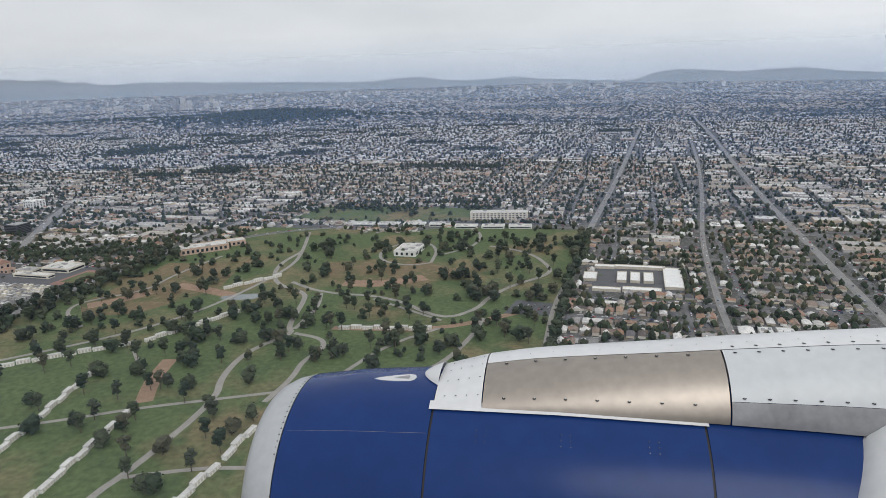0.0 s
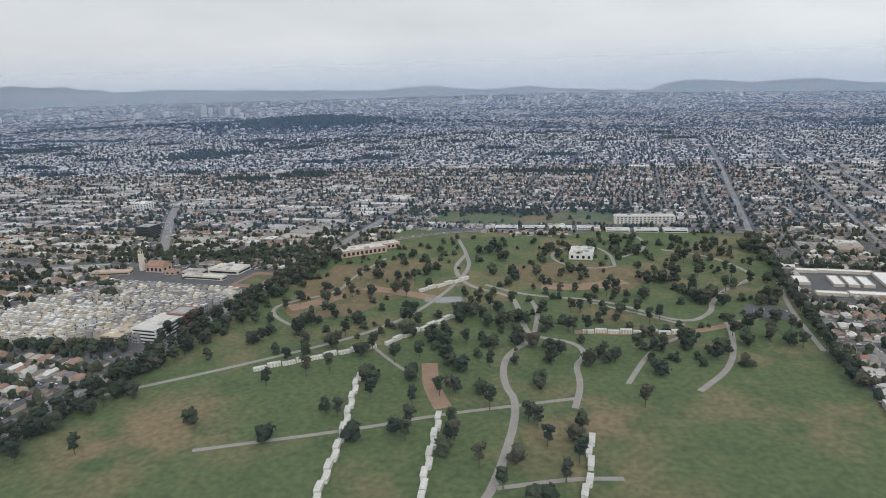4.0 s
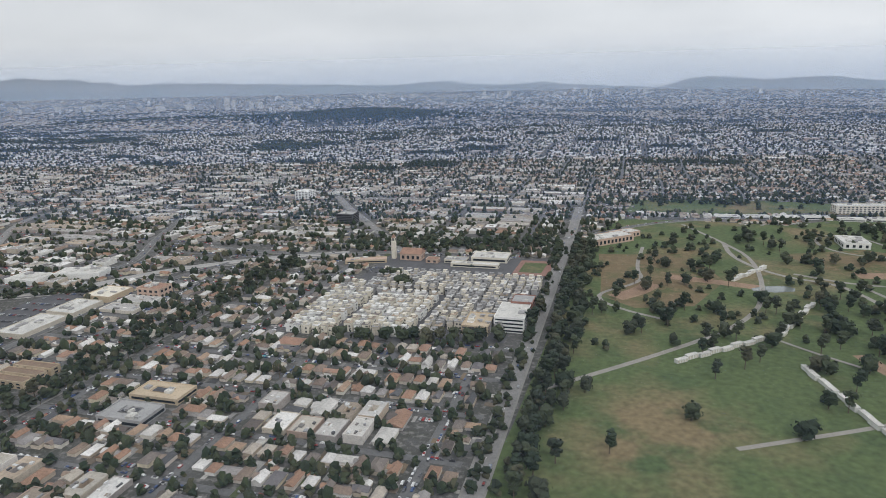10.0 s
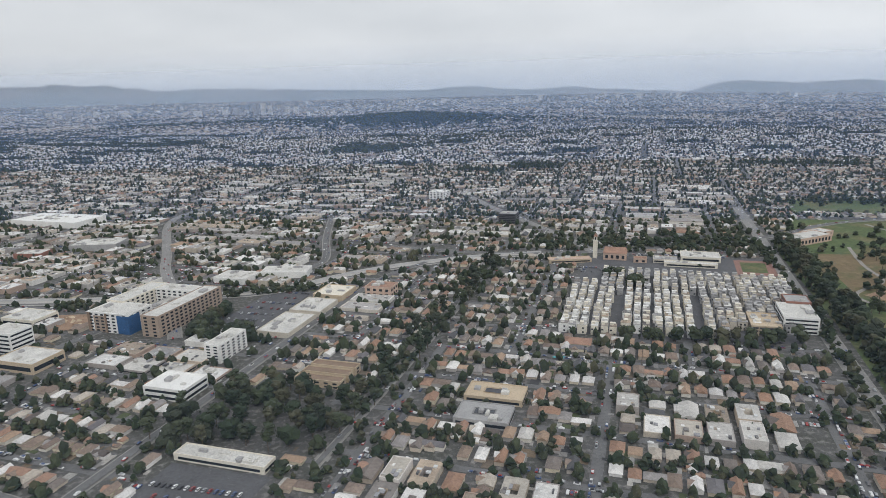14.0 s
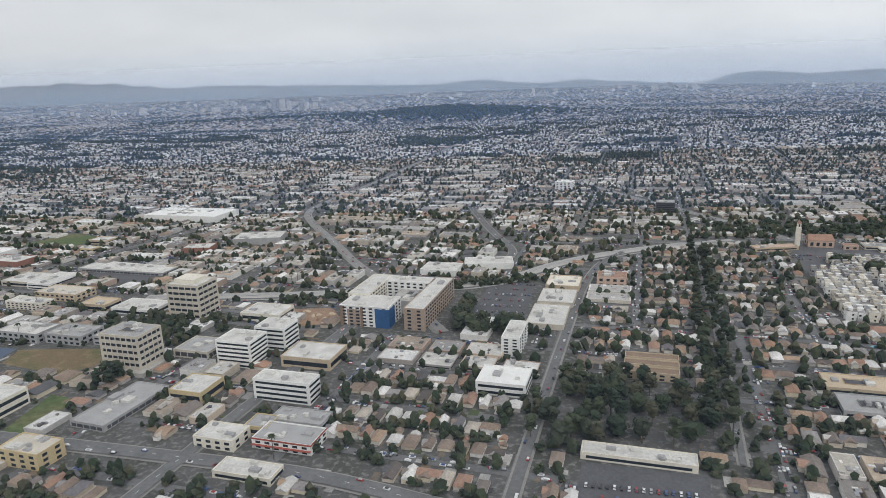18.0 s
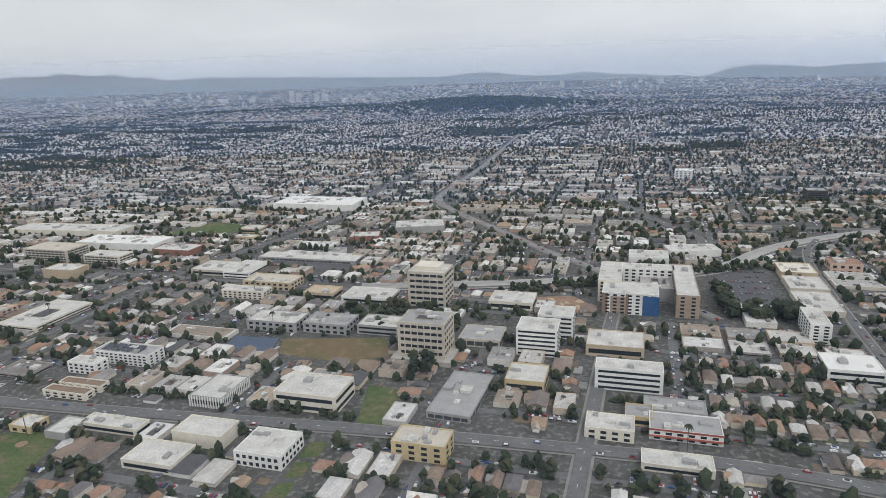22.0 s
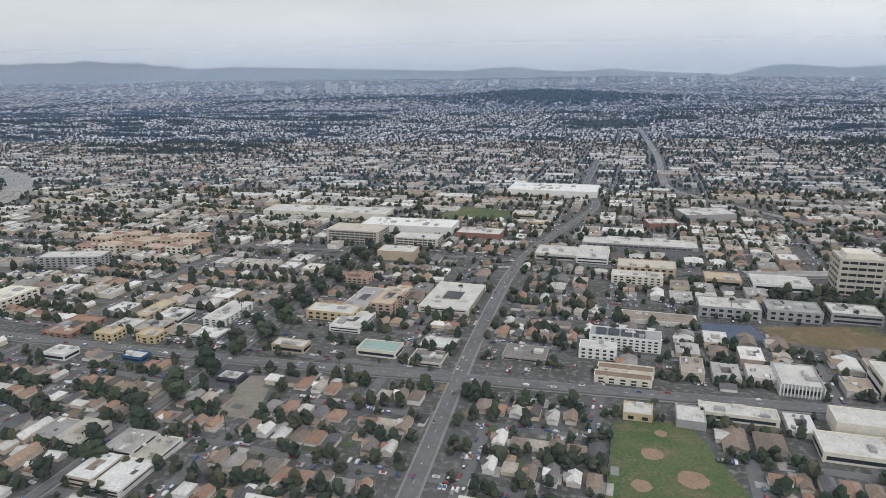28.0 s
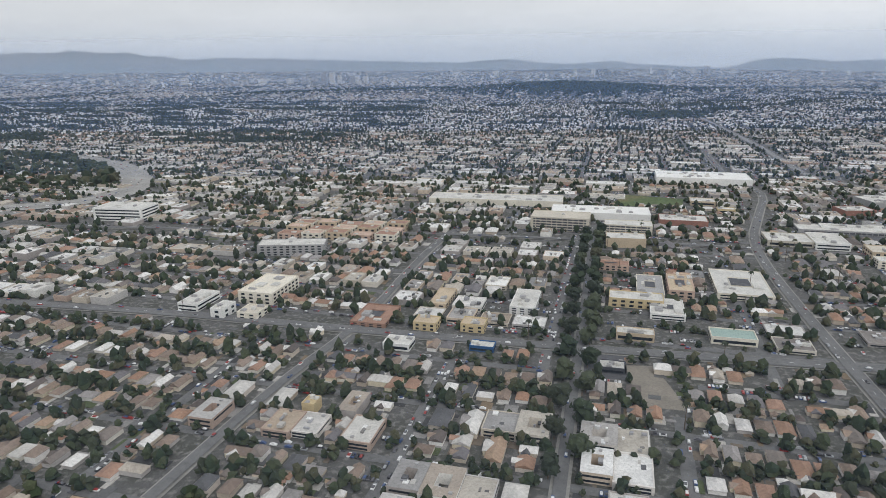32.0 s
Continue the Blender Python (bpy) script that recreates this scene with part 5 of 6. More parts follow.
            for _ in range(40):
                trees.append((*to_xy(RNG.uniform(us, ue), v0 + DV / 2 + RNG.choice((-1, 1)) * RNG.choice((RNG.uniform(6.4, 8.0), RNG.uniform(0, .7)))), RNG.uniform(.9, 2.4)))
            for _ in range(6):
                cars.append((*to_xy(RNG.uniform(us, ue), v0 + DV / 2 + RNG.choice((-.6, .6))), -A + math.pi / 2))
        else:
            for _ in range(70 if cy < 700 else 60):
                trees.append((*to_xy(RNG.uniform(us, ue), RNG.uniform(vs, ve)), RNG.uniform(1.6, 3.2)))
tagged(part("side_streets", side_streets, [M_ROAD]), "grid of narrow grey asphalt residential streets", "road", kind="structure")

houses, flats, big, trees, cars = (np.array(q) for q in (houses, flats, big, trees, cars))
houses = houses[free(houses[:, 0], houses[:, 1], 1.4)]
flats = flats[free(flats[:, 0], flats[:, 1], 2.3)]
big = big[free(big[:, 0], big[:, 1], 3.3)]
scrub = lambda x, y: ((x + 410) / 110) ** 2 + ((y - 1180) / 75) ** 2 < RNG.random(len(x)) * 1.6
houses, flats, big = (q[~scrub(q[:, 0], q[:, 1])] for q in (houses, flats, big))
trees = trees[free(trees[:, 0], trees[:, 1], 0.2)]
cars = cars[free(cars[:, 0], cars[:, 1], 0.2)]


def spread(name, template, rows, mats, label, category, sink=0.0):
    z = height(rows[:, 0], rows[:, 1])
    return scatter(name, template, np.stack((rows[:, 0], rows[:, 1], z - sink), 1), rows[:, 2:5], rows[:, 5], mats, label, category)


def nearest(rows, n):
    """The n rows that lie nearest to the flight path, and the rest."""
    o = np.argsort(rows[:, 1])
    return rows[o[:n]], rows[o[n:]]


all_roofs, all_homes = np.concatenate((flats, big)), houses
near_houses, houses = nearest(houses, 92)
near_flats, flats = nearest(flats, 60)
near_big, big = nearest(big, 28)
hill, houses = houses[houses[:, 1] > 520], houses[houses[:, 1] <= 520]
spread("hillside_houses", hip_house(), hill, [M_HWALL, M_FAR_ROOF], "rows of distant pale-roofed houses on the slopes", "houses", .1)
pick = RNG.random(len(houses))
spread("hipped_houses", hip_house(), houses[pick < .55], [M_HWALL, M_HROOF], "rows of small stucco houses with hipped shingle roofs", "houses", .1)
spread("gabled_houses", gable_house(), houses[pick >= .55], [M_HWALL, M_HROOF], "rows of small gabled stucco houses among trees", "houses", .1)
pick = RNG.random(len(flats))
spread("court_apartments", court_block(), flats[pick < .3], [M_FWALL, M_FROOF], "flat-roofed apartment blocks round small courts", "apartments", .1)
spread("slab_apartments", flat_block([(-.2, .1, .06, .08), (.2, -.2, .05, .06)]), flats[pick >= .3], [M_FWALL, M_FROOF], "two and three storey flat-roofed stucco apartments", "apartments", .1)
spread("flat_shops", flat_block([(-.25, .2, .04, .12), (.1, -.1, .05, .1), (.3, .25, .03, .15)]), big, [M_FWALL, M_FROOF], "low flat-roofed shops and workshops with pale roofs", "shops", .1)

# plant on the flat roofs, and yards, drives and patios between the homes
q = all_roofs[all_roofs[:, 1] < 480]
q = np.repeat(q, 4, 0)
ox, oy = RNG.uniform(-.38, .38, len(q)) * q[:, 2], RNG.uniform(-.38, .38, len(q)) * q[:, 3]
ca, sa = np.cos(q[:, 5]), np.sin(q[:, 5])
x, y = q[:, 0] + ox * ca - oy * sa, q[:, 1] + ox * sa + oy * ca
UNIT = Bag()
UNIT.box(-.5, -.5, 0, .5, .5, 1)
scatter("rooftop_units", (UNIT.v, UNIT.f, UNIT.m), np.stack((x, y, height(q[:, 0], q[:, 1]) - .12 + q[:, 4] * .93), 1), np.stack((RNG.uniform(.25, 1.0, len(q)), RNG.uniform(.25, 1.3, len(q)), RNG.uniform(.12, .5, len(q))), 1), q[:, 5], [M_UNITS], "small metal plant and hatches on flat roofs", "roof plant")
q = np.concatenate((all_homes[(all_homes[:, 1] < 420)], all_roofs[all_roofs[:, 1] < 420]))
q = np.repeat(q, 2, 0)
x, y = q[:, 0] + RNG.normal(0, 1.9, len(q)), q[:, 1] + RNG.normal(0, 2.8, len(q))
scatter("paved_yards", (UNIT.v, UNIT.f, UNIT.m), np.stack((x, y, height(x, y) + RNG.uniform(-.08, -.02, len(q))), 1), np.stack((RNG.uniform(.5, 2.2, len(q)), RNG.uniform(.7, 3.4, len(q)), np.full(len(q), .12)), 1), q[:, 5], [M_YARD], "concrete drives, patios and small yards between houses", "yards")

def small_crown(seed):
    """A distant crown: eight uneven faces."""
    r = random.Random(seed)
    k = lambda: r.uniform(.75, 1.2)
    v = [(.5 * k(), .1 * k(), .35), (-.1, .5 * k(), .5 * k()), (-.5 * k(), -.1, .4), (.1, -.5 * k(), .3 * k()), (.12 * k(), .05, 1.0), (0, 0, 0)]
    return v, [(0, 1, 4), (1, 2, 4), (2, 3, 4), (3, 0, 4), (1, 0, 5), (2, 1, 5), (3, 2, 5), (0, 3, 5)], [0] * 8


# the far town thins to larger blocks
far_blocks, far_trees = [], []
for y0, y1, step in ((1000, 1500, 8.0), (1500, 2200, 12.0), (2200, 3360, 19.0)):
    xs, ys = np.meshgrid(np.arange(-4300, 2700, step), np.arange(y0, y1, step * 1.25))
    xs, ys = xs.ravel() + RNG.uniform(-.4, .4, xs.size) * step, ys.ravel() + RNG.uniform(-.4, .4, xs.size) * step
    m = seen(xs, ys, 120) & ~(((xs + 410) / 110) ** 2 + ((ys - 1180) / 75) ** 2 < 1)
    xs, ys = xs[m], ys[m]
    lump = np.array([noise.noise(Vector((x / 170, y / 240, 0))) for x, y in zip(xs, ys)])
    r = RNG.random(len(xs))
    t = r < .66 - .5 * lump
    k = step / 9.5
    far_trees.append(np.stack((xs[t], ys[t], RNG.uniform(3.0, 6.5, t.sum()) * k ** .8, RNG.uniform(3, 6, t.sum()) * k ** .8, RNG.uniform(1.8, 3.0, t.sum()) * k ** .25, RNG.uniform(0, 6, t.sum())), 1))
    t = ~t
    far_blocks.append(np.stack((xs[t], ys[t], RNG.uniform(2.2, 5.5, t.sum()) * k ** .8, RNG.uniform(3, 6, t.sum()) * k, RNG.uniform(1.1, 2.6, t.sum()) * k ** .55, np.full(t.sum(), -A)), 1))
spread("far_buildings", plain_block(), np.concatenate(far_blocks), [M_FWALL, M_FROOF], "distant pale buildings of the wide city basin", "buildings", .3)
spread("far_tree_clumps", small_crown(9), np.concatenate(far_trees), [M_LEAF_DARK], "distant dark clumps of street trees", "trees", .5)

tr = trees[np.argsort(trees[:, 1])]
near_town_trees, tr = tr[:300], tr[300:]
for i, (lo, hi, sub) in enumerate(((0, 125, 2), (125, 340, 1), (340, 1020, 1))):
    for s in range(3):
        q = tr[(tr[:, 1] >= lo) & (tr[:, 1] < hi)][s::3]
        d = q[:, 2] * (.9, .88, .95)[i]
        rows = np.stack((q[:, 0], q[:, 1], d, d * RNG.uniform(.85, 1.15, len(q)), d * (RNG.uniform(.8, 1.5, len(q)) if i else RNG.uniform(.8, 1.6, len(q))), RNG.uniform(0, 6.28, len(q))), 1)
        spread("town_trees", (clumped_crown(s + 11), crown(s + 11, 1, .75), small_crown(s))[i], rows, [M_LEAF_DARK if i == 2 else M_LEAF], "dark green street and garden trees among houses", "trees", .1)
# cars in rows on leftover ground between buildings
px_, py_ = RNG.uniform(-600, -180, 2600), RNG.uniform(66, 260, 2600)
built = np.concatenate((all_homes[:, :4], all_roofs[:, :4]))
built = built[built[:, 1] < 280]
ok = free(px_, py_, 2.6)
lots = []
for x, y in zip(px_[ok], py_[ok]):
    if np.all((abs(built[:, 0] - x) > built[:, 2] / 2 + 1.6) | (abs(built[:, 1] - y) > built[:, 3] / 2 + .7)) and all(math.hypot(x - p, y - q) > 3.4 for p, q in lots):
        lots.append((x, y))
        for k in range(-2, 3):
            if RNG.random() < .8:
                cars = np.concatenate((cars, [(x + k * .62 * CU, y - k * .62 * SU, -A + math.pi / 2)]))
CAR = Bag()
CAR.box(-.5, -.5, .12, .5, .5, .6, 0)
CAR.add([(-.32, -.44, .6), (.3, -.44, .6), (.3, .44, .6), (-.32, .44, .6), (-.2, -.36, 1), (.16, -.36, 1), (.16, .36, 1), (-.2, .36, 1)], [(0, 1, 5, 4), (1, 2, 6, 5), (2, 3, 7, 6), (3, 0, 4, 7), (4, 5, 6, 7)], 0)
cr = np.stack((cars[:, 0], cars[:, 1], np.full(len(cars), 1.12), np.full(len(cars), .46), np.full(len(cars), .38), cars[:, 2]), 1)
near_cars, cr = nearest(cr, 200)
z = height(cr[:, 0], cr[:, 1]) + .07
scatter("parked_cars", (CAR.v, CAR.f, CAR.m), np.stack((cr[:, 0], cr[:, 1], z), 1), cr[:, 2:5], cr[:, 5], [M_CARS_FAR], "small parked cars along the streets", "cars")

# traffic on the freeway and the main streets
drive = []
for pts, w, n in [(p, w, 5.0) for p, w in MAIN.values()] + [(FREEWAY[0], 11.0, 2.2)]:
    line = smooth_line(pts, n)
    for p, q in zip(line, line[1:]):
        if RNG.random() < .6 and p[1] < 480:
            d = (q - p) / np.hypot(*(q - p))
            side = RNG.choice((-1, 1)) * w * .56 * RNG.choice((.16, .36))
            drive.append((p[0] - d[1] * side, p[1] + d[0] * side, math.atan2(d[1], d[0])))
drive = np.array(drive)
scatter("street_traffic", (CAR.v, CAR.f, CAR.m), np.stack((drive[:, 0], drive[:, 1], height(drive[:, 0], drive[:, 1]) + .3), 1), np.tile((1.12, .46, .38), (len(drive), 1)), drive[:, 2], [M_CARS_FAR], "small cars standing on the main streets and freeway", "cars")

# ---- mountains on the horizon, with the towers of the far business district ----
RIDGE = [(-4600, 100), (-3401, 106), (-3195, 112), (-2992, 109), (-2923, 124), (-2725, 105), (-2585, 110), (-2464, 83), (-2387, 88), (-2270, 65), (-2091, 75), (-1766, 68), (-1447, 57), (-1134, 47), (-734, 36), (-612, 50), (-492, 54), (-373, 39), (-195, 24), (-77, 32), (25, 40), (155, 24), (328, 15), (442, 3), (530, 8), (613, -6), (674, 6), (758, 35), (871, 48), (1041, 36), (1153, 24), (1319, 32), (1483, 35), (1648, 15), (1886, -4), (3400, -14)]
rx, rz = np.array(RIDGE, float).T
mx = np.arange(-4600, 3400, 22.0)
top = np.interp(mx, rx, rz) + np.array([4 * noise.noise(Vector((x / 130, 0, 0))) + 4 * noise.noise(Vector((x / 48, 3, 0))) + 3 * noise.noise(Vector((x / 21, 6, 0))) for x in mx])
b = Bag()
rows_v = []
for q, yy in ((0, 3400), (.3, 3470), (.62, 3540), (1, 3600), (.7, 3720)):
    base = height(mx, np.full_like(mx, yy)) - 6
    wob = np.array([26 * noise.noise(Vector((x / 60, q * 3, 5))) for x in mx])
    rows_v.append([(x, yy + w * (q not in (1,)), bz + (tz - bz) * q * (1 if q in (0, 1) else 1 + .25 * noise.noise(Vector((x / 40, q * 9, 1))))) for x, w, bz, tz in zip(mx, wob, base, top)])
n = len(mx)
b.add([p for r in rows_v for p in r], [(j * n + i, j * n + i + 1, (j + 1) * n + i + 1, (j + 1) * n + i) for j in range(4) for i in range(n - 1)])
tagged(part("mountain_range", b, [M_HILL], smooth=True), "long low mountain range in grey-blue haze", "mountains", kind="structure")

# ---- haze: thin tinted sheets, added to imitate air the distance is seen through ----
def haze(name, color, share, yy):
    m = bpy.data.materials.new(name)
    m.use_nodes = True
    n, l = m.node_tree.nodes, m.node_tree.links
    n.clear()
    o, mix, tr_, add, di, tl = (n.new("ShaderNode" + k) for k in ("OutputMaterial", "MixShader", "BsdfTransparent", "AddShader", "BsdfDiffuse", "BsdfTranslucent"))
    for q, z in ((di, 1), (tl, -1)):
        # normals set so the whole sky lights the sheet, not what stands before it
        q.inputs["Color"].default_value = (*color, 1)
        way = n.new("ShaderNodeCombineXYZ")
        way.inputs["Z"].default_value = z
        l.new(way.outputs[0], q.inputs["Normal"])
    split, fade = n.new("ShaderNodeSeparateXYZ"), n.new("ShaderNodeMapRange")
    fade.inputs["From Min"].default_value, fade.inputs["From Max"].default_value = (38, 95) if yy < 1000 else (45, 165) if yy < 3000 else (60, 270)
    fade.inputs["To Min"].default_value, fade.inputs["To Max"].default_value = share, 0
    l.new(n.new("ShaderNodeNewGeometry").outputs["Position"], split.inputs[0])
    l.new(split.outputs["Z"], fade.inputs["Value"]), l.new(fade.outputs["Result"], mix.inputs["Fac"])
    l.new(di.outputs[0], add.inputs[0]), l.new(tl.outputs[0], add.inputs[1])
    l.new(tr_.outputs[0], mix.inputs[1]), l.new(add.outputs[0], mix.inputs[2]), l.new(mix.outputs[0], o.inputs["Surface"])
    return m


# tints put the haze into colour: darker blue near, paler far
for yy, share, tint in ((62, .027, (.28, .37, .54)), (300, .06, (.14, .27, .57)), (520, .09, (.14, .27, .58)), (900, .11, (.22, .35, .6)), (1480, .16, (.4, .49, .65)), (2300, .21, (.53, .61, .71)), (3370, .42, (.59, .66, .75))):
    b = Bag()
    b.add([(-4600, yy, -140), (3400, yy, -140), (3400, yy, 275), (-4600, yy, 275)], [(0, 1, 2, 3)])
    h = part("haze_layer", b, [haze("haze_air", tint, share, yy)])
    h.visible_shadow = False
    tagged(h, "thin tinted sheet added to imitate grey-blue haze", "haze", kind="structure")
# ---- trees as single things ----
def blob_crown(seed, w, h, base, lumps, flat=1.0):
    """A crown of many uneven clumps with loose leaf tufts round them."""
    r, b = random.Random(seed), Bag()
    for i in range(lumps):
        a, q = r.uniform(0, 6.28), r.random() ** .6
        z = base + (h - base) * (r.random() * .8 + .1)
        k = math.sin(math.pi * min(1, max(.12, (z - base) / (h - base)))) ** .6
        cx, cy, s = math.cos(a) * q * w * .32 * k, math.sin(a) * q * w * .32 * k, w * r.uniform(.2, .32) * (.55 + .45 * k)
        vs, fs, _ = crown(seed * 13 + i, 1, .8)
        b.add([(cx + x * 2 * s, cy + y * 2 * s, z + (zz - .5) * 1.7 * s * flat) for x, y, zz in vs], fs)
        for _ in range(14):
            d = Vector((r.gauss(0, 1), r.gauss(0, 1), r.gauss(0, 1))).normalized()
            p = Vector((cx, cy, z)) + Vector((d.x * s, d.y * s, d.z * s * .85 * flat)) * r.uniform(.9, 1.2)
            u = d.orthogonal().normalized() * s * .3
            v = d.cross(u)
            b.add([p - u - v * .5, p + u - v * .5, p + v + d * s * .2], [(0, 1, 2)])
    return b


def trunk(h, r0, lean=0.0, limbs=4, seed=0):
    b, r = Bag(), random.Random(seed)
    def limb(p, q, ra, rb, n=6):
        d = (Vector(q) - Vector(p)).normalized()
        u = d.orthogonal().normalized()
        v = d.cross(u)
        k = [(u * math.cos(6.283 * i / n) + v * math.sin(6.283 * i / n)) for i in range(n)]
        b.add([Vector(p) + c * ra for c in k] + [Vector(q) + c * rb for c in k], [(i, (i + 1) % n, n + (i + 1) % n, n + i) for i in range(n)])
    limb((0, 0, -.1), (lean, 0, h), r0, r0 * .6)
    for i in range(limbs):
        a = 6.28 * i / max(1, limbs) + r.random()
        limb((lean * .8, 0, h * .8), (lean + math.cos(a) * h * .5, math.sin(a) * h * .5, h * 1.35), r0 * .5, r0 * .2, 5)
    return b


PROTO = {}


def tree_proto(kind, seed):
    r = random.Random(seed)
    if kind == "broadleaf":
        w, h = r.uniform(3.0, 4.7), r.uniform(2.8, 3.9)
        cb, tb, lab = blob_crown(seed, w, h, h * .28, 9), trunk(h * .4, .13, .05, 4, seed), "dark green broadleaf tree with a wide uneven crown"
    elif kind == "pine":
        w, h = r.uniform(2.3, 3.2), r.uniform(4.4, 6.2)
        cb, tb, lab = blob_crown(seed, w, h, h * .3, 11, .8), trunk(h * .55, .12, .08, 3, seed), "tall dark pine with a ragged crown"
    elif kind == "cypress":
        w, h = r.uniform(.9, 1.2), r.uniform(3.2, 4.2)
        cb, tb, lab = blob_crown(seed, w, h, h * .08, 9, 1.3), trunk(h * .2, .1, 0, 0, seed), "narrow dark cypress standing upright"
    else:
        h, b = r.uniform(3.4, 4.6), Bag()
        for i in range(16):
            a, up = 6.28 * i / 16 + r.random() * .3, r.uniform(-.5, .6)
            d, s = Vector((math.cos(a), math.sin(a), 0)), Vector((-math.sin(a), math.cos(a), 0)) * .11
            p0, p1, p2 = Vector((0, 0, h)), Vector((0, 0, h + .35 + up * .2)) + d * .45, Vector((0, 0, h + up * .5 - .2)) + d * .85
            b.add([p0 - s, p0 + s, p1 + s * 1.6, p1 - s * 1.6, p2], [(0, 1, 2, 3), (3, 2, 4)])
        cb, tb, lab = b, trunk(h, .09, .06, 0, seed), "tall slim palm with a small tuft of fronds"
    t = tagged(part("palm_tree" if kind == "palm" else kind + "_tree", tb, [M_BARK], smooth=True), lab, "palm" if kind == "palm" else "tree")
    part("crown", cb, [M_LEAF1], t)
    return t


for k, n in (("broadleaf", 5), ("pine", 4), ("cypress", 2), ("palm", 2)):
    PROTO[k] = [tree_proto(k, 40 + i + len(k) * 7) for i in range(n)]
used = set()


def plant(kind, x, y, group, lift=0.0):
    """Stands one tree on the ground; the first of each kind is moved, the others are copies."""
    p = PROTO[kind][int(RNG.integers(len(PROTO[kind])))]
    m = pose(x, y, float(height(x, y)) + lift, 0, 0, RNG.uniform(0, 360))
    if p.name in used:
        return tagged(copy_thing(p, m), group=group)
    used.add(p.name)
    p.matrix_basis = m
    return tagged(p, group=group)


def lawn_trees(spots):
    for x, y in spots:
        plant("pine" if RNG.random() < .55 else "broadleaf", x + RNG.uniform(-.5, .5), y + RNG.uniform(-.5, .5), "park trees")


# west lawn
lawn_trees([(-147, 175), (-144, 177), (-136, 162), (-128, 169), (-128, 170), (-128, 167), (-126, 174), (-128, 176), (-114, 157), (-116, 160), (-121, 152), (-122, 155), (-125, 148), (-117, 141), (-113, 145), (-101, 139), (-102, 140), (-99, 130), (-105, 122), (-108, 124), (-89, 119), (-89, 114), (-91, 116), (-79, 114), (-80, 114), (-80, 119), (-90, 128), (-82, 133), (-84, 133), (-81, 134), (-92, 140)])
# crypt lawn
lawn_trees([(-92, 142), (-97, 150), (-104, 157), (-107, 154), (-121, 179), (-113, 177), (-114, 167), (-128, 197), (-138, 188), (-136, 194), (-120, 201), (-114, 203), (-122, 220), (-102, 201), (-116, 222), (-108, 220), (-102, 220), (-98, 227), (-124, 210), (-98, 185), (-97, 176), (-95, 174), (-99, 178), (-95, 166), (-97, 168), (-88, 163), (-90, 165), (-86, 162), (-85, 166), (-87, 168), (-80, 162)])
# loop lawn
lawn_trees([(-83, 179), (-84, 181), (-80, 183), (-82, 185), (-75, 176), (-77, 179), (-73, 160), (-85, 149), (-83, 147), (-80, 146), (-74, 148), (-75, 133), (-73, 127), (-62, 137), (-78, 192), (-75, 189), (-72, 187), (-68, 192), (-70, 174), (-68, 176), (-64, 178), (-66, 180), (-59, 183), (-51, 171), (-53, 172), (-48, 170), (-59, 174), (-58, 155), (-56, 156), (-59, 149), (-63, 161)])
# south lawn
lawn_trees([(-50, 149), (-49, 150), (-46, 154), (-63, 120), (-65, 122), (-62, 113), (-57, 114), (-54, 120), (-74, 105), (-63, 95), (-64, 95), (-67, 106), (-59, 101), (-56, 107), (-75, 227), (-68, 227), (-70, 244), (-72, 247), (-59, 227), (-76, 260), (-77, 257), (-53, 203), (-45, 216), (-38, 203), (-35, 207), (-32, 187), (-27, 201), (-26, 182), (-38, 183), (-44, 191), (-51, 187)])
# east lawn
lawn_trees([(-37, 157), (-34, 164), (-30, 158), (-24, 160), (-25, 163), (-24, 161), (-18, 154), (-42, 180), (-25, 269), (-26, 275), (-22, 217), (-18, 217), (-18, 220), (-19, 254), (-8, 242), (-4, 242), (-4, 224), (-5, 226), (-12, 228), (-15, 213), (-11, 194), (-12, 197), (-11, 196), (-12, 200), (-7, 200), (-6, 203), (-6, 202), (-11, 207), (-1, 268), (-2, 271), (3, 256)])
# north east lawn
lawn_trees([(0, 240), (6, 253), (7, 258), (7, 224), (6, 228), (12, 253), (14, 268), (16, 233), (24, 257), (23, 262), (24, 260), (29, 262), (28, 265), (30, 267), (16, 218), (10, 215), (-0, 208), (8, 197), (13, 202), (-9, 174), (-4, 174), (-4, 176), (-10, 169), (-8, 164), (-2, 166), (-1, 168), (2, 163), (5, 162), (5, 181), (7, 174), (-16, 160)])
for i in range(40):
    x, y = RNG.uniform(-160, 20), RNG.uniform(75, 285)
    if inside(x, y, PARK):
        plant("pine" if RNG.random() < .4 else "broadleaf", x, y, "park trees")
for i in range(60):
    t = i / 60
    x, y = np.interp(t, (0, .35, 1), (-171, -160, -142)), np.interp(t, (0, .35, 1), (92, 150, 258))
    plant("pine" if RNG.random() < .4 else "broadleaf", x + RNG.uniform(1, 7), y + RNG.uniform(-2, 2), "park trees")
for i in range(56):
    # a close belt of pines beside the avenue
    t = i / 56
    x, y = np.interp(t, (0, .35, 1), (-171, -160, -142)), np.interp(t, (0, .35, 1), (92, 150, 258))
    plant("pine", x + abs(RNG.normal(0, 1.3)), y + RNG.uniform(-1.5, 1.5), "avenue trees")
for i in range(30):
    t = i / 30
    plant("broadleaf", 8 + t * 24 + RNG.uniform(-1.5, .5), 140 + t * 142 + RNG.uniform(-2, 2), "park trees")
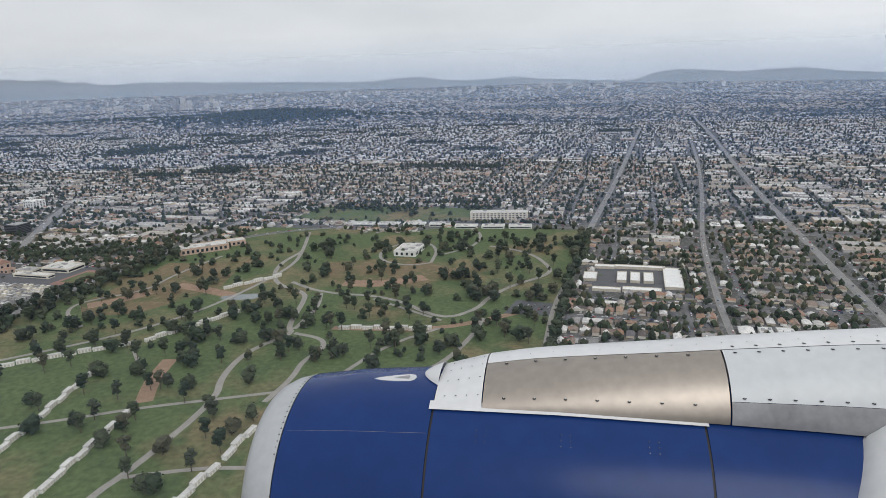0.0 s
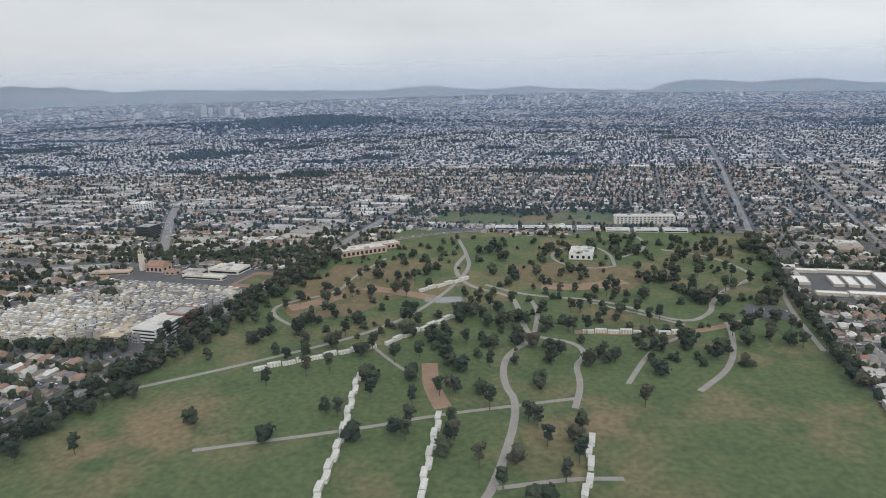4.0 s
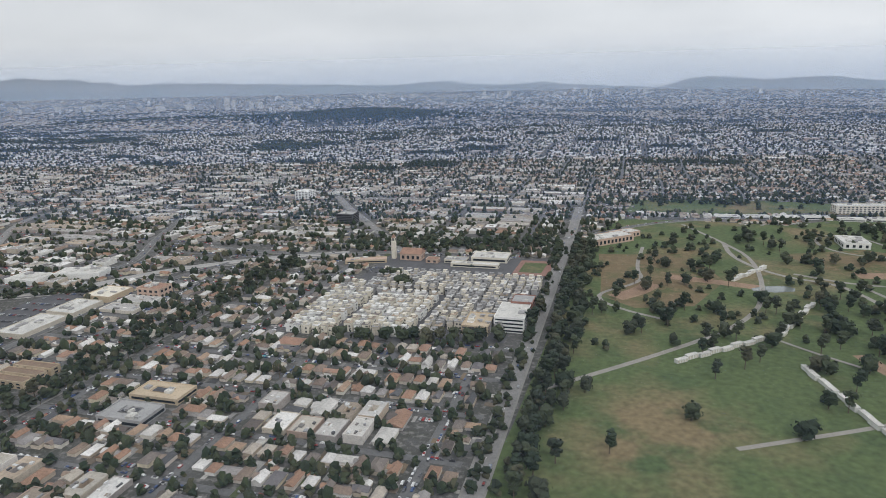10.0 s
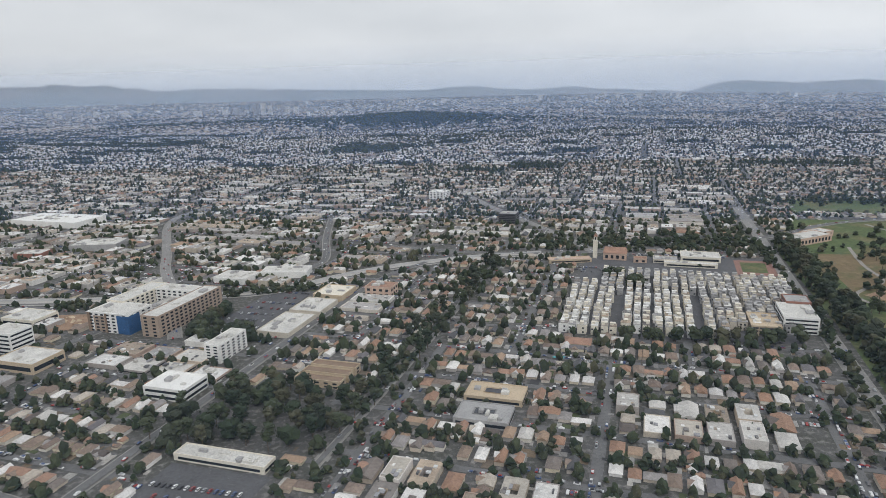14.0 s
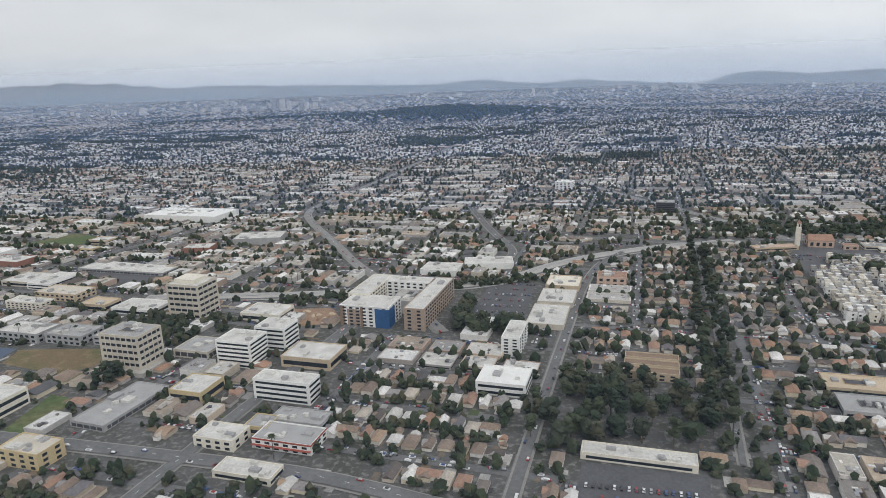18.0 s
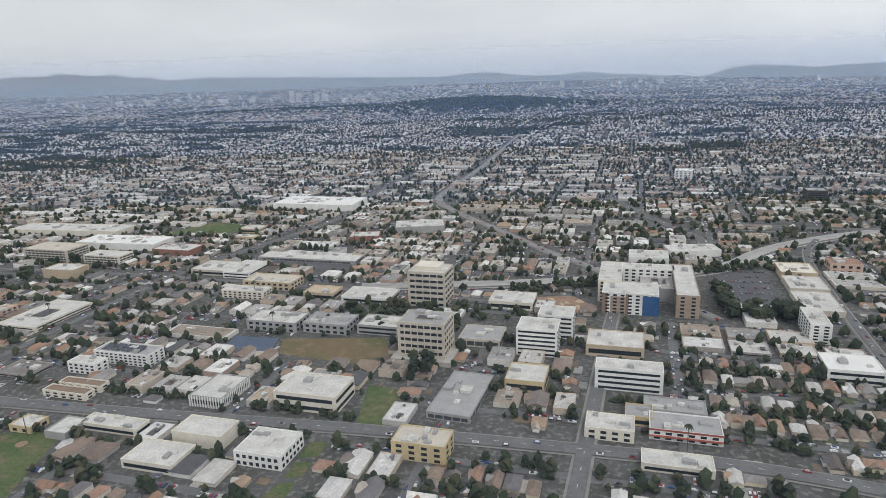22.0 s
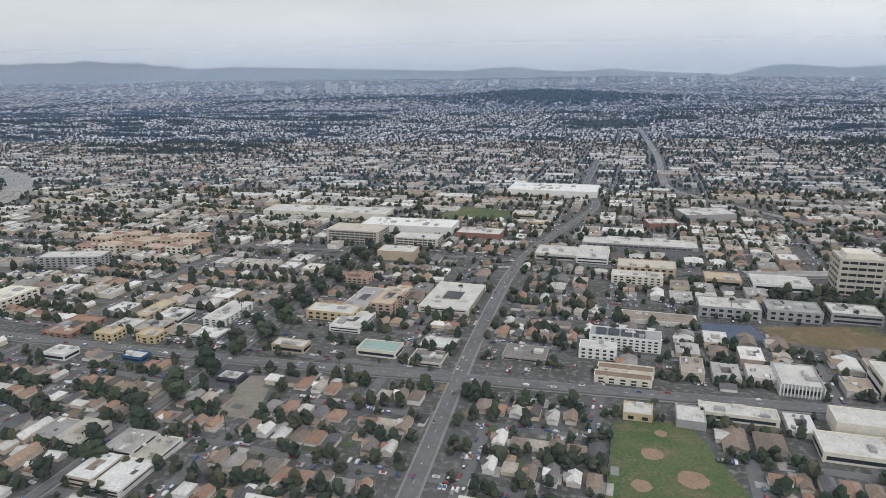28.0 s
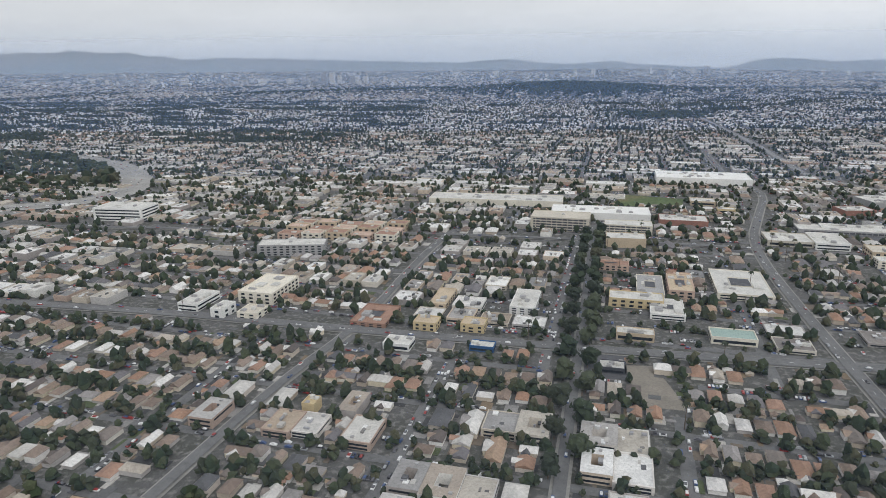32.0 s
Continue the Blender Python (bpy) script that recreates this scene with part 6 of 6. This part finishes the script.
for i in range(44):
    plant("pine" if i % 3 else "cypress", *(np.array((-274, 100)) + np.array((28.5, 132)) * i / 44 + RNG.uniform(-1, 1, 2) + (2.2 * (-1) ** i, 0)), "pine street trees")
for i in range(90):
    x, y = RNG.uniform(-312, -272), RNG.uniform(96, 127)
    if inside(x, y, KEEP["grove"]):
        plant("pine" if i % 2 else "broadleaf", x, y, "grove trees")
for x, y in ((-455, 268), (-453, 270), (-448, 266), (-446, 268), (-441, 262), (-470, 276), (-474, 278), (-414, 205), (-412, 207), (-410, 204), (-430, 226), (-433, 224), (-427, 228)):
    plant("cypress", x, y, "cypresses by the warehouses")
for i in range(28):
    s = 1 if i % 2 else -1
    plant("broadleaf", *(np.array((-550, 70)) + np.array((23, 135)) * i / 28 + (s * 2.0, 0)), "street trees")
for i in range(36):
    plant("palm", RNG.uniform(-640, -180), RNG.uniform(70, 215), "palms over the streets") if i % 2 else plant("palm", RNG.uniform(-560, -440), RNG.uniform(90, 190), "palms over the streets")
for x, y, s in near_town_trees[::4]:
    plant("broadleaf", x, y, "garden trees")
for x, y in ((-211, 207), (-209, 209), (-207, 207.5)):
    plant("broadleaf", x, y, "townhouse garden trees")
for i in range(26):
    a = RNG.uniform(0, 6.28)
    plant("broadleaf", -203 + 2.2 * math.cos(a) * RNG.random(), 199 + 2.6 * math.sin(a) * RNG.random(), "townhouse garden trees") if i < 8 else plant("cypress" if i % 3 == 0 else "broadleaf", -230 + i * 2.3 + RNG.uniform(-1, 1), 155 + RNG.uniform(-1.5, 1.2), "townhouse garden trees")
for i in range(9):
    plant("cypress" if i % 2 else "pine", -164.5 + i * .5 + RNG.uniform(-.4, .4), 160 + i * 2.2, "cypresses by the brick office")
for i in range(14):
    plant("cypress" if i % 2 else "pine", -395.2 + RNG.uniform(-2.2, 2.2), 118.9 + RNG.uniform(-3, 3), "civic garden trees")
for i in range(30):
    x, y = (-323.5 + RNG.uniform(-1, 1) + i * .15, 152 + i * 1.6) if i < 12 else (-320 + RNG.uniform(0, 13), 151 + RNG.uniform(-3.5, 4))
    plant("broadleaf", x, y, "car park trees")
# denser plantings that nobody could count
def thicket(name, n, make, label, size=1.0):
    rows = []
    while len(rows) < n:
        x, y = make()
        d = RNG.uniform(1.3, 2.9) * size
        rows.append((x, y, d, d, d * RNG.uniform(.8, 1.3), RNG.uniform(0, 6)))
    spread(name, clumped_crown(23) if n < 400 else crown(23, 1, .9), np.array(rows), [M_LEAF], label, "trees", .15)


thicket("boulevard_thicket", 260, lambda: (RNG.uniform(-232, -150), RNG.normal(256, 7)), "dark belt of trees along the boulevard")
def along(x0, y0, x1, y1, side):
    t = RNG.random()
    return x0 + (x1 - x0) * t + RNG.choice((-1, 1)) * RNG.uniform(.7, side), y0 + (y1 - y0) * t


thicket("pine_street_thicket", 130, lambda: along(-272, 108, -246, 232, 2.4), "dark trees crowding both sides of a street", .85)
thicket("avenue_belt", 190, lambda: (lambda t: (np.interp(t, (0, .35, 1), (-171, -160, -142)) + RNG.choice((-5.8, .6)) + RNG.normal(0, .9), np.interp(t, (0, .35, 1), (92, 150, 258))))(RNG.random()), "dark belt of trees on both sides of the avenue", .85)
thicket("storage_hedge", 150, lambda: (lambda t: (np.interp(t, (0, .4, 1), (32, 60.5, 55.5)), np.interp(t, (0, .4, 1), (236, 232, 198))))(RNG.random()), "tall dark hedge round the storage yard", .7)
thicket("east_park_row", 80, lambda: (lambda t: (27 + 8.5 * t + RNG.uniform(-.8, .8), 236 + 52 * t))(RNG.random()), "dark row of trees on the edge of the park", .9)
thicket("civic_trees", 120, lambda: (RNG.normal(-404, 9), RNG.normal(150, 5)), "dark trees and shrubs in the civic gardens", .9)
thicket("rail_trees", 150, lambda: along(-372, 172, -300, 196, 9), "dark trees along the rail line", .8)
thicket("north_thicket", 200, lambda: (RNG.uniform(-125, 5), RNG.normal(345, 9)), "dark trees round the northern playing fields")
thicket("park_small_trees", 330, lambda: (RNG.uniform(-150, 14), RNG.uniform(150, 285)), "smaller dark trees scattered over the lawn", 1.0)
thicket("park_shrubs", 70, lambda: (RNG.uniform(-60, 20), RNG.normal(248, 16)), "low dark shrubs and small trees on the lawn")
bank = smooth_line(FREEWAY[0][5:], 2.0)
lean = np.gradient(bank, axis=0)
lean /= np.hypot(lean[:, 0], lean[:, 1])[:, None]


def beside(lo, hi):
    """A spot beside the freeway, on its western bank."""
    i = int(RNG.integers(6, len(bank)))
    k = RNG.uniform(lo, hi)
    return bank[i, 0] - lean[i, 1] * k, bank[i, 1] + lean[i, 0] * k


thicket("freeway_screen", 520, lambda: beside(9, 15), "tall dark trees screening the freeway", 1.9)
thicket("freeway_woods", 900, lambda: beside(14, 75), "dark wooded bank beside the freeway", 1.6)
thicket("hill_woods", 1700, lambda: (RNG.normal(-410, 95), RNG.normal(1165, 55)), "dark scrub on the crown of the hill", 2.0)
thicket("valley_woods", 420, lambda: (RNG.normal(-398, 22), RNG.normal(672, 26)), "dark trees filling a valley under the hill", 1.4)
thicket("ridge_woods", 500, lambda: (RNG.uniform(-1090, -640), RNG.normal(1330, 40)), "dark line of trees along a low far ridge", 2.0)
thicket("hill_foot_woods", 260, lambda: (RNG.normal(-330, 40), RNG.normal(800, 50)), "dark trees in the valley under the hill")


# ---- nearest houses, apartments and shops as single things ----
def house(seed, w, d, h, gable):
    r, t = random.Random(seed), thing("bungalow", "small stucco bungalow with a %s shingle roof" % ("gabled" if gable else "hipped"), "house", None, "bungalows along the streets")
    v, f, m = gable_house() if gable else hip_house()
    for k, name, mat in ((0, "wall", M_HWALL1), (1, "roof", M_HROOF1)):
        b = Bag()
        keep = [q for q, mm in zip(f, m) if mm == k]
        b.add([(x * w, y * d, z * h) for x, y, z in v], keep)
        part(name, b, [mat], t)
    y0 = -.48 * d if gable else -.46 * d
    x0 = .09 * w if gable else 0
    b = Bag()
    b.box(x0 - .12, y0 - .03, 0, x0 + .12, y0 + .01, .5)
    part("door", b, [M_BROWN], t)
    for x in (x0 - .26 * w, x0 + .26 * w):
        b = Bag()
        b.box(x - .2, y0 - .025, .25, x + .2, y0 + .01, .5)
        part("window", b, [M_GLASS], t)
    return t


protos = [house(i, 2.1 + .16 * (i % 4), 3.2 + .4 * (i % 5), 1.2 + .09 * (i % 4), i % 2 == 1) for i in range(10)]
for i, (x, y, w, d, h, a) in enumerate(near_houses):
    m = pose(x, y, float(height(x, y)) - .02, 0, 0, math.degrees(a))
    if i < len(protos):
        protos[i].matrix_basis = m
    else:
        copy_thing(protos[i % len(protos)], m)


def low_block(seed, w, d, h, court):
    r = random.Random(seed)
    t = thing("apartment_house", "flat-roofed stucco apartment house%s" % (" round a small court" if court else ""), "apartment building", None, "apartment houses along the streets")
    v, f, m = court_block() if court else flat_block()
    for k, name, mat in ((0, "wall", M_FWALL1), (1, "roof", M_FROOF1)):
        b = Bag()
        b.add([(x * w, y * d, z * h) for x, y, z in v], [q for q, mm in zip(f, m) if mm == k])
        part(name, b, [mat], t)
    for s in range(2):
        z = h * (.24 + .42 * s)
        b = Bag()
        b.box(-w * .42, -d / 2 - .03, z - .15, w * .42, -d / 2 + .01, z + .15)
        part("window_band", b, [M_GLASS], t)
    for x in (-w / 2, w / 2):
        b = Bag()
        b.box(x - .03, -d * .4, h * .62, x + .03, d * .4, h * .78)
        part("window_band", b, [M_GLASS], t)
    b = Bag()
    x, y = r.uniform(-.36, .36) * w, r.choice((-.36, .36)) * d
    b.box(x - .24, y - .2, h * .93, x + .24, y + .2, h * .93 + .34)
    part("roof_unit", b, [M_GREY], t)
    return t


protos = [low_block(i, 4.3 + .35 * (i % 5), 5.8 + .5 * (i % 4), (1.2, 1.4, 1.8)[i % 3], i % 3 == 2) for i in range(9)]
for i, (x, y, w, d, h, a) in enumerate(near_flats):
    m = pose(x, y, float(height(x, y)) - .02, 0, 0, math.degrees(a))
    if i < len(protos):
        protos[i].matrix_basis = m
    else:
        copy_thing(protos[i % len(protos)], m)
for x, y, w, d, h, a in near_big:
    building("flat_shop", "low flat-roofed stucco shop with roof units", "shop", x, y, w, d, h * .8, M_FWALL1, M_FROOF1, 1, "bands", plant_boxes=2, group="shops along the streets", ang=math.degrees(a))

# ---- cars ----
def car_proto():
    b = Bag()
    b.box(-.56, -.22, .08, .56, .22, .24)
    b.add([(-.4, -.21, .24), (.34, -.21, .24), (.34, .21, .24), (-.4, .21, .24), (-.26, -.17, .37), (.14, -.17, .37), (.14, .17, .37), (-.26, .17, .37)], [(4, 5, 6, 7)])
    t = tagged(part("car", b, [M_CARS]), "small parked car standing on the asphalt", "car", "parked cars")
    b = Bag()
    b.add([(-.4, -.21, .24), (.34, -.21, .24), (.34, .21, .24), (-.4, .21, .24), (-.26, -.17, .37), (.14, -.17, .37), (.14, .17, .37), (-.26, .17, .37)], [(0, 1, 5, 4), (1, 2, 6, 5), (2, 3, 7, 6), (3, 0, 4, 7)])
    for x in (-.34, .34):
        b.box(x - .09, -.23, 0, x + .09, .23, .16)
    part("glass_and_tyres", b, [M_DARK], t)
    return t


car = car_proto()
spots = [(x, y, math.degrees(a)) for x, y, w, d, h, a in near_cars[:50]]
for r in range(7):
    for k in range(12):
        if RNG.random() < .72:
            u = np.array(LOT2[0]) * (1 - r / 7) + np.array(LOT2[3]) * r / 7 + np.array((13.2, -1.6)) * (k + .6) / 12.5 + (1.2, 2.4)
            spots.append((u[0], u[1], GRID + 90))
for k in range(16):
    spots.append((-298 + k * 1.05, 88.5 - k * .12, GRID + 90))
    if k % 2:
        spots.append((-297 + k * 1.05, 85.5 - k * .12, GRID + 90))
for k in range(34):
    spots.append((-221 + (k % 12) * 1.05 + RNG.uniform(-.1, .1), 215.5 + (k // 12) * 2.6 - (k % 12) * .1, GRID + 90)) if RNG.random() < .75 else None
for k in range(11):
    spots.append((1.5 + k * 1.0, 187 + RNG.uniform(-.2, 4.5), 80))
for i, (x, y, a) in enumerate(spots):
    m = pose(x, y, float(height(x, y)) + .1, 0, 0, a)
    if i == 0:
        car.matrix_basis = m
    else:
        copy_thing(car, m)

for i in range(26):
    x, y = -700 - 62 * i + RNG.uniform(-25, 25), RNG.uniform(2050, 2750)
    w, h = RNG.uniform(7, 16), RNG.uniform(8, 17)
    building("distant_block", "distant pale city block in the haze", "building", x, y, w, w * .8, h, M_GREY if i % 2 else M_BEIGE, M_PALE, 0, plant_boxes=0, group="distant city blocks", ang=0)

# pale midrise blocks in clusters through the far basin
bx, by = RNG.uniform(-3600, 1500, 950), RNG.uniform(1750, 3330, 950)
keep = np.array([noise.noise(Vector((x / 260, y / 420, 7))) for x, y in zip(bx, by)]) > -.05
bx, by = bx[keep], by[keep]
k = by / 2400
spread("far_midrises", plain_block(), np.stack((bx, by, RNG.uniform(4, 11, len(bx)) * k, RNG.uniform(4, 8, len(bx)) * k, RNG.gamma(1.6, 1.9, len(bx)) * k + 2, np.full(len(bx), -A)), 1), [M_FARWALL, M_PALE], "pale midrise blocks scattered through the hazy basin", "buildings", .3)

# ---- the towers of the far business districts ----
for i, (x, y, w, h) in enumerate(((-1120, 2165, 16, 34), (-1095, 2170, 14, 38), (-1068, 2160, 12, 30), (-1030, 2175, 16, 26), (-1010, 2165, 12, 25), (-985, 2180, 14, 24), (-1180, 2150, 18, 20), (-1240, 2190, 16, 19), (-1330, 2170, 22, 17), (-1460, 2200, 18, 19), (-1600, 2180, 20, 22), (-1720, 2200, 16, 20), (-1800, 2160, 22, 17), (-250, 2700, 10, 34), (-150, 2900, 16, 22), (60, 2900, 22, 18), (180, 2950, 16, 26), (260, 2900, 20, 24), (330, 2950, 24, 30), (420, 2900, 18, 24), (-560, 2850, 20, 20), (700, 2850, 24, 20))):
    building("distant_tower", "distant pale office tower in the haze", "tower", x, y, w, w * .8, h, M_PALE if i % 3 else M_GREY, M_PALE, 0, plant_boxes=0, group="distant towers")

# ---- the airliner's engine beside the cabin window, as it hangs where the flight begins ----
M_COWL = shade("blue_cowl_paint", [(.012, .037, .145)], 0.25, 3.0, 0.12, by="object")
M_COWL.node_tree.nodes["Principled BSDF"].inputs["Specular IOR Level"].default_value = 0.18
M_LIP = shade("bare_lip_metal", [(.5, .51, .52)], 0.38, 6.0, 0.08, by="object", metal=0.35)
M_FAIR = shade("white_fairing_paint", [(.66, .66, .66)], 0.35, 4.0, 0.08, by="object")
M_SHIELD = shade("brushed_heat_shield", [(.4, .355, .31)], 0.46, 5.0, 0.12, by="object", metal=1.0)
M_PANEL = shade("pale_grey_panel", [(.55, .57, .58)], 0.4, 5.0, 0.07, by="object")
M_SKIRT = shade("grey_pylon_skirt", [(.25, .25, .26)], 0.45, 6.0, 0.25, by="object")
M_SEAM = shade("dark_seam", [(.015, .015, .018)], 0.6, 5.0, 0.1, by="object")
axis = Vector((.98671, -.01875, .16142)).normalized()
up = axis.cross(Vector((0, 1, 0))).cross(axis).normalized()
toward = axis.cross(up)
hung = Matrix((axis, -toward, up)).transposed().to_4x4()
hung.translation = Vector((-.377, -.674, -1.9))
engine = thing("jet_engine", "blue jet engine nacelle with a white pylon fairing", "jet engine", pose(0, 0, EYE, TILT, LEAN, TURN) @ pose(0, 0, 0, 90, 0, 0) @ hung)
NS = [-.1, -.095, -.08, -.05, 0, .15, .385, .7, 1.0, 1.3, 1.7]
NR = [.25, .263, .277, .294, .308, .33, .348, .352, .345, .335, .31]


def skin(name, stations, radius, t0, t1, mat, label="", n=72, inner=False):
    """A panel of the nacelle: stations along the axis, degrees round it."""
    b, k = Bag(), len(stations)
    pts = []
    for s in stations:
        for i in range(n + 1):
            th = radians(t0 + (t1 - t0) * i / n)
            r = radius(s, math.degrees(th))
            pts.append((s, -r * math.sin(th), r * math.cos(th)))
    b.add(pts, [(j * (n + 1) + i, j * (n + 1) + i + 1, (j + 1) * (n + 1) + i + 1, (j + 1) * (n + 1) + i) for j in range(k - 1) for i in range(n)])
    return part(name, b, [mat], engine, label, smooth=True)


shell = lambda s, th: float(np.interp(s, NS, NR))
skin("intake_lip", [-.1, -.098, -.095, -.088, -.08, -.065, -.05, -.025, -.002], shell, 0, 360, M_LIP, "pale metal intake lip")
skin("intake_throat", [-.1, -.08, -.03, .05, .25], lambda s, th: float(np.interp(s, [-.1, -.08, -.03, .25], [.25, .238, .232, .24])), 0, 360, M_PANEL)
skin("front_cowl", list(np.linspace(.001, .382, 14)), shell, 0, 360, M_COWL, "glossy blue front cowl")
skin("fan_cowl", list(np.linspace(.388, 1.03, 16)), shell, 0, 360, M_COWL, "glossy blue fan cowl")
skin("rear_cowl", list(np.linspace(1.036, 1.7, 14)), shell, 0, 360, M_COWL, "glossy blue rear cowl")
for s in (.385, 1.033):
    skin("cowl_seam", [s - .0025, s + .0025], lambda q, th: shell(q, th) - .002, 0, 360, M_SEAM)
RIDGE_S, RIDGE_R = [.33, .36, .385, .505, .625, .745, .865, .985, 1.105, 1.225, 1.345, 1.6], [.346, .349, .353, .387, .408, .422, .434, .446, .46, .472, .484, .505]


def hump(s, th):
    """The pylon fairing that swells out of the nacelle's crown."""
    edge = 35.5
    k = max(0.0, 1 - (abs(th) / edge) ** 2.2)
    return shell(s, th) + .004 + (float(np.interp(s, RIDGE_S, RIDGE_R)) - shell(s, th)) * k ** .75


front = list(np.linspace(.385, .505, 7))
skin("fairing_front", front, hump, -35, 35.4, M_FAIR, "white riveted fairing nose", n=40)
b, pts = Bag(), []
for i in range(9):
    u = i / 8
    for j in range(17):
        q = j / 8 - 1
        th = radians(9 + 13 * u ** .55 * q)
        R = shell(.335 + .05 * u, 0) + .003 + .02 * u ** .7 * max(0, 1 - q * q) ** .5
        pts.append((.335 + .05 * u, -R * math.sin(th), R * math.cos(th)))
b.add(pts, [(i * 17 + j, i * 17 + j + 1, i * 17 + j + 18, i * 17 + j + 17) for i in range(8) for j in range(16)])
part("fairing_beak", b, [M_FAIR], engine, "rounded white nose of the fairing", smooth=True)
skin("fairing_crown", list(np.linspace(.508, 1.6, 26)), hump, -35, 12, M_FAIR, "white pylon fairing crown", n=40)
skin("heat_shield", list(np.linspace(.508, 1.088, 18)), hump, 12.3, 35.4, M_SHIELD, "brushed metal heat shield", n=30)
skin("pylon_panel", list(np.linspace(1.092, 1.6, 12)), hump, 12.3, 30.4, M_PANEL, "pale grey pylon panel", n=30)
skin("fairing_sill", list(np.linspace(.375, 1.04, 18)), lambda s, th: shell(s, th) + .006, 32.2, 36.8, M_FAIR, n=6)
skin("pylon_skirt", list(np.linspace(1.092, 1.6, 12)), hump, 30.5, 35.4, M_SKIRT, "dark grey pylon skirt", n=12)
skin("cowl_line", list(np.linspace(.01, .378, 8)), lambda s, th: shell(s, th) + .0008, 47.46, 47.54, M_SKIRT, n=2)


def rivet(s, th, rad, r=.0045):
    b = Bag()
    R, t = rad(s, th) + .0008, radians(th)
    o = Vector((s, -R * math.sin(t), R * math.cos(t)))
    nrm = Vector((0, -math.sin(t), math.cos(t)))
    e1, e2 = Vector((1, 0, 0)), nrm.cross(Vector((1, 0, 0)))
    for rr, lift in ((r, 0.0), (r * .45, .0012)):
        b.add([o + nrm * lift + (e1 * math.cos(q) + e2 * math.sin(q)) * rr for q in np.linspace(0, 6.283, 8, endpoint=False)], [tuple(range(8))], 0 if rr == r else 1)
    part("fastener", b, [M_SEAM, M_LIP], engine)


for s in np.arange(.56, 1.08, .075):
    rivet(s, 14, hump), rivet(s, 31.5, hump)
for s in np.arange(1.12, 1.55, .055):
    rivet(s, 10.5, hump), rivet(s, 14.0, hump), rivet(s, 29.5, hump)
for th in np.arange(-2, 60, 3.2):
    rivet(-.008, th, shell, .0022)
for s in np.arange(.41, .5, .028):
    for th in (3, 12, 21, 30):
        rivet(s, th, hump, .002)
for s in np.arange(.56, 1.5, .06):
    rivet(s, 7.5, hump, .0016)
for s0 in (.5, .7, .9):
    for i in range(3):
        for k in range(2):
            rivet(s0 + k * .022, 45 + i * 2.4, shell, .0018)
def on_skin(s, th, lift):
    R, t = shell(s, th) + lift, radians(th)
    return (s, -R * math.sin(t), R * math.cos(t))


edge = [(.2, 14), (.215, 12.9), (.26, 10.8), (.298, 10.2), (.312, 11.2), (.318, 13.5), (.314, 16), (.302, 17.2), (.26, 16.9), (.218, 15.6)]
mouth = [(.255, 13.6), (.296, 11.6), (.3, 13.5), (.297, 15.4)]
b = Bag()
b.add([on_skin(s, th, .0012) for s, th in edge], [tuple(range(10))])
b.add([on_skin(s, th, .0012) for s, th in edge] + [on_skin(s, th, -.004) for s, th in edge], [(i, (i + 1) % 10, 10 + (i + 1) % 10, 10 + i) for i in range(10)])
scoop = part("vent_scoop", b, [M_FAIR], engine, "small pale triangular vent scoop")
b = Bag()
# flat grey patch stands in for the shade inside the vent
b.add([on_skin(s, th, .002) for s, th in mouth], [(0, 1, 2, 3)])
part("vent_mouth", b, [M_SKIRT], scoop)
wing = thing("wing_slat", "white rounded leading edge of the aircraft wing", "wing", pose(0, 0, EYE, TILT, LEAN, TURN) @ pose(0, 0, 0, 90, 0, 0))
b = Bag()
k = []
for i, (x, y, z, r) in enumerate(((1.15, -.335, -1.62, .02), (1.11, -.37, -1.58, .07), (1.05, -.44, -1.5, .1), (1.0, -.54, -1.42, .115), (.94, -.74, -1.3, .125))):
    k += [(x + r * math.cos(q), y + r * .4 * math.sin(q), z + r * math.sin(q)) for q in np.linspace(0, 6.283, 20, endpoint=False)]
b.add(k, [(j * 20 + i, j * 20 + (i + 1) % 20, (j + 1) * 20 + (i + 1) % 20, (j + 1) * 20 + i) for j in range(4) for i in range(20)] + [tuple(range(19, -1, -1))])
part("slat_skin", b, [M_FAIR], wing, smooth=True)
